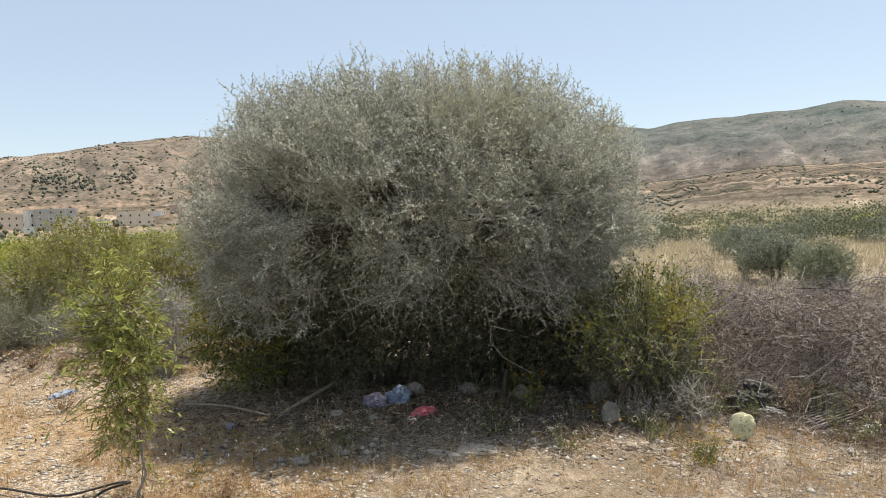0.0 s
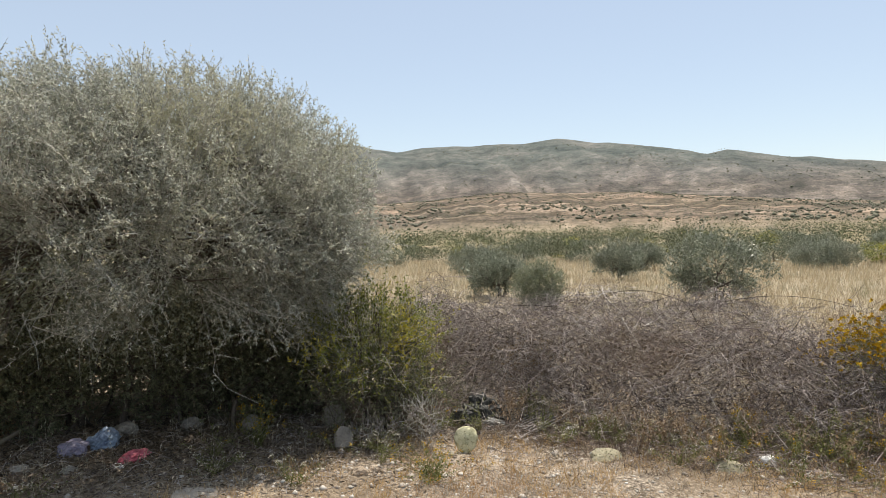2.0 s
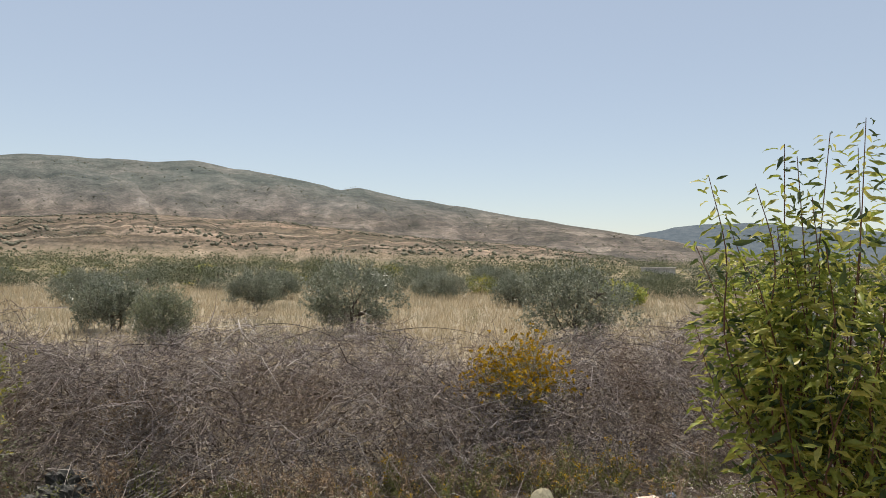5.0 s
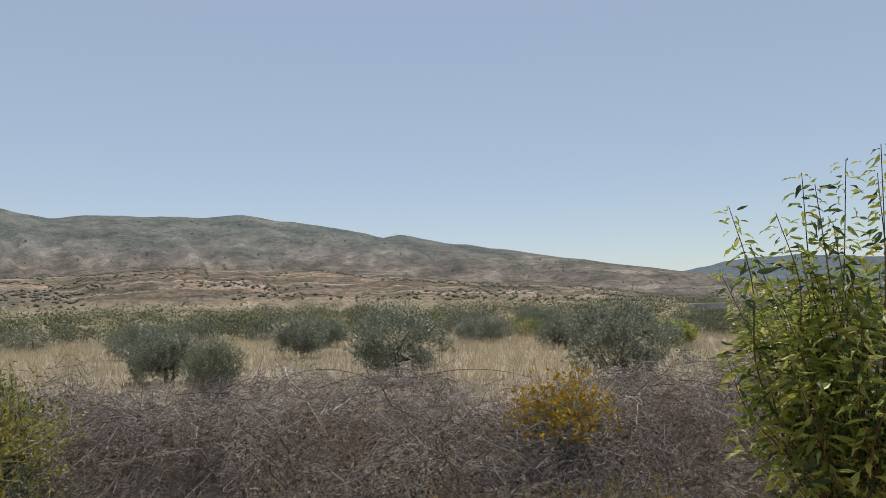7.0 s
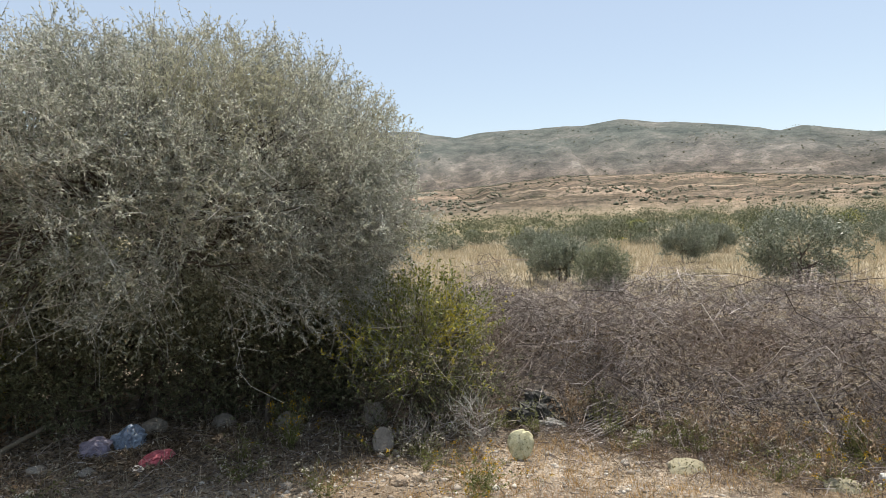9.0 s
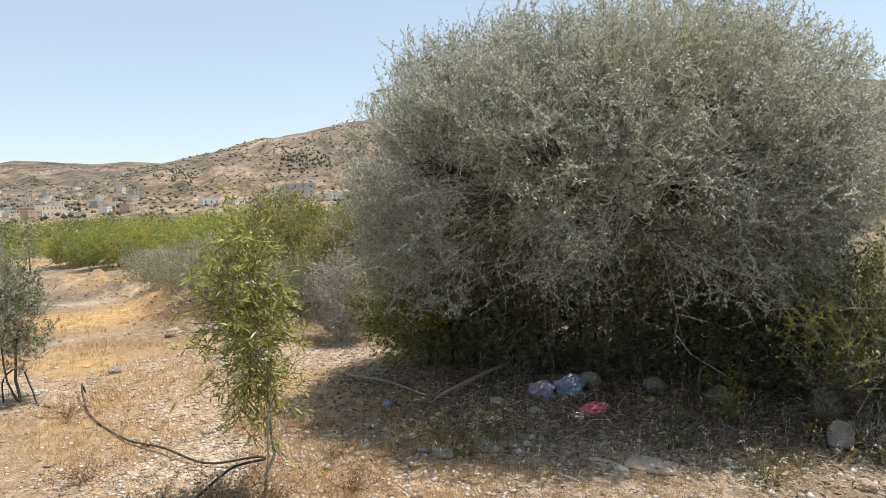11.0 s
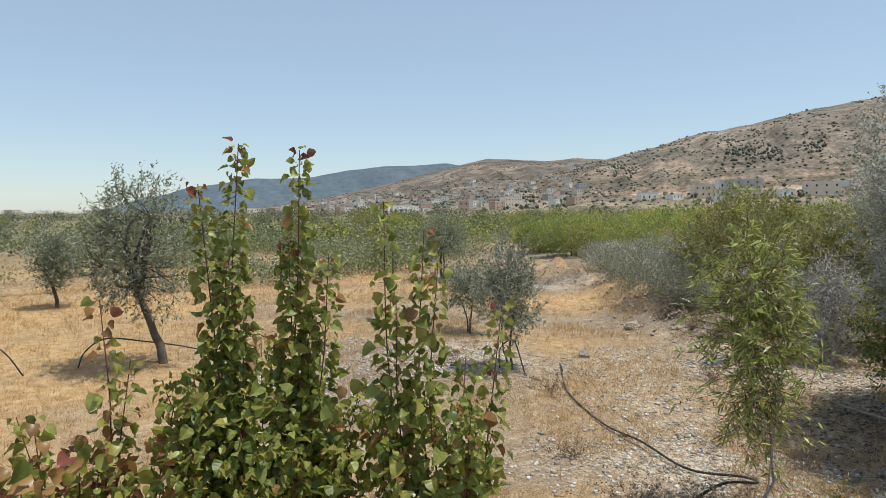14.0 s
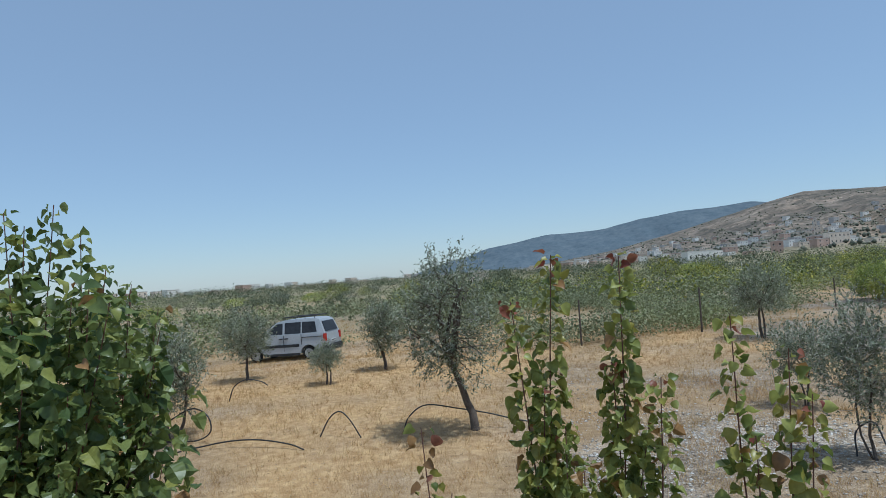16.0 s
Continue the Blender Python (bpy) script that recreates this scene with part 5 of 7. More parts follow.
def hill_shrubs():
    r = np.random.default_rng(23)
    b = np.radians(np.concatenate([r.uniform(-62, 20, 5200), r.uniform(8, 72, 2300), r.uniform(14, 76, 1100), r.uniform(-74, -36, 900)]))
    d = np.concatenate([r.uniform(480, 1520, 5200), r.uniform(430, 1300, 2300), r.uniform(1250, 2600, 1100), r.uniform(1000, 2500, 900)])
    x, y = d * np.sin(b), d * np.cos(b)
    keep = value_noise(x / 70, y / 70, 33) + 0.6 * value_noise(x / 230, y / 230, 34) > 0.75
    x, y, d = x[keep], y[keep], d[keep]
    size = r.uniform(1.1, 2.7, len(x)) * (0.75 + d / 2600)
    # hedges and terrace edges that follow the slope
    hx, hy, hs = [], [], []
    for lo, hi, r0, r1, count in ((-58, 18, 520, 1450, 90), (14, 68, 440, 1280, 150), (16, 74, 1300, 2600, 110), (-72, -40, 900, 2400, 40)):
        for _ in range(count):
            b0, d0 = r.uniform(lo, hi), r.uniform(r0, r1)
            length, slant = r.uniform(40, 190) * d0 / 900, r.normal(0, 0.18)
            t = np.arange(0, length, 3.2 * d0 / 900)
            bb = np.radians(b0) + t / d0
            dd = d0 + slant * t + 8 * np.sin(t / 31)
            ok = r.uniform(size=len(t)) > 0.25
            hx.append((dd * np.sin(bb))[ok])
            hy.append((dd * np.cos(bb))[ok])
            hs.append((r.uniform(0.5, 1.4, len(t)) * (0.5 + d0 / 1800))[ok])
    x, y, size = np.concatenate([x, *hx]), np.concatenate([y, *hy]), np.concatenate([size, *hs])
    z = land(x, y)[0]
    v, f = lumps(np.stack([x, y, z + size * 0.3], -1), size, r, 0.75)
    tagged(arrays("hill_shrubs", (v, f), HILL_SCRUB), "dark shrubs and hedges scattered over the bare hills", "shrubs", kind="stuff")
    # small dark woods on the slope
    px, py, ps = [], [], []
    for b0, el, wdt, n in ((-30.2, 4.4, 4.3, 150), (-26.0, 4.6, 1.5, 40), (-40, 3.3, 1.8, 40), (-27, 0.9, 2.0, 30), (-33, 0.7, 3.0, 40), (-64, 0.2, 14, 70), (-57, 0.5, 12, 80), (-53, 1.0, 12, 70), (-60, 1.2, 12, 60), (-48, 0.6, 8, 60)):
        cx_, cy_, _ = on_slope(b0, el)
        d0 = math.hypot(cx_, cy_)
        bb = np.radians(b0 + r.uniform(-wdt / 2, wdt / 2, n))
        dd = np.clip(d0 + r.normal(0, 25 + 5 * wdt, n), 0.85 * d0, 1.5 * d0)
        px.append(dd * np.sin(bb))
        py.append(dd * np.cos(bb))
        ps.append(r.uniform(0.9, 2.4, n))
    x, y, size = np.concatenate(px), np.concatenate(py), np.concatenate(ps)
    v, f = lumps(np.stack([x, y, land(x, y)[0] + size * 0.7], -1), size, r, 1.25)
    tagged(arrays("far_wood", (v, f), WOOD_FAR), "small dark woods on the hillside", "woods", kind="stuff")


hill_shrubs()


# ---- houses of the far town ----
def box(bm, x0, x1, y0, y1, z0, z1):
    vs = [bm.verts.new(p) for p in ((x0, y0, z0), (x1, y0, z0), (x1, y1, z0), (x0, y1, z0), (x0, y0, z1), (x1, y0, z1), (x1, y1, z1), (x0, y1, z1))]
    for q in ((0, 3, 2, 1), (4, 5, 6, 7), (0, 1, 5, 4), (1, 2, 6, 5), (2, 3, 7, 6), (3, 0, 4, 7)):
        bm.faces.new([vs[i] for i in q])


def house(x, y, z, w, d, h, storeys, wall, label, cols=3, name="house", category="house", group="", turn=0.0, roof_edge=0.35):
    """A flat-roofed house that faces the eye; y- is its front."""
    face = math.degrees(math.atan2(y, x)) - 90 + turn
    root = empty(name, label, category, group, (x, y, z), face)
    bm = bmesh.new()
    box(bm, -w / 2, w / 2, -d / 2, d / 2, -3.0, h)
    part("wall", bm, wall, root)
    bm = bmesh.new()
    box(bm, -w / 2 - 0.15, w / 2 + 0.15, -d / 2 - 0.15, d / 2 + 0.15, h, h + roof_edge)
    part("roof", bm, ROOF_SLAB, root)
    sh = h / storeys
    for s in range(storeys):
        for c in range(cols):
            cx_ = -w / 2 + (c + 0.5) * w / cols
            ww, wh = min(1.0, w / cols * 0.24), sh * 0.30
            bm = bmesh.new()
            box(bm, cx_ - ww / 2, cx_ + ww / 2, -d / 2 - 0.06, -d / 2 + 0.1, s * sh + sh * 0.32, s * sh + sh * 0.32 + wh)
            win = part("window", bm, DARK_PANE, root)
            bm = bmesh.new()
            box(bm, cx_ - ww / 2 - 0.15, cx_ + ww / 2 + 0.15, -d / 2 - 0.16, -d / 2 - 0.062, s * sh + sh * 0.32 - 0.18, s * sh + sh * 0.32)
            part("sill", bm, ROOF_SLAB, win)
    return root


def by_angle(b0, b1, e0, e1, r=None):
    """Place, width and height of what fills that range of bearings and elevations."""
    bm_ = (b0 + b1) / 2
    if r is None:
        x, y, z = on_slope(bm_, e0)
        r = math.hypot(x, y)
    x, y = r * math.sin(radians(bm_)), r * math.cos(radians(bm_))
    return x, y, rise(x, y), r * math.tan(radians(abs(b1 - b0))), max(2.0, 2.6 + r * math.tan(radians(e1)) - rise(x, y))


def town():
    x, y, z, w, h = by_angle(-32.1, -29.45, 0.85, 2.27)
    house(x, y, z, w, 11, h, 3, GREY_WALL, "tall unfinished grey villa above the scrub", 4)
    x, y, z, w, h = by_angle(-34.6, -32.3, 0.9, 1.9)
    house(x, y, z, w, 9, h, 2, OCHRE_WALL, "long pale-roofed block beside the villa", 5, turn=20)
    x, y, z, w, h = by_angle(-32.75, -32.15, 0.8, 2.2)
    house(x, y, z, w, 6, h, 2, PLASTER, "narrow white stair tower beside the villa", 1, turn=25)
    x, y, z, w, h = by_angle(-30.9, -28.4, 0.85, 1.3)
    house(x, y, z, w, 3, h, 1, OCHRE_WALL, "long low tan yard wall before the villa", 4, "yard_wall", "wall")
    x, y, z, w, h = by_angle(-28.35, -27.25, 0.8, 1.42)
    house(x, y, z, w, 7, h, 1, PLASTER, "small white flat-roofed house", 2, turn=30)
    x, y, z, w, h = by_angle(-26.7, -24.1, 0.85, 1.95)
    house(x, y, z, w, 9, h, 2, OCHRE_WALL, "wide tan flat-roofed house on the slope", 4)
    x, y, z, w, h = by_angle(-50.2, -48.7, 0.1, 1.15, 560)
    house(x, y, z, w, 9, h, 2, OCHRE_WALL, "ochre block of the far town", 5, turn=30)
    x, y, z, w, h = by_angle(-51.4, -50.25, 0.1, 1.0, 640)
    house(x, y, z, w, 9, h, 2, BROWN_WALL, "red-brown block of the far town", 3)
    x, y, z, w, h = by_angle(-50.95, -50.6, 0.9, 2.2, 900)
    house(x, y, z, 3.4, 3.4, 19, 4, OCHRE_WALL, "slim square minaret of the far town", 1, "minaret", "tower")
    x, y, z, w, h = by_angle(-60.4, -57.9, -0.2, 0.5, 430)
    house(x, y, z, w, 8, h, 1, PLASTER, "long low pale building before the town", 5, turn=30)
    x, y, z, w, h = by_angle(-53.9, -53.0, -0.2, 0.85, 520)
    house(x, y, z, w, 7, h, 2, BROWN_WALL, "narrow brown house of the far town", 2)
    x, y, z, w, h = by_angle(-38.8, -37.3, 0.5, 1.35, 540)
    house(x, y, z, w, 7, h, 1, PLASTER, "low white house behind cypresses", 3, turn=30)
    x, y, z, w, h = by_angle(-77.9, -76.2, -1.0, 0.1, 125)
    house(x, y, z, w, 3.5, h, 1, OCHRE_WALL, "small ochre hut with brown openings", 2)
    x, y, z, w, h = by_angle(68.4, 71.0, -1.2, -0.5, 105)
    house(x, y, z, w, 4, h, 1, GREY_WALL, "low roofless block ruin among scrub", 3, "block_ruin", "building", roof_edge=0.1)
    r = np.random.default_rng(77)
    walls = [(PLASTER, "pale flat-roofed house of the far town"), (OCHRE_WALL, "ochre flat-roofed house of the far town"), (GREY_WALL, "grey unplastered house of the far town"), (BROWN_WALL, "red-brown house of the far town")]
    done = []
    for _ in range(1700):
        if len(done) >= 236:
            break
        if len(done) < 186:
            b, d = r.uniform(-73, -43), 480 * (1500 / 480) ** r.uniform(0, 1) ** 0.7
            x, y = d * math.sin(radians(b)), d * math.cos(radians(b))
            z = rise(x, y)
        elif len(done) < 198:
            b = r.uniform(-36, -16)
            x, y, z = on_slope(b, r.uniform(0.25, 0.9), r.uniform(470, 600))
        else:
            b, d = r.uniform(-112, -80), r.uniform(500, 1000)
            x, y = d * math.sin(radians(b)), d * math.cos(radians(b))
            z = rise(x, y)
        if any((x - a) ** 2 + (y - c) ** 2 < 210 for a, c in done):
            continue
        done.append((x, y))
        k = int(r.choice(4, p=(0.36, 0.30, 0.14, 0.20)))
        st = int(r.choice((1, 1, 2, 2)))
        house(x, y, z, r.uniform(6, 12), r.uniform(6, 9), st * 2.9, st, walls[k][0], walls[k][1], int(r.choice((2, 3))), group="houses of the far town", turn=r.uniform(5, 60))


town()


# ---- the parked van ----
def van(at, heading):
    root = empty("van", "silver compact van with a black roof rack on dry grass", "van", "", (at[0], at[1], 0), heading)
    f = Vector((math.cos(radians(heading)), math.sin(radians(heading)), 0))
    za, zb = (rise(at[0] + f.x * u, at[1] + f.y * u) for u in (0.70, 2.99))
    root.matrix_world = pose(at[0], at[1], za - 0.70 * (zb - za) / 2.29 - 0.03, 0, 0, heading) @ pose(0, 0, 0, 0, -math.degrees(math.atan2(zb - za, 2.29))) @ Matrix.Scale(0.96, 4)
    W = 0.86

    def prism(profile, half_low, half_high, z_low, z_high):
        bm = bmesh.new()
        rows = []
        for side in (1, -1):
            rows.append([bm.verts.new((x, side * (half_low + (half_high - half_low) * max(0.0, min(1.0, (z - z_low) / (z_high - z_low)))), z)) for x, z in profile])
        n = len(profile)
        bm.faces.new(rows[0])
        bm.faces.new(rows[1][::-1])
        for i in range(n):
            j = (i + 1) % n
            bm.faces.new((rows[0][j], rows[0][i], rows[1][i], rows[1][j]))
        bmesh.ops.recalc_face_normals(bm, faces=bm.faces)
        return bm

    def arch(cx_, r, n=9):
        return [(cx_ + r * math.cos(a), 0.30 + r * math.sin(a)) for a in np.linspace(math.pi, 0, n)]

    low = [(0.0, 0.34), *[(x, max(0.26, z)) for x, z in arch(0.78, 0.37)], *[(x, max(0.26, z)) for x, z in arch(3.32, 0.37)], (4.08, 0.36), (4.12, 0.6), (4.05, 0.82), (3.78, 0.96), (3.1, 1.1), (2.6, 1.14), (0.02, 1.12), (-0.02, 0.8)]
    bm = prism(low, W, W - 0.03, 0.6, 1.14)
    bmesh.ops.bevel(bm, geom=[e for e in bm.edges if abs(e.verts[0].co.y - e.verts[1].co.y) < 1e-3 and e.calc_length() > 0.25], offset=0.035, segments=2, affect="EDGES")
    body = part("body", bm, PAINT, root)
    high = [(0.02, 1.12), (2.75, 1.12), (3.08, 1.12), (2.28, 1.70), (1.95, 1.765), (1.2, 1.79), (0.45, 1.775), (0.24, 1.70)]
    bm = prism(high, W - 0.03, W - 0.17, 1.12, 1.79)
    bmesh.ops.bevel(bm, geom=[e for e in bm.edges if min(v.co.z for v in e.verts) > 1.6], offset=0.04, segments=2, affect="EDGES")
    part("roof", bm, PAINT, root)

    def side_y(z):
        return (W - 0.03) + (-0.14) * max(0.0, min(1.0, (z - 1.12) / 0.67))

    def side_panel(name, pts, side, mat, out=0.006, thick=0.02, parent=root):
        bm = bmesh.new()
        outer = [bm.verts.new((x, side * ((side_y(z) if z > 1.12 else W) + out), z)) for x, z in pts]
        inner = [bm.verts.new((x, side * ((side_y(z) if z > 1.12 else W) - thick), z)) for x, z in pts]
        bm.faces.new(outer)
        bm.faces.new(inner[::-1])
        for i in range(len(pts)):
            j = (i + 1) % len(pts)
            bm.faces.new((outer[i], inner[i], inner[j], outer[j]))
        bmesh.ops.recalc_face_normals(bm, faces=bm.faces)
        return part(name, bm, mat, parent)

    for side in (1, -1):
        side_panel("front_window", [(1.98, 1.17), (2.92, 1.17), (2.28, 1.62), (1.98, 1.64)], side, DARK_PANE)
        side_panel("side_window", [(1.12, 1.17), (1.88, 1.17), (1.88, 1.65), (1.12, 1.66)], side, DARK_PANE)
        side_panel("rear_side_window", [(0.36, 1.19), (1.06, 1.17), (1.06, 1.66), (0.46, 1.64)], side, DARK_PANE)
        side_panel("rub_strip", [(1.2, 0.60), (2.98, 0.60), (2.98, 0.72), (1.2, 0.72)], side, TRIM, 0.02)
        side_panel("sill", [(1.2, 0.24), (2.9, 0.24), (2.9, 0.34), (1.2, 0.34)], side, TRIM, 0.012)
        side_panel("door_gap", [(1.925, 0.42), (1.94, 0.42), (1.94, 1.12), (1.925, 1.12)], side, TRIM, 0.004)
        side_panel("door_gap", [(1.085, 0.68), (1.10, 0.68), (1.10, 1.12), (1.085, 1.12)], side, TRIM, 0.004)
        side_panel("slide_rail", [(0.1, 0.985), (1.08, 0.985), (1.08, 1.01), (0.1, 1.01)], side, TRIM, 0.008)
        side_panel("door_handle", [(1.98, 0.95), (2.14, 0.95), (2.14, 1.0), (1.98, 1.0)], side, TRIM, 0.03)
        side_panel("door_handle", [(1.72, 0.95), (1.88, 0.95), (1.88, 1.0), (1.72, 1.0)], side, TRIM, 0.03)
        bm = bmesh.new()
        box(bm, 2.68, 2.80, side * (W + 0.02), side * (W + 0.2), 1.12, 1.30)
        bmesh.ops.recalc_face_normals(bm, faces=bm.faces)
        part("mirror", bm, TRIM, root)
        bm = bmesh.new()
        box(bm, -0.035, 0.06, side * (W - 0.17), side * (W + 0.004), 0.78, 1.10)
        bmesh.ops.recalc_face_normals(bm, faces=bm.faces)
        part("tail_light", bm, RED_LENS, root)
        bm = bmesh.new()
        box(bm, 3.88, 4.07, side * 0.45, side * (W + 0.004), 0.68, 0.86)
        bmesh.ops.recalc_face_normals(bm, faces=bm.faces)
        part("headlight", bm, CLEAR_LENS, root)
        for cx_ in (0.78, 3.32):
            ring = [(cx_ + 0.24 * math.cos(a), 0.31 + 0.24 * math.sin(a)) for a in np.linspace(0, 2 * math.pi, 29)]
            pts = np.array([[(x, side * (W - 0.10), z) for x, z in ring]])
            wheel = arrays("wheel", tubes(pts, np.full(29, 0.075), 8), TYRE, root, smooth=True)
            bm = bmesh.new()
            bmesh.ops.create_cone(bm, cap_ends=True, segments=20, radius1=0.21, radius2=0.19, depth=0.07, matrix=Matrix.Translation((cx_, side * (W - 0.055), 0.31)) @ Euler((radians(-90 * side), 0, 0)).to_matrix().to_4x4())
            part("rim", bm, RIM, wheel)
            bm = bmesh.new()
            bmesh.ops.create_cone(bm, cap_ends=True, segments=12, radius1=0.05, radius2=0.045, depth=0.05, matrix=Matrix.Translation((cx_, side * (W - 0.01), 0.31)) @ Euler((radians(-90 * side), 0, 0)).to_matrix().to_4x4())
            part("hub_cap", bm, TRIM, wheel)
    # back: window, bumper, plate with a plain bar, wiper
    bm = bmesh.new()
    vs = [bm.verts.new(p) for p in ((0.035, -0.66, 1.18), (0.035, 0.66, 1.18), (0.205, 0.58, 1.62), (0.205, -0.58, 1.62))]
    vs += [bm.verts.new((v.co.x - 0.03, v.co.y, v.co.z)) for v in vs]
    bm.faces.new(vs[4:])
    bm.faces.new(vs[:4][::-1])
    for i in range(4):
        j = (i + 1) % 4
        bm.faces.new((vs[i], vs[j], vs[j + 4], vs[i + 4]))
    bmesh.ops.recalc_face_normals(bm, faces=bm.faces)
    part("rear_window", bm, DARK_PANE, root)
    for nm, x0, x1, mat, z0, z1 in (("rear_bumper", -0.10, 0.12, TRIM, 0.34, 0.60), ("front_bumper", 3.98, 4.19, TRIM, 0.34, 0.60)):
        bm = bmesh.new()
        box(bm, x0, x1, -W, W, z0, z1)
        bmesh.ops.bevel(bm, geom=list(bm.edges), offset=0.03, segments=2, affect="EDGES")
        part(nm, bm, mat, root)
    bm = bmesh.new()
    box(bm, -0.04, -0.022, -0.26, 0.26, 0.70, 0.81)
    plate = part("number_plate", bm, PLATE, root)
    bm = bmesh.new()
    box(bm, -0.045, -0.0405, -0.2, 0.2, 0.735, 0.775)
    part("plain_bar", bm, TRIM, plate)
    bm = bmesh.new()
    vs = [bm.verts.new(p) for p in ((3.02, -0.72, 1.18), (3.02, 0.72, 1.18), (2.36, 0.62, 1.66), (2.36, -0.62, 1.66))]
    vs += [bm.verts.new((v.co.x + 0.03, v.co.y, v.co.z + 0.02)) for v in vs]
    bm.faces.new(vs[4:])
    bm.faces.new(vs[:4][::-1])
    for i in range(4):
        j = (i + 1) % 4
        bm.faces.new((vs[i], vs[j], vs[j + 4], vs[i + 4]))
    bmesh.ops.recalc_face_normals(bm, faces=bm.faces)
    part("windscreen", bm, DARK_PANE, root)
    # roof rack
    rack = arrays("roof_rack", join([tube_line([(0.45, s * 0.60, 1.88), (2.0, s * 0.60, 1.88)], 0.022, 6) for s in (1, -1)]), TRIM, root)
    for x in (0.5, 0.95, 1.4, 1.9):
        arrays("rack_bar", tube_line([(x, -0.6, 1.885), (x, 0.6, 1.885)], 0.018, 6), TRIM, rack)
        for s in (1, -1):
            arrays("rack_foot", tube_line([(x, s * 0.6, 1.87), (x, s * 0.62, 1.755)], 0.016, 6), TRIM, rack)
    return root


van((-28.7, 0.72), -113)


# ---- near saplings with large leaves ----
def leaf_mesh(name, L, W, mat, heart):
    """One leaf along +y, folded along its rib and curled at the tip."""
    if heart:
        prof = [(0.0, 0.12), (0.04, 0.34), (0.16, 0.47), (0.36, 0.50), (0.58, 0.42), (0.78, 0.26), (0.91, 0.11)]
    else:
        prof = [(0.0, 0.06), (0.2, 0.34), (0.45, 0.50), (0.72, 0.36), (0.9, 0.14)]
    v, f = [], []
    for i, (t, w) in enumerate(prof):
        z = -0.30 * L * t * t
        curl = 0.06 * L * math.sin(2.3 * i + 9 * L)
        v += [(-w * W, t * L, z + 0.45 * w * W + curl), (0, t * L, z), (w * W, t * L, z + 0.62 * w * W - curl)]
    v.append((0.03 * L, L, -0.36 * L))
    for i in range(len(prof) - 1):
        a = i * 3
        f += [(a, a + 1, a + 4, a + 3), (a + 1, a + 2, a + 5, a + 4)]
    a = (len(prof) - 1) * 3
    me = bpy.data.meshes.new(name)
    me.from_pydata(v, [], f + [(a, a + 1, a + 3), (a + 1, a + 2, a + 3)])
    me.materials.append(mat)
    for q in me.polygons:
        q.use_smooth = True
    return me


def leaf_paint(name, a, b, through_light=0.4):
    """A broad leaf: its tone from leaf to leaf, blotches, pale veins."""
    m, nt, p = material(name)
    placed(nt)
    info = nt.nodes.new("ShaderNodeObjectInfo")
    n = noise_node(nt, 45, 3)
    both = nt.nodes.new("ShaderNodeMath")
    both.operation = "ADD"
    nt.links.new(info.outputs["Random"], both.inputs[0])
    nt.links.new(nt.nodes["place"].outputs["Random Per Island"], both.inputs[1])
    part_of = nt.nodes.new("ShaderNodeMath")
    part_of.operation = "FRACT"
    nt.links.new(both.outputs[0], part_of.inputs[0])
    c = ramp(nt, part_of.outputs[0], [(0.05, a), (0.95, b)])
    c = mixed(nt, 0.45, c, ramp(nt, n.outputs[0], [(0.35, (0.55, 0.55, 0.5)), (0.65, (1.15, 1.1, 1.0))]), "MULTIPLY")
    nt.links.new(c, p.inputs["Base Color"])
    p.inputs["Roughness"].default_value, p.inputs["Specular IOR Level"].default_value = 0.38, 0.45
    t = nt.nodes.new("ShaderNodeBsdfTranslucent")
    nt.links.new(c, t.inputs[0])
    mx = nt.nodes.new("ShaderNodeMixShader")
    mx.inputs[0].default_value = through_light
    nt.links.new(p.outputs[0], mx.inputs[1])
    nt.links.new(t.outputs[0], mx.inputs[2])
    nt.links.new(mx.outputs[0], nt.nodes["Material Output"].inputs[0])
    return m


APR_GREEN = leaf_paint("apricot_leaf", (0.13, 0.17, 0.035), (0.44, 0.45, 0.12), 0.45)
APR_YELLOW = leaf_paint("yellowing_leaf", (0.25, 0.25, 0.045), (0.42, 0.38, 0.085))
APR_RED = leaf_paint("red_young_leaf", (0.22, 0.06, 0.04), (0.34, 0.14, 0.08))
APR_BROWN = leaf_paint("withered_leaf", (0.24, 0.13, 0.05), (0.44, 0.25, 0.09), 0.3)
ALM_GREEN = leaf_paint("long_leaf", (0.22, 0.28, 0.05), (0.45, 0.49, 0.12), 0.5)
ALM_YELLOW = leaf_paint("long_yellow_leaf", (0.42, 0.42, 0.09), (0.62, 0.58, 0.17), 0.5)
ALM_DARK = leaf_paint("long_dark_leaf", (0.05, 0.085, 0.03), (0.11, 0.15, 0.05))
APR_DARK = leaf_paint("dark_apricot_leaf", (0.085, 0.135, 0.042), (0.30, 0.345, 0.105), 0.45)
HEARTS_DARK = [leaf_mesh("leaf", 0.060, 0.052, m, True) for m in (APR_DARK, APR_GREEN, APR_RED, APR_BROWN)]
HEARTS = [leaf_mesh("leaf", 0.054, 0.050, m, True) for m in (APR_GREEN, APR_YELLOW, APR_RED, APR_BROWN)]
LONGS = [leaf_mesh("leaf", 0.082, 0.022, m, False) for m in (ALM_GREEN, ALM_YELLOW, ALM_DARK)]


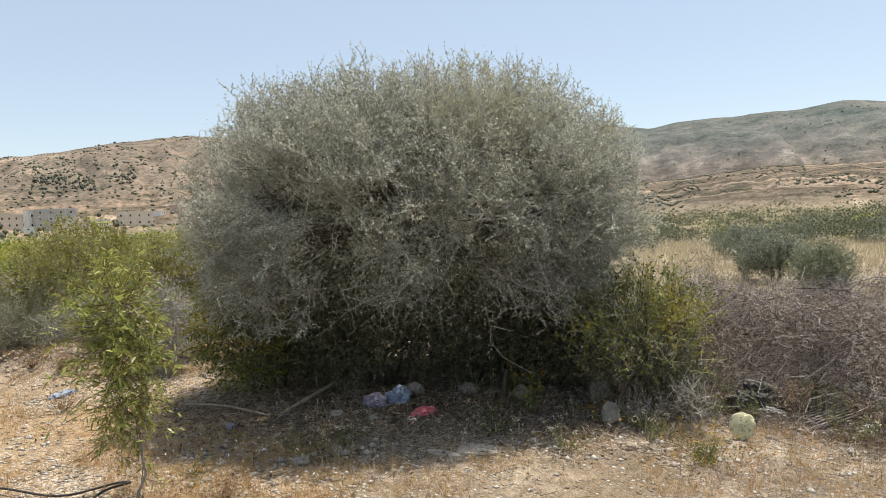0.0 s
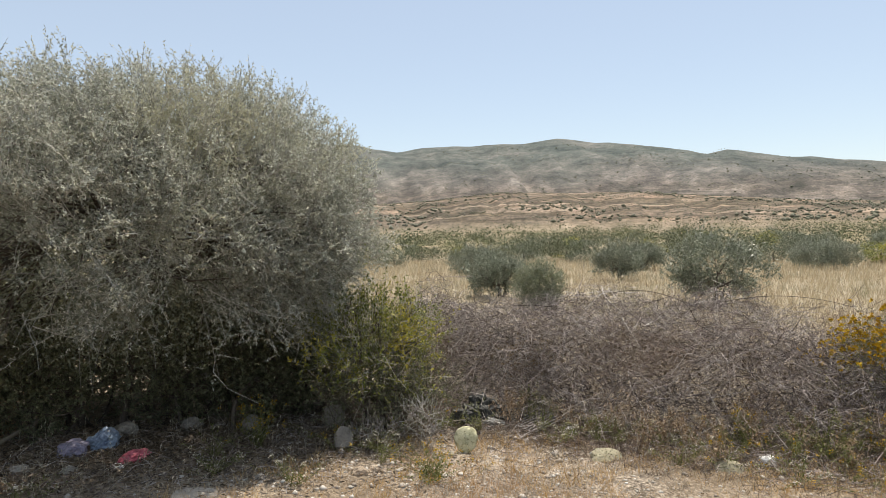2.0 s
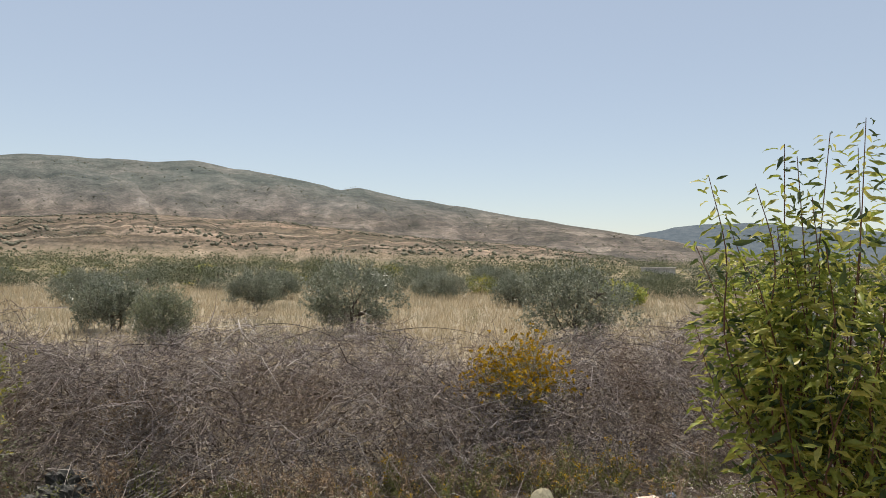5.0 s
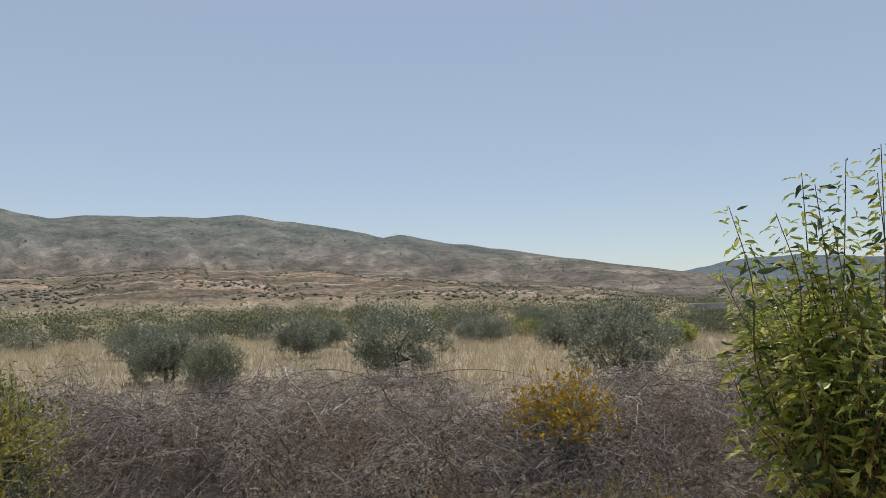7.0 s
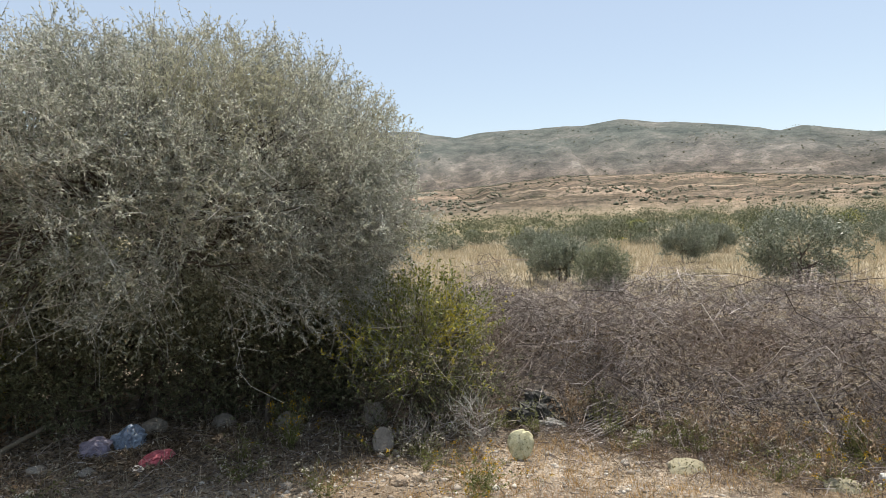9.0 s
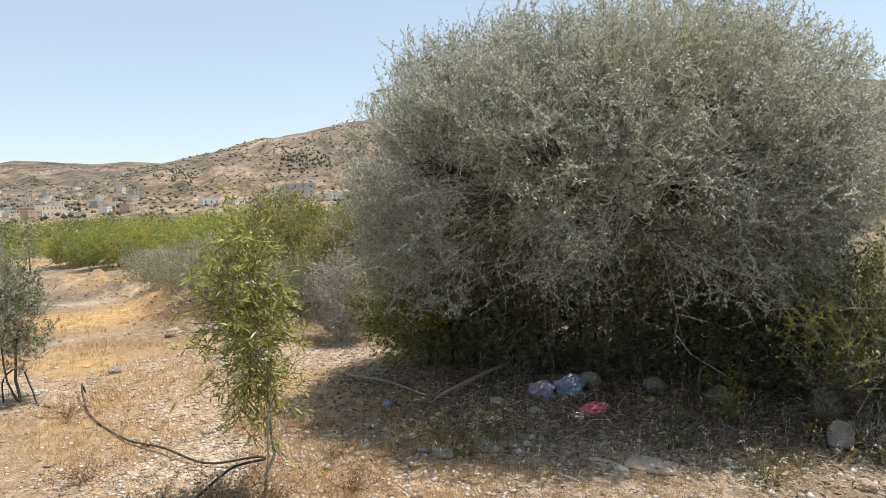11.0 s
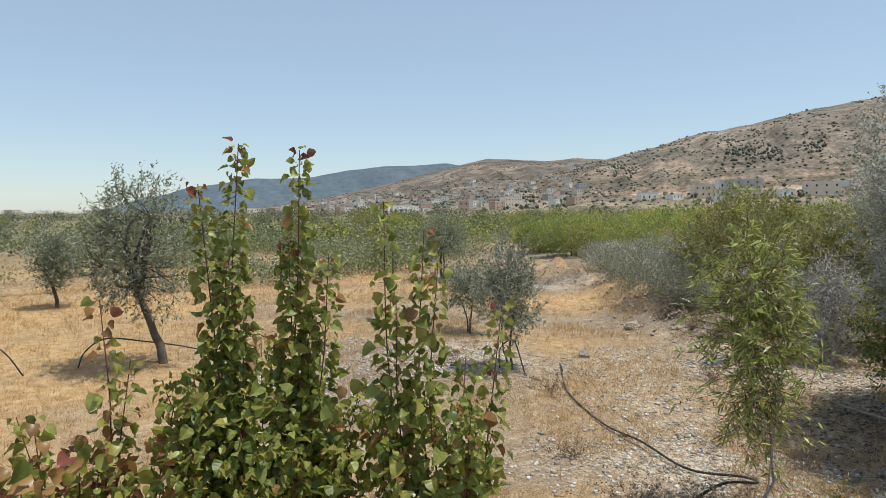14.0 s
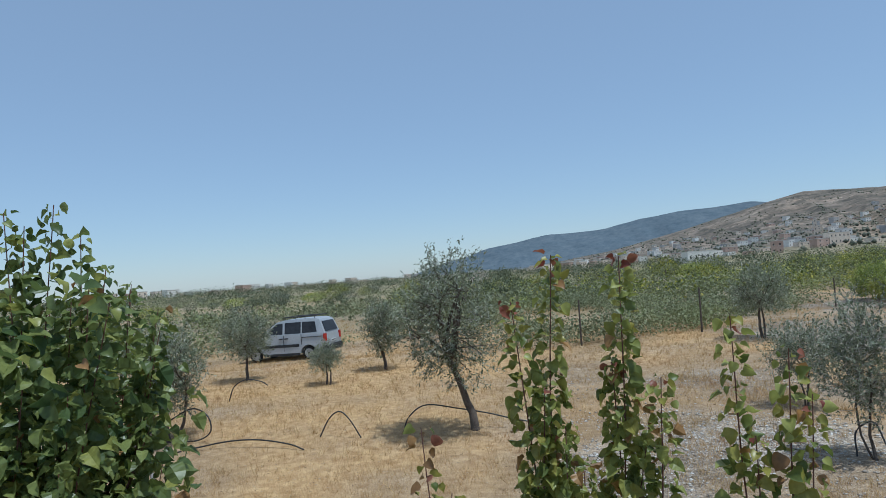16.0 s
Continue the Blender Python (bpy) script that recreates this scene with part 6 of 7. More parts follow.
def near_tree(name, label, base, shoots, meshes, chance, red_tip, seed, stem=0.02, gap=0.03, bulk=None, droop=1.05, clear=0.25, size=1.0, limit=300):
    """A bush of leafy shoots; each shoot is (tip x, y, z, foot dx, dy, foot z). Single leaves nearest the eye, the rest joined."""
    r = np.random.default_rng(seed)
    zg = rise(*base)
    root = empty(name, label, "tree", "", (base[0], base[1], zg))
    arrays("trunk", tube_line([(0, 0, -0.05), (0.02, 0.01, 0.35), (0, 0, 0.75)], stem, 8, 0.7), BARK, root, smooth=True)
    spots = []
    for tx, ty, tz, fx, fy, fz in shoots:
        tip = np.array([tx - base[0], ty - base[1], tz - zg])
        foot = np.array([fx, fy, fz])
        low = foot * 0.68 + tip * 0.32 + np.array([*(r.normal(size=2) * 0.05), 0.03])
        mid = foot * 0.32 + tip * 0.68 + np.array([*(r.normal(size=2) * 0.03), 0.02])
        ln = smooth_line([foot, low, mid, tip], 14)
        arrays("shoot", tubes(ln[None], np.linspace(0.0055, 0.0018, 14), 5), BARK_RED, root, smooth=True)
        total = np.linalg.norm(np.diff(ln, axis=0), axis=1).sum()
        n = int(total / gap)
        th = r.uniform(0, 6.28)
        for k in range(n):
            u = clear + (1 - clear) * (k + 0.5) / n
            if r.uniform() < 0.12:
                continue
            i = min(int(u * 13), 12)
            p = ln[i] + (ln[i + 1] - ln[i]) * (u * 13 - i)
            th += 2.4 + r.normal(0, 0.3)
            side = np.array([math.cos(th), math.sin(th), 0.25])
            stalk = 0.07 * (1.15 - 0.75 * u) * r.uniform(0.4, 1.2)
            s = size * r.uniform(0.6, 1.3) * (1.0 if u < 0.75 else 2.05 - 1.4 * u)
            spots.append((p + side * stalk, side, s, u + (1 if u > 0.965 and tz > 2.0 and r.uniform() < 0.35 else 0)))
    if bulk:
        n, (bx, by, bz), (sx, sy, sz) = bulk
        p, out = crown_points(n, sx, sy, -sz, sz, r, 0.45, 0.5, seed)
        for q, o in zip(p + np.array([bx - base[0], by - base[1], bz - zg]), out):
            if q[2] > 0.3:
                spots.append((q, unit(o + r.normal(size=3) * 0.4), size * r.uniform(0.6, 1.35), 0.4))
    eye = np.array([0.0 - base[0], 0.7 - base[1], 2.5 - zg])
    spots.sort(key=lambda sp: -0.6 * float(sp[0][2]) + 0.4 * float(np.linalg.norm(sp[0] - eye)))
    vs, fs, ms, nv = [], [], [], 0
    for c, (p, side, s, u) in enumerate(spots):
        ch = np.array(chance, float)
        if red_tip and u > 1.9:
            ch = np.array([0.1, 0.1, 0.8, 0])[: len(meshes)]
        me = meshes[int(r.choice(len(meshes), p=ch / ch.sum()))]
        y = unit(side * np.array([1, 1, 0.3]) + np.array([0, 0, -droop * r.uniform(-0.4, 1.4)]) + r.normal(size=3) * 0.3)
        xv = unit(np.cross(y, np.array([0, 0, 1.0]) + r.normal(size=3) * 0.9))
        zv = np.cross(xv, y)
        rot = np.stack([xv, y, zv], 1)
        if c < limit:
            ob = new("leaf", me)
            ob.parent = root
            ob.matrix_basis = Matrix.LocRotScale(Vector(p), Matrix(rot.tolist()).to_quaternion(), (s, s, s))
        else:
            co = np.array([v.co[:] for v in me.vertices]) @ rot.T * s + p
            vs.append(co)
            fs += [[nv + i for i in q.vertices] for q in me.polygons]
            ms += [meshes.index(me)] * len(me.polygons)
            nv += len(co)
    if vs:
        me = bpy.data.meshes.new("crown")
        me.from_pydata(np.concatenate(vs).tolist(), [], fs)
        for k in meshes:
            me.materials.append(k.materials[0])
        me.polygons.foreach_set("material_index", np.array(ms, np.int32))
        ob = new("crown", me)
        ob.parent = root
        tagged(ob, kind="stuff")
    return root


def fan(base, r, n, spread, z0, z1, foot=0.45):
    """Extra shoots round a base, of uneven height."""
    out = []
    for i in range(n):
        a = r.uniform(0, 6.28)
        d = spread * math.sqrt(r.uniform(0.05, 1))
        out.append((base[0] + d * math.cos(a), base[1] + d * math.sin(a), r.uniform(z0, z1), 0.12 * math.cos(a) * d, 0.12 * math.sin(a) * d, foot))
    return out


rr = np.random.default_rng(33)
A1, A2, A0 = (-2.48, 1.70), (-2.06, 2.18), (-2.55, 1.05)
near_tree("apricot_sapling", "many-stemmed apricot sapling with glossy green leaves and red tips", A1,
          [(-2.45, 1.63, 2.72, -0.02, -0.05, 0.5), (-2.49, 1.49, 2.57, 0, -0.06, 0.5), (-2.46, 1.58, 2.3, 0, -0.06, 0.5), (-2.43, 1.63, 2.15, 0, -0.03, 0.5), (-2.38, 1.84, 2.70, 0, 0.05, 0.5), (-2.33, 1.93, 2.3, 0.02, 0.05, 0.5), (-2.41, 1.80, 2.35, 0, 0.04, 0.5), (-2.36, 1.88, 2.1, 0, 0.04, 0.5)] + fan(A1, rr, 24, 0.38, 1.4, 1.98),
          HEARTS, (0.70, 0.26, 0.0, 0.04), True, 201, 0.03, 0.0072, (800, (-2.46, 1.72, 1.45), (0.44, 0.46, 0.45)), size=0.86)
near_tree("apricot_sapling", "apricot sapling of thin upright shoots with wilting leaves and red tips", A2,
          [(-2.11, 2.05, 2.50, -0.05, 0, 0.5), (-2.04, 2.18, 2.40, 0.03, 0, 0.5), (-2.01, 2.22, 2.27, 0, 0.03, 0.5), (-2.0, 2.52, 2.10, 0.05, 0.08, 0.5), (-2.08, 2.08, 2.15, 0, -0.05, 0.5)] + fan(A2, rr, 16, 0.28, 1.35, 1.95),
          HEARTS, (0.55, 0.36, 0.0, 0.09), True, 202, 0.028, 0.0125, (480, (-2.1, 2.13, 1.4), (0.34, 0.34, 0.45)), size=0.88)
near_tree("apricot_sapling", "low apricot sapling with browning leaves on thin shoots", A0,
          [(-2.6, 1.17, 2.16, 0, 0, 0.4), (-2.52, 1.25, 1.95, 0, 0.05, 0.4), (-2.5, 0.95, 1.8, 0, -0.05, 0.4), (-2.45, 0.75, 1.75, 0.02, -0.1, 0.4)] + fan(A0, rr, 12, 0.38, 1.3, 1.8, 0.35),
          HEARTS, (0.38, 0.27, 0.03, 0.32), False, 203, 0.025, 0.019, (420, (-2.52, 1.1, 1.32), (0.38, 0.42, 0.42)))
B1 = (-3.05, -0.3)
near_tree("apricot_sapling", "full dark green apricot sapling with reddish shoot tips", B1,
          [(-2.98, -0.28, 3.02, 0, 0.05, 0.6), (-3.0, -0.22, 2.97, 0, 0, 0.6), (-3.04, -0.13, 3.05, 0, 0.1, 0.6), (-3.07, -0.05, 2.93, 0, 0.1, 0.6), (-3.09, 0.03, 2.80, 0, 0.15, 0.6), (-3.15, 0.20, 2.62, 0, 0.15, 0.6), (-3.0, -0.4, 3.1, 0, -0.1, 0.6), (-3.0, -0.5, 3.05, 0, -0.1, 0.6)] + fan(B1, rr, 40, 0.56, 1.9, 2.85, 0.6),
          HEARTS_DARK, (0.74, 0.24, 0.0, 0.02), False, 204, 0.035, 0.0125, (1500, (-3.08, -0.28, 1.85), (0.62, 0.66, 0.9)))
C1 = (4.78, 1.85)
near_tree("almond_tree", "leafy young tree with long pale-backed yellow-green leaves", C1,
          [(4.43, 2.33, 2.87, -0.2, 0.25, 1.6), (4.48, 2.13, 2.82, -0.2, 0.2, 1.6), (4.5, 2.01, 3.0, -0.15, 0.1, 1.4), (4.51, 1.96, 2.94, -0.15, 0.1, 1.4), (4.53, 1.83, 3.04, -0.1, 0, 1.2), (4.6, 1.7, 3.1, -0.1, -0.05, 1.2), (4.7, 1.6, 3.05, 0, -0.1, 1.2), (4.8, 1.75, 3.0, 0, -0.1, 1.2), (4.52, 1.9, 2.75, -0.1, 0.05, 1.2), (4.55, 2.05, 2.62, -0.1, 0.1, 1.2)] + fan(C1, rr, 64, 0.66, 1.65, 2.75, 1.05),
          LONGS, (0.52, 0.26, 0.22), False, 205, 0.03, 0.019, (1700, (4.8, 1.88, 1.98), (0.48, 0.55, 0.5)), 0.45, 0.3, 1.08)


# ---- hoses, posts, poles ----
def hose(label, pts, radius=0.011, n=40, name="irrigation_hose"):
    root = arrays(name, tube_line(smooth_line([(x, y, rise(x, y) + z) for x, y, z in pts], n), radius, 8), HOSE, smooth=True)
    return tagged(root, label, "hose")


hose("black irrigation hose snaking over stony ground to the sapling", [(-7.0, 7.85, 0.02), (-6.95, 7.75, 0.16), (-6.4, 7.3, 0.03), (-5.8, 6.9, 0.02), (-4.95, 6.48, 0.03), (-4.3, 6.28, 0.06), (-3.6, 6.05, 0.03), (-3.1, 6.12, 0.10), (-2.85, 5.9, 0.20), (-2.95, 5.6, 0.22), (-3.05, 5.3, 0.12), (-3.1, 4.9, 0.02)], 0.0115, 60)
hose("black hose arch beside a young olive", [(-7.75, 7.25, 0.0), (-7.85, 7.35, 0.28), (-7.72, 7.5, 0.42), (-7.5, 7.45, 0.2), (-7.2, 7.3, 0.02), (-6.95, 7.25, 0.01)], 0.011, 30)
hose("black hose arch in dry grass", [(-12.15, 0.5, 0.0), (-12.1, 0.68, 0.32), (-12.0, 0.86, 0.44), (-11.9, 1.02, 0.32), (-11.85, 1.2, 0.0)], 0.012, 30)
hose("long black hose bowed up beside the leaning olive", [(-11.95, 1.95, 0.0), (-11.9, 2.05, 0.25), (-11.8, 2.35, 0.44), (-11.6, 2.9, 0.36), (-11.5, 3.4, 0.26), (-11.4, 3.9, 0.12), (-11.3, 4.5, 0.02)], 0.012, 30)
hose("black hose arch beyond the dry grass", [(-16.9, -1.75, 0.0), (-16.8, -1.6, 0.35), (-16.7, -1.3, 0.5), (-16.6, -0.95, 0.45), (-16.6, -0.8, 0.36)], 0.013, 24)
hose("black hose looped round an olive's foot", [(-13.5, -2.9, 0.02), (-13.2, -2.2, 0.45), (-13.1, -1.8, 0.62), (-12.9, -1.5, 0.5), (-12.85, -1.45, 0.22), (-13.0, -1.7, 0.06), (-13.3, -2.1, 0.02)], 0.013, 36)
hose("black hose lying over dry grass", [(-12.3, -2.0, 0.03), (-12.2, -1.5, 0.06), (-12.1, -1.0, 0.12), (-11.9, -0.5, 0.13), (-11.7, 0.0, 0.08), (-11.45, 0.25, 0.02)], 0.013, 30)
for x, y, h in ((-21.0, 13.1, 1.5), (-21.7, 9.05, 1.55), (-27.8, 24.0, 1.3)):
    tagged(arrays("fence_post", tube_line([(x, y, rise(x, y) - 0.1), (x + 0.02, y, rise(x, y) + h * 0.5), (x + 0.01, y + 0.01, rise(x, y) + h)], 0.035, 7, 0.8), BARK), "thin dark fence post in dry grass", "post", "fence posts of the plot")
tagged(arrays("leaning_stake", tube_line([(-9.9, -1.62, -0.05), (-9.92, -1.7, 0.3), (-9.98, -1.82, 0.62)], 0.03, 7, 0.85), BARK_GREY), "short weathered stake leaning in dry grass", "stake")
for pts, rad, lab in (([(-3.75, 9.3, 0.06), (-3.0, 8.95, 0.10), (-2.3, 8.58, 0.05)], 0.018, "pale dry cane lying in the tree's shade"), ([(-2.2, 8.55, 0.04), (-1.8, 9.3, 0.16), (-1.2, 10.4, 0.32)], 0.028, "weathered pole lying under the wild olive")):
    tagged(arrays("dry_pole", tube_line(smooth_line(pts, 10), rad, 7, 0.75), STICK, smooth=True), lab, "pole")
tagged(arrays("dead_limb", join([tube_line(smooth_line([(0.85, 9.3, 0.0), (0.9, 9.35, 0.38), (1.15, 9.4, 0.58), (1.5, 9.42, 0.5), (1.7, 9.4, 0.36)], 14), 0.03, 7, 0.6)]), BARK, smooth=True), "bent bare limb rising under the wild olive", "limb")


# ---- litter and rubbish ----
def crumple(name, label, category, at, size, mat, seed, squash=0.6, rough=0.35, flat=0.0):
    """A crumpled lump: a wrinkled ball resting on the ground."""
    r = np.random.default_rng(seed)
    bm = bmesh.new()
    bmesh.ops.create_icosphere(bm, subdivisions=4, radius=1.0)
    for v in bm.verts:
        d = v.co.normalized()
        k = 1 + rough * noise.noise(d * 1.7 + Vector((seed, 0, 0))) + rough * 0.7 * abs(noise.noise(d * 4.1 + Vector((0, seed, 0)))) + rough * 0.3 * noise.noise(d * 9.0)
        v.co = Vector((d.x * size[0], d.y * size[1], max(d.z, -0.35) * size[2])) * k
    low = min(v.co.z for v in bm.verts)
    bmesh.ops.translate(bm, verts=bm.verts, vec=(0, 0, -low - 0.01))
    ob = part(name, bm, mat, None, "", False)
    ob.matrix_world = pose(at[0], at[1], rise(*at), 0, 0, r.uniform(0, 360))
    return tagged(ob, label, category)


crumple("plastic_bag", "crumpled blue plastic bag with a dark opening in the shade", "bag", (-0.64, 9.08), (0.18, 0.14, 0.15), BLUE_BAG, 3)
crumple("plastic_bag", "limp lilac plastic bag lying in the shade", "bag", (-0.95, 8.95), (0.2, 0.15, 0.10), LILAC_BAG, 5)
crumple("plastic_bag", "crumpled pink plastic bag lying in the shade", "bag", (-0.26, 8.42), (0.16, 0.12, 0.08), PINK_BAG, 7)
crumple("plastic_scrap", "small white plastic scrap beside the pink bag", "scrap", (-0.42, 8.22), (0.11, 0.05, 0.03), WHITE_BAG, 8)
crumple("plastic_scrap", "small white plastic scrap by the brush", "scrap", (4.82, 7.36), (0.11, 0.07, 0.06), WHITE_BAG, 9)
crumple("plastic_scrap", "small pale plastic scrap by the brush", "scrap", (5.95, 5.4), (0.08, 0.06, 0.07), WHITE_BAG, 10)
crumple("plastic_scrap", "small white scrap in dry litter", "scrap", (5.1, 7.4), (0.05, 0.04, 0.04), WHITE_BAG, 11)
crumple("foam_lump", "torn pale pinkish foam lump on the ground", "foam", (7.3, 3.62), (0.27, 0.18, 0.13), FOAM, 12, rough=0.5)
# paler copy of the foil: the sun on this sheet is in its colour
crumple("foil_sheet", "silver foil sheet lying by the brush, toned as sunlit", "sheet", (4.02, 8.0), (0.17, 0.10, 0.05), FOIL_SUNLIT, 13, rough=0.7)
for x, y, w, h, k in ((3.72, 8.3, 0.15, 0.12, 14), (3.95, 8.32, 0.2, 0.13, 17), (4.25, 8.22, 0.2, 0.11, 18), (4.42, 8.05, 0.13, 0.08, 19), (4.12, 8.5, 0.2, 0.15, 21)):
    crumple("foil_sheet", "crumpled dark dirty foil caught in the brush", "sheet", (x, y), (w, w * 0.7, h), FOIL, k, rough=0.75)
crumple("blue_rag", "flattened light blue rag on straw", "rag", (-6.05, 10.3), (0.22, 0.10, 0.05), BLUE_BAG, 15, rough=0.5)
crumple("plastic_scrap", "small blue plastic scrap by the foam", "scrap", (8.1, 3.75), (0.07, 0.05, 0.06), BLUE_BAG, 16)
crumple("plastic_scrap", "dull plastic scrap in the tree's shade", "scrap", (-2.75, 8.35), (0.06, 0.05, 0.06), LILAC_BAG, 18)


def cactus_pad(label, at, h, w, lean, turn, mat=None, spots=True, seed=1):
    """A dried flat cactus joint propped on its edge."""
    r = np.random.default_rng(seed)
    root = empty("cactus_pad", label, "cactus pad", "", (at[0], at[1], rise(*at) - (0.015 if lean > -50 else 0.05)), turn)
    n, k = 26, 5
    vs = []
    for side in (-1, 1):
        for i in range(k):
            s = math.cos(i / (k - 1) * math.pi / 2) if i < k - 1 else 0.0
            for j in range(n):
                a = 2 * math.pi * j / n
                rad = 1 + 0.05 * math.sin(2 * a + 1) + 0.03 * math.sin(3 * a)
                taper = 0.80 + 0.20 * (math.sin(a) + 1) / 2
                thick = 0.028 * (1 - s**2.5)
                vs.append((w / 2 * s * rad * math.cos(a) * taper, side * (thick + 0.004 * r.normal()), h / 2 + h / 2 * s * rad * math.sin(a)))
    bm = bmesh.new()
    bv = [bm.verts.new(p) for p in vs]
    for side in range(2):
        for i in range(k - 1):
            for j in range(n):
                a, b = side * k * n + i * n + j, side * k * n + i * n + (j + 1) % n
                bm.faces.new((bv[a], bv[b], bv[b + n], bv[a + n]))
    bmesh.ops.remove_doubles(bm, verts=bm.verts, dist=0.006)
    bmesh.ops.recalc_face_normals(bm, faces=bm.faces)
    tilt = Matrix.Rotation(radians(lean), 4, "X")
    bmesh.ops.transform(bm, matrix=tilt, verts=bm.verts)
    body = part("pad_body", bm, mat or PAD, root, "", True)
    if spots:
        for i in range(26):
            a, s = r.uniform(0, 6.28), math.sqrt(r.uniform(0, 0.62))
            q = tilt @ Vector((w / 2 * s * math.cos(a) * 0.9, -0.028 * (1 - s**2.5) - 0.004, h / 2 + h / 2 * s * math.sin(a)))
            bm = bmesh.new()
            bmesh.ops.create_icosphere(bm, subdivisions=1, radius=float(r.uniform(0.004, 0.008)))
            bmesh.ops.translate(bm, verts=bm.verts, vec=q)
            part("areole", bm, PAD_SPOT, body)
    return root


cactus_pad("dried pale yellow cactus pad standing on its edge", (3.32, 7.25), 0.33, 0.29, -14, -24, None, True, 1)
cactus_pad("dried grey-green cactus pad leaning at the brush's edge", (6.5, 4.35), 0.40, 0.27, -32, -52, PAD_OLD, True, 2)
cactus_pad("withered olive cactus pad lying slanted", (4.55, 6.25), 0.30, 0.36, -62, -35, PAD_OLD, True, 3)
cactus_pad("pale withered cactus pad lying in litter", (5.4, 5.35), 0.24, 0.30, -58, -42, PAD_OLD, True, 4)


def slab(name, label, category, at, w, h, t, mat, rx, rz, seed):
    r = np.random.default_rng(seed)
    bm = bmesh.new()
    n = 9
    ring = []
    for i in range(n):
        a = 2 * math.pi * i / n + 0.3
        k = r.uniform(0.82, 1.08)
        sx = abs(math.cos(a)) ** 0.6 * (1 if math.cos(a) > 0 else -1)
        sy = abs(math.sin(a)) ** 0.6 * (1 if math.sin(a) > 0 else -1)
        ring.append((sx * w / 2 * k, sy * h / 2 * k))
    lo = [bm.verts.new((x, y, 0)) for x, y in ring]
    hi = [bm.verts.new((x * 0.95, y * 0.95, t * r.uniform(0.9, 1.1))) for x, y in ring]
    bm.faces.new(lo[::-1])
    bm.faces.new(hi)
    for i in range(n):
        bm.faces.new((lo[i], lo[(i + 1) % n], hi[(i + 1) % n], hi[i]))
    bmesh.ops.bevel(bm, geom=list(bm.edges), offset=min(t * 0.2, 0.012), segments=2, affect="EDGES")
    ob = part(name, bm, mat)
    ob.matrix_world = pose(at[0], at[1], rise(*at) + 0.5 * h * abs(math.sin(radians(rx))) - 0.01, rx, 0, rz)
    return tagged(ob, label, category)


slab("stone_slab", "grey stone slab propped upright in the shade", "slab", (2.12, 8.9), 0.30, 0.34, 0.06, ROCK, 68, -12, 1)
slab("stone_slab", "greenish grey flat stone standing by the thorn bush", "slab", (2.05, 8.0), 0.26, 0.30, 0.05, ROCK, 62, -10, 2)
slab("flat_board", "pale broken board lying on the ground", "board", (0.36, 6.98), 0.52, 0.30, 0.02, BOARD, 3, -14, 3)
slab("flat_board", "pale narrow broken board lying on the ground", "board", (-0.02, 6.98), 0.42, 0.14, 0.02, BOARD, 3, -32, 4)
for x, y, w, m, lab in ((1.0, 7.22, 0.10, ROCK, "small pale stone in dry grass"), (2.02, 7.12, 0.14, EARTHEN, "reddish angular stone on the ground"), (2.2, 7.2, 0.12, EARTHEN, "small reddish stone on the ground"), (-1.5, 6.86, 0.16, ROCK, "grey stone at the shade's edge"), (-1.75, 6.95, 0.12, ROCK, "grey stone at the shade's edge"), (-1.2, 7.2, 0.15, ROCK, "grey stone at the shade's edge"), (-9.05, 7.3, 0.34, EARTHEN, "dark reddish clod of earth"), (-8.6, 11.4, 0.24, EARTHEN, "lump of dry earth on the bank"), (-7.6, 8.95, 0.18, ROCK, "pale stone on stony ground"), (-0.9, 8.3, 0.14, ROCK, "grey stone beside the bags"), (-1.4, 8.5, 0.15, ROCK, "grey stone beside the bags"), (6.2, 5.0, 0.11, EARTHEN, "small reddish stone by the brush"), (-0.45, 9.6, 0.26, ROCK, "rounded stone under the wild olive"), (0.35, 9.55, 0.24, ROCK, "rounded stone under the wild olive"), (1.1, 9.3, 0.30, ROCK, "flat grey stone under the wild olive")):
    crumple("stone", lab, "stone", (x, y), (w * 0.6, w * 0.48, w * 0.4), m, int(x * 10 + y * 7) % 97 + 20, rough=0.3)
# a rusty grille in the brush's edge
gr = empty("metal_grille", "rusty metal grille leaning in the dry brush", "grille", "", (4.5, 7.82, rise(4.5, 7.82)), -82)
for i in range(11):
    arrays("bar", tube_line([(-0.33 + i * 0.066, -0.2, 0.05), (-0.33 + i * 0.066, 0.28, 0.16)], 0.010, 5), RUST, gr)
for y, z in ((-0.2, 0.05), (0.04, 0.105), (0.28, 0.16)):
    arrays("rail", tube_line([(-0.35, y, z), (0.35, y, z)], 0.008, 5), RUST, gr)


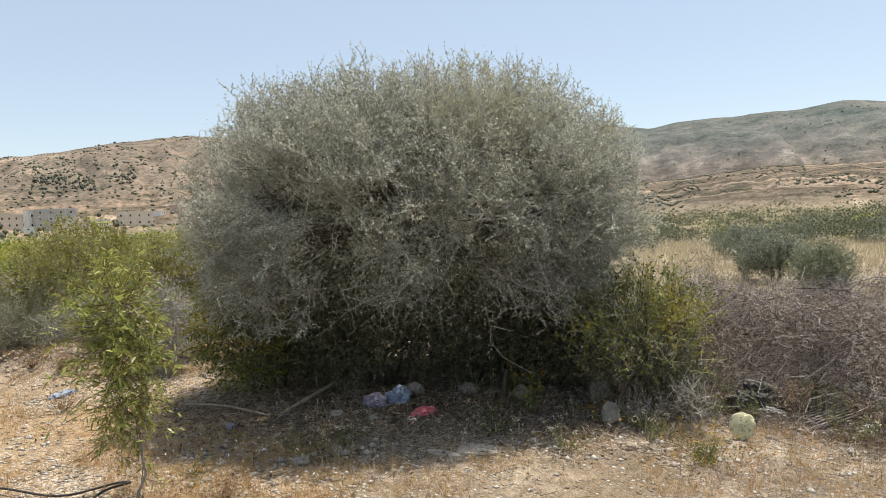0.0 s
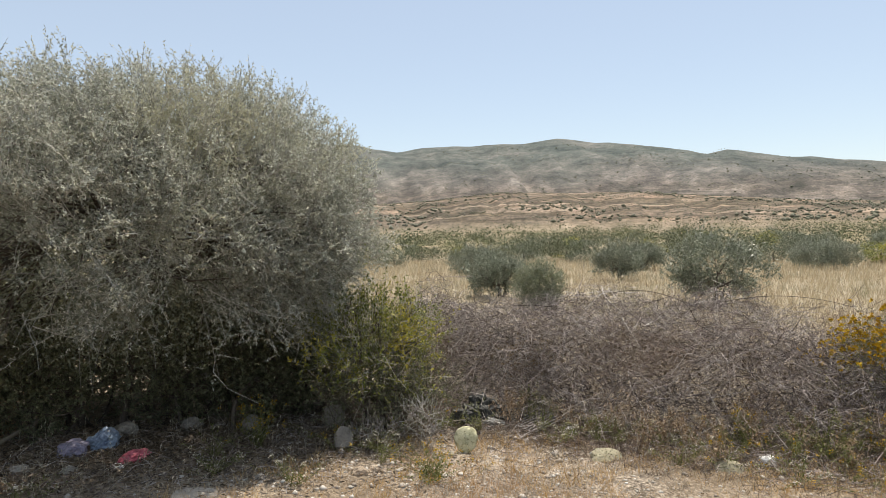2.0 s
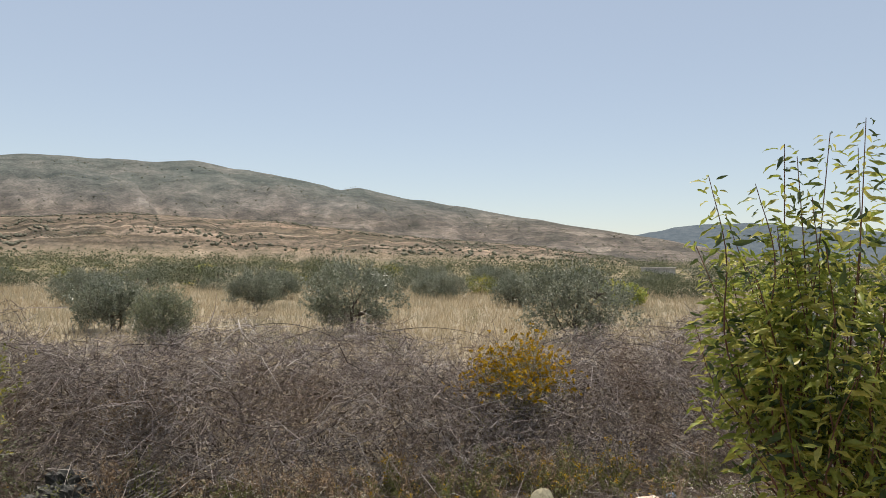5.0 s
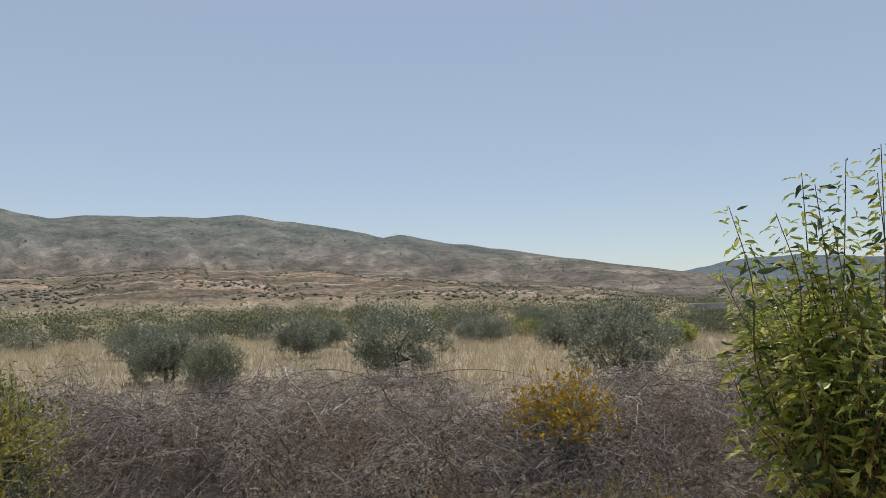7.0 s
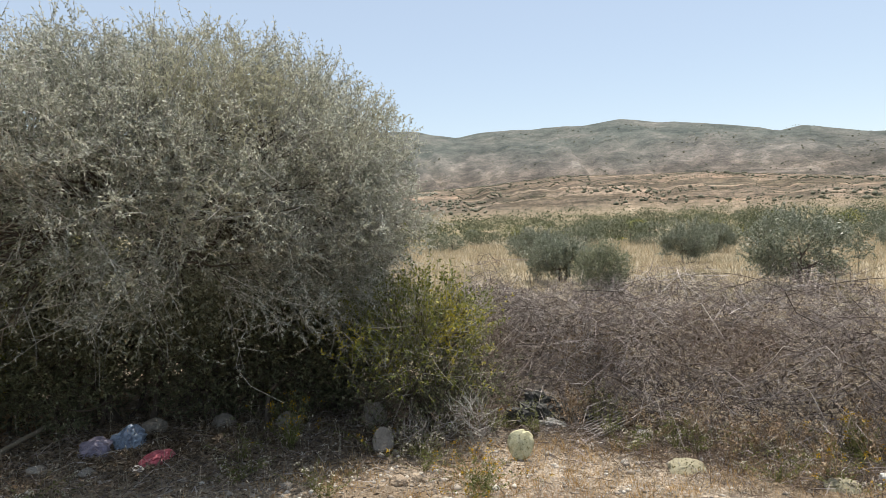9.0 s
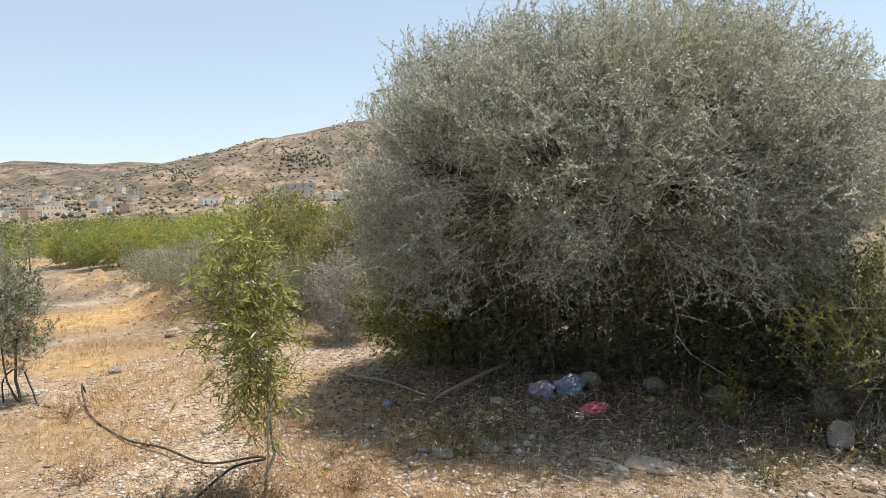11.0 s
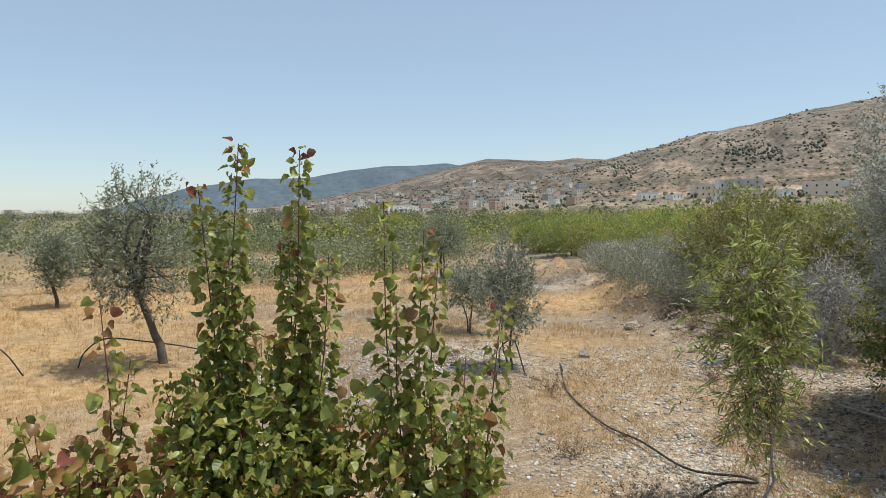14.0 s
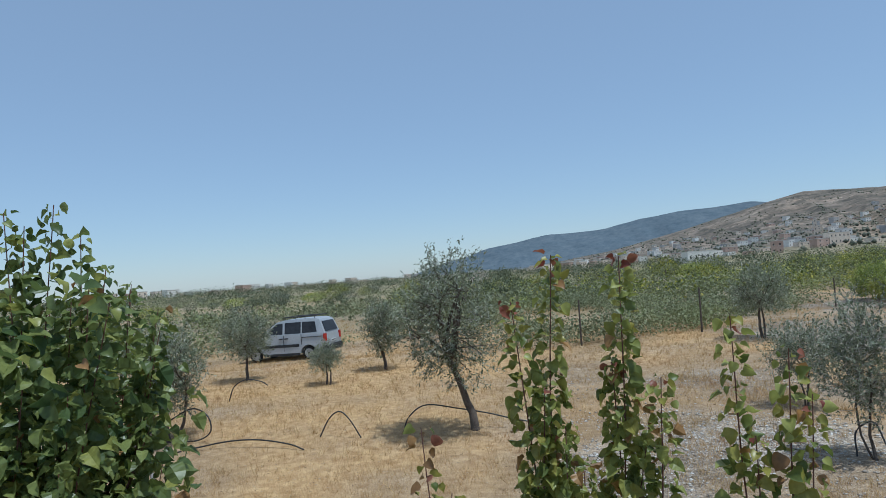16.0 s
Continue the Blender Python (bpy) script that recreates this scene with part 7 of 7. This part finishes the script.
# ---- weeds ----
def weed(label, at, h, n, flower, seed, spread=0.22):
    r = np.random.default_rng(seed)
    root = empty("weed", label, "weed", "flowering weeds", (at[0], at[1], rise(*at)))
    tips = np.stack([r.normal(0, spread, n), r.normal(0, spread, n), h * r.uniform(0.5, 1.1, n)], -1)
    ln = limb_lines(tips, np.stack([r.normal(0, 0.03, n), r.normal(0, 0.03, n), np.zeros(n)], -1), r, 5, 0.08)
    tagged(arrays("stalk_work", tubes(ln, np.linspace(0.003, 0.0015, 5), 3), LITTER if flower is LITTER else WEED, root), kind="stuff")
    k = 9
    u = r.uniform(0.15, 0.95, (n, k))
    q = (ln[:, :1] * (1 - u[..., None]) + ln[:, -1:] * u[..., None]).reshape(-1, 3)
    tagged(arrays("foliage", leaves(q, r.normal(size=q.shape) + np.array([0, 0, 0.4]), 0.045, 0.013, r), LITTER if flower is LITTER else WEED, root), kind="stuff")
    m = 7
    q = np.repeat(tips, m, 0) + r.normal(size=(n * m, 3)) * 0.014
    tagged(arrays("blossom", leaves(q, r.normal(size=q.shape) + np.array([0, 0, 0.8]), 0.02, 0.016, r), flower, root), kind="stuff")
    return root


for i, (x, y, h, n, f, lab) in enumerate([
    (1.08, 8.3, 0.52, 34, GOLD, "weed with yellow flowers in the tree's shade"), (2.7, 6.85, 0.34, 22, GOLD, "weed with yellow flowers on sunlit ground"),
    (-1.15, 7.42, 0.30, 12, SEED_HEAD, "pale-headed weed at the shade's edge"), (-1.65, 7.3, 0.30, 10, SEED_HEAD, "pale-headed weed at the shade's edge"),
    (-2.5, 6.5, 0.22, 10, GOLD, "small yellow-flowered weed near the sapling"), (5.5, 5.55, 0.28, 14, GOLD, "yellow-flowered weed by the brush"),
    (6.2, 5.9, 0.45, 26, GOLD, "leafy weed with yellow flowers by the brush"), (6.6, 5.25, 0.5, 34, WEED, "leafy green weed by the brush"),
    (5.0, 6.7, 0.35, 18, SEED_HEAD, "grey-green weed by the brush"), (-1.3, 6.9, 0.28, 12, SEED_HEAD, "dry weed among stones"),
    (7.3, 4.6, 0.5, 24, WEED, "leafy green weed by the brush"), (4.4, 7.0, 0.25, 12, SEED_HEAD, "grey weed by the brush"),
    (2.6, 6.55, 0.25, 14, GOLD, "low yellow-flowered weed on sunlit ground"), (12.5, 15.5, 0.7, 20, WEED, "green weed in the straw field"), (14.0, 13.2, 0.6, 18, WEED, "green weed in the straw field"), (22.5, 16.5, 0.7, 22, WEED, "green weed in the straw field"), (11.3, 13.5, 0.6, 18, WEED, "green weed in the straw field"),
]):
    weed(lab, (x, y), h, n, f, 300 + i)


rw = np.random.default_rng(61)
for i, (x, y, h, n) in enumerate([(-2.95, 5.35, 0.3, 40), (-2.5, 5.5, 0.25, 34), (-3.3, 4.95, 0.28, 36), (-4.6, 5.6, 0.2, 24), (-6.4, 7.0, 0.22, 24), (-2.0, 5.9, 0.22, 30), (-5.4, 9.2, 0.3, 30), (-3.9, 7.6, 0.2, 22), (-6.6, 11.2, 0.4, 50), (-7.3, 11.5, 0.35, 40)]):
    weed("withered brown weed clump on the stony plot", (x, y), h, n, LITTER, 460 + i, 0.2)
for i in range(34):
    x = rw.uniform(0.4, 8.6)
    y = float(np.interp(x, BRUSH[:, 0], BRUSH[:, 1])) if x > 3.1 else 8.2
    y -= rw.uniform(0.05, 1.6)
    k = int(rw.choice(3, p=(0.45, 0.25, 0.3)))
    weed(("thin grey-stalked weed in the litter", "small weed with yellow flowers in dry grass", "low leafy green weed in the litter")[k], (x, y), rw.uniform(0.14, 0.36), int(rw.integers(8, 20)), (SEED_HEAD, GOLD, WEED)[k], 400 + i)


# taller thin weeds against the brush, green and withered
for i in range(44):
    x = rw.choice((4.6, 5.3, 6.2, 7.0, 7.7, 8.6)) + rw.normal(0, 0.28)
    y = float(np.interp(x, BRUSH[:, 0], BRUSH[:, 1])) - abs(rw.normal(0.1, 0.55)) + 0.1
    k = int(rw.choice(3, p=(0.62, 0.2, 0.18)))
    weed(("withered brown weed before the dry brush", "tall thin green-grey weed before the brush", "tall weed with small yellow flowers before the brush")[k], (x, y), rw.uniform(0.28, 0.58), int(rw.integers(9, 24)), (LITTER, WEED, GOLD)[k], 520 + i, 0.14)


# ---- grass, stones and litter on the ground ----
def spread(r, n, r0, r1, b0, b1, power=1.0):
    b = np.radians(r.uniform(b0, b1, n))
    d = (r0**power + (r1**power - r0**power) * r.uniform(0, 1, n)) ** (1 / power)
    return d * np.sin(b), d * np.cos(b), d


def clear_of(x, y):
    """True where grass may grow: not in the brush, thin under the big tree."""
    bb = behind_brush(x, y)
    shade = ((x + 0.15) / 3.3) ** 2 + ((y - 10.3) / 3.0) ** 2 < 1
    return ~((bb > 0.1) & (bb < 2.3) & (x > 2.5)) & ~shade


def tufts(r, x, y, per, h, w, lean=0.45):
    n = len(x)
    z = land(x, y)[0]
    at = np.repeat(np.stack([x, y, z], -1), per, 0) + np.concatenate([r.normal(0, 0.035, (n * per, 2)), np.zeros((n * per, 1)) - 0.01], 1)
    way = np.concatenate([r.normal(0, lean, (n * per, 2)), np.ones((n * per, 1))], 1)
    hh = np.repeat(h, per)
    v, f = leaves(at, way, 1.0, 1.0, r, 0.1, 0.15)
    v = v.reshape(-1, 4, 3)
    # slim the unit leaves to blades
    L = v[:, 2] - v[:, 0]
    side = v[:, 1] - v[:, 3]
    ww = (np.repeat(w, per) / np.maximum(np.linalg.norm(side, axis=1), 1e-6))[:, None]
    base, mid = v[:, 0], (v[:, 1] + v[:, 3]) / 2
    out = np.stack([base + side * ww * 0.42, base + L * hh[:, None], base - side * ww * 0.42], 1)
    return out.reshape(-1, 3), np.arange(3 * len(out)).reshape(-1, 3)


def grass():
    r = np.random.default_rng(44)
    # patches on the stony plot and the strip before the brush
    x, y, d = spread(r, 36000, 3.5, 30, -115, 75, 1.1)
    m = fbm(x / 3.1, y / 3.1, 4, 21) * 2.2 + 0.28 + 0.45 * np.clip((d - 7) / 6, 0, 1) * (np.degrees(np.arctan2(x, y)) < -62)
    keep = clear_of(x, y) & (m > r.uniform(0, 0.75, len(x))) & (behind_brush(x, y) < 0.2)
    x, y, d = x[keep], y[keep], d[keep]
    # the plot's middle
    x4, y4, d4 = spread(r, 2600, 0.05, 3.6, -180, 180, 2.0)
    x, y, d = np.concatenate([x, x4]), np.concatenate([y, y4]), np.concatenate([d, d4])
    x2, y2, d2 = spread(r, 9000, 4.2, 8.5, -30, 66)
    keep = (behind_brush(x2, y2) < -0.3) & clear_of(x2, y2) & (value_noise(x2 / 0.55, y2 / 0.55, 12) > 0.5)
    x3, y3, d3 = spread(r, 30000, 5, 46, -122, -50, 1.15)
    thick = value_noise(x3 / 1.7, y3 / 1.7, 15) + 0.5 * value_noise(x3 / 0.5, y3 / 0.5, 16) > r.uniform(0.35, 1.0, len(x3))
    x3, y3, d3 = x3[thick], y3[thick], d3[thick]
    x5, y5, d5 = spread(r, 16000, 4.5, 17, -62, -8, 1.2)
    tuft = (fbm(x5 / 1.3, y5 / 1.3, 3, 91) > 0.06) & clear_of(x5, y5)
    x5, y5, d5 = x5[tuft], y5[tuft], d5[tuft]
    x, y, d = np.concatenate([x, x2[keep], x3, x5]), np.concatenate([y, y2[keep], y3, y5]), np.concatenate([d, d2[keep], d3, d5])
    v, f = tufts(r, x, y, 5, r.uniform(0.05, 0.22, len(x)), 0.0035 + 0.00035 * d)
    tagged(arrays("dry_grass", (v, f), STRAW), "golden dry grass in tufts over stony ground", "grass", kind="stuff")
    # tall straw of the field behind the brush
    x, y, d = spread(r, 37000, 9, 62, 8, 104, 1.25)
    keep = (behind_brush(x, y) > 1.7)
    for ox, oy in ((16.9, 17.6), (19.9, 10.75), (21.4, 29.2), (11.8, 23.9)):
        keep &= (x - ox) ** 2 + (y - oy) ** 2 > 0.8
    x, y, d = x[keep], y[keep], d[keep]
    v, f = tufts(r, x, y, 4, r.uniform(0.3, 0.72, len(x)) * (0.75 + 0.5 * value_noise(x / 4, y / 4, 6)), 0.006 + 0.00055 * d, 0.3)
    tagged(arrays("field_grass", (v, f), STRAW_FIELD), "tall pale straw covering the field behind the brush", "grass", kind="stuff")
    # pale seed heads in the shade and thin weeds before the brush
    x, y, d = spread(r, 900, 6, 10, -25, 62)
    keep = behind_brush(x, y) < 0.3
    x, y = x[keep], y[keep]
    z = land(x, y)[0]
    h = r.uniform(0.12, 0.4, len(x))
    root_ = np.stack([x, y, z], -1)
    tip = root_ + np.stack([r.normal(0, 0.06, len(x)), r.normal(0, 0.06, len(x)), h], -1)
    stems = tubes(limb_lines(tip, root_, r, 3, 0.05), np.array([0.0012, 0.001, 0.0008]), 3)
    heads = leaves(tip, np.stack([r.normal(0, 0.5, len(x)), r.normal(0, 0.5, len(x)), np.ones(len(x))], -1), 0.045, 0.011, r, 0.5)
    tagged(arrays("seed_grass", join([stems, heads]), SEED_HEAD), "thin grass stalks with pale seed heads", "grass", kind="stuff")


grass()


def gravel():
    r = np.random.default_rng(55)
    x, y, d = spread(r, 66000, 3.5, 17, -68, 68, 1.2)
    m = 0.9 - (fbm(x / 3.1, y / 3.1, 4, 21) * 2.2 + 0.28)
    shaded = ((x + 0.2) / 3.2) ** 2 + ((y - 9.3) / 2.0) ** 2 < 1
    keep = (m > r.uniform(0.1, 1.0, len(x))) & (behind_brush(x, y) < 0.3) & (~shaded | (r.uniform(size=len(x)) < 0.22))
    x4, y4, _ = spread(r, 3000, 0.05, 3.6, -180, 180, 2.0)
    x, y = np.concatenate([x[keep], x4]), np.concatenate([y[keep], y4])
    size = 0.006 + 0.030 * r.uniform(0, 1, len(x)) ** 3.5
    v, f = lumps(np.stack([x, y, land(x, y)[0] + size * 0.05], -1), size, r, 0.5)
    tagged(arrays("gravel", (v, f), STONE), "pale pebbles and stone chips strewn over dry soil", "gravel", kind="stuff")
    x, y, d = spread(r, 34000, 4.2, 13, -68, -6, 1.4)
    m = 2.56 * fbm(x / 2.2 + 7, y / 2.2, 4, 27) + 0.6
    shaded = ((x + 0.2) / 3.2) ** 2 + ((y - 9.3) / 2.0) ** 2 < 1
    keep = (m > r.uniform(0.1, 1.1, len(x))) & (~shaded | (r.uniform(size=len(x)) < 0.25))
    x, y = x[keep], y[keep]
    size = 0.009 + 0.032 * r.uniform(0, 1, len(x)) ** 2.6
    v, f = lumps(np.stack([x, y, land(x, y)[0] + size * 0.1], -1), size, r, 0.55)
    tagged(arrays("rubble", (v, f), STONE), "loose grey-white rubble on the stony plot", "gravel", kind="stuff")
    # stones on the strip before the brush and the shade
    x = np.concatenate([r.uniform(0.5, 9, 1500), r.uniform(-3.5, 4.5, 700)])
    y = np.concatenate([np.interp(x[:1500], BRUSH[:, 0], BRUSH[:, 1]) - np.abs(r.normal(0.3, 0.7, 1500)), r.normal(7.3, 0.6, 700)])
    size = 0.012 + 0.05 * r.uniform(0, 1, len(x)) ** 3.2
    v, f = lumps(np.stack([x, y, land(x, y)[0] + size * 0.1], -1), size, r, 0.6)
    tagged(arrays("loose_stones", (v, f), STONE), "loose stones and clods on the strip before the brush", "stones", kind="stuff")
    # clods along the bank
    t = r.uniform(0, 1, 2600) * (len(BERM) - 1)
    i = np.minimum(t.astype(int), len(BERM) - 2)
    c = BERM[i] + (BERM[i + 1] - BERM[i]) * (t - i)[:, None] + r.normal(0, 0.7, (2600, 2))
    size = 0.01 + 0.05 * r.uniform(0, 1, 2600) ** 3
    v, f = lumps(np.concatenate([c, (land(c[:, 0], c[:, 1])[0] + size * 0.2)[:, None]], 1), size, r, 0.7)
    tagged(arrays("bank_clods", (v, f), EARTHEN), "clods and stones along the low earth bank", "clods", kind="stuff")
    # fallen leaves and twigs under the tree and along the brush
    x = np.concatenate([r.normal(-0.15, 2.2, 9000), r.uniform(2, 9, 7000)])
    y = np.concatenate([r.normal(9.2, 1.4, 9000), np.zeros(7000)])
    y[9000:] = np.interp(x[9000:], BRUSH[:, 0], BRUSH[:, 1]) - np.abs(r.normal(0, 0.7, 7000))
    at = np.stack([x, y, land(x, y)[0] + r.uniform(0.004, 0.02, len(x))], -1)
    way = np.concatenate([r.normal(size=(len(x), 2)), r.normal(0, 0.18, (len(x), 1))], 1)
    v, f = leaves(at, way, 0.05, 0.014, r, 0.2, 0.0)
    tagged(arrays("leaf_litter", (v, f), LITTER), "brown leaf litter and chips under the tree and brush", "litter", kind="stuff")
    # real litter, its brown deepened for the shade of tree and brush
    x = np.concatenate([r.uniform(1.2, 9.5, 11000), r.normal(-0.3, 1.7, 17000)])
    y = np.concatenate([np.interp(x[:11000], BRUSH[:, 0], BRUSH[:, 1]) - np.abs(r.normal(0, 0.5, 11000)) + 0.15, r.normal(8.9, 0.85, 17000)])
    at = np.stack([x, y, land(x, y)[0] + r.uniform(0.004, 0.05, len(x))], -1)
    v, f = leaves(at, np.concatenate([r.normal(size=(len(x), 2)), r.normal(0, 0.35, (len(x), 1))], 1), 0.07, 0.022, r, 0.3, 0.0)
    tagged(arrays("leaf_litter", (v, f), LITTER_SHADED), "brown leaf litter, darkened for shade, under the tree and along the brush", "litter", kind="stuff")
    x, y, d = spread(r, 15000, 4, 15, -100, 60, 1.2)
    keep = behind_brush(x, y) < 0.3
    x, y = x[keep], y[keep]
    at = np.stack([x, y, land(x, y)[0] + r.uniform(0.003, 0.012, len(x))], -1)
    way = np.concatenate([r.normal(size=(len(x), 2)), r.normal(0, 0.2, (len(x), 1))], 1)
    v, f = leaves(at, way, 0.06, 0.010, r, 0.2, 0.0)
    tagged(arrays("chaff", (v, f), LITTER), "brown chaff and dry bits strewn over the plot", "litter", kind="stuff")
    # weeds take the deepened brown too, for the shaded foot of the brush
    x = r.uniform(0.4, 10, 6500)
    y = np.interp(x, BRUSH[:, 0], BRUSH[:, 1]) - np.abs(r.normal(0, 1.0, 6500)) + 0.1
    v, f = tufts(r, x, y, 7, r.uniform(0.05, 0.26, 6500), np.full(6500, 0.006), 0.8)
    tagged(arrays("dry_weeds", (v, f), LITTER_SHADED), "brown withered weeds along the brush's edge, darkened for shade", "weeds", kind="stuff")
    n = 8200
    x = np.concatenate([r.uniform(0.8, 9, 6500), r.normal(-0.5, 2.0, 1700)])
    y = np.concatenate([np.interp(x[:6500], BRUSH[:, 0], BRUSH[:, 1]) - np.abs(r.normal(0, 0.8, 6500)), r.normal(8.8, 1.2, 1700)])
    th = r.uniform(0, 6.28, n)
    ln = r.uniform(0.08, 0.4, n)
    z = land(x, y)[0]
    a = np.stack([x, y, z + 0.01], -1)
    b = a + np.stack([np.cos(th) * ln, np.sin(th) * ln, r.uniform(0, 0.35, n) * ln], -1)
    tagged(arrays("fallen_twigs", tubes(limb_lines(b, a, r, 3, 0.12), np.array([0.0035, 0.003, 0.002]), 3), DEAD_WOOD), "fallen grey twigs before the brush", "twigs", kind="stuff")


gravel()
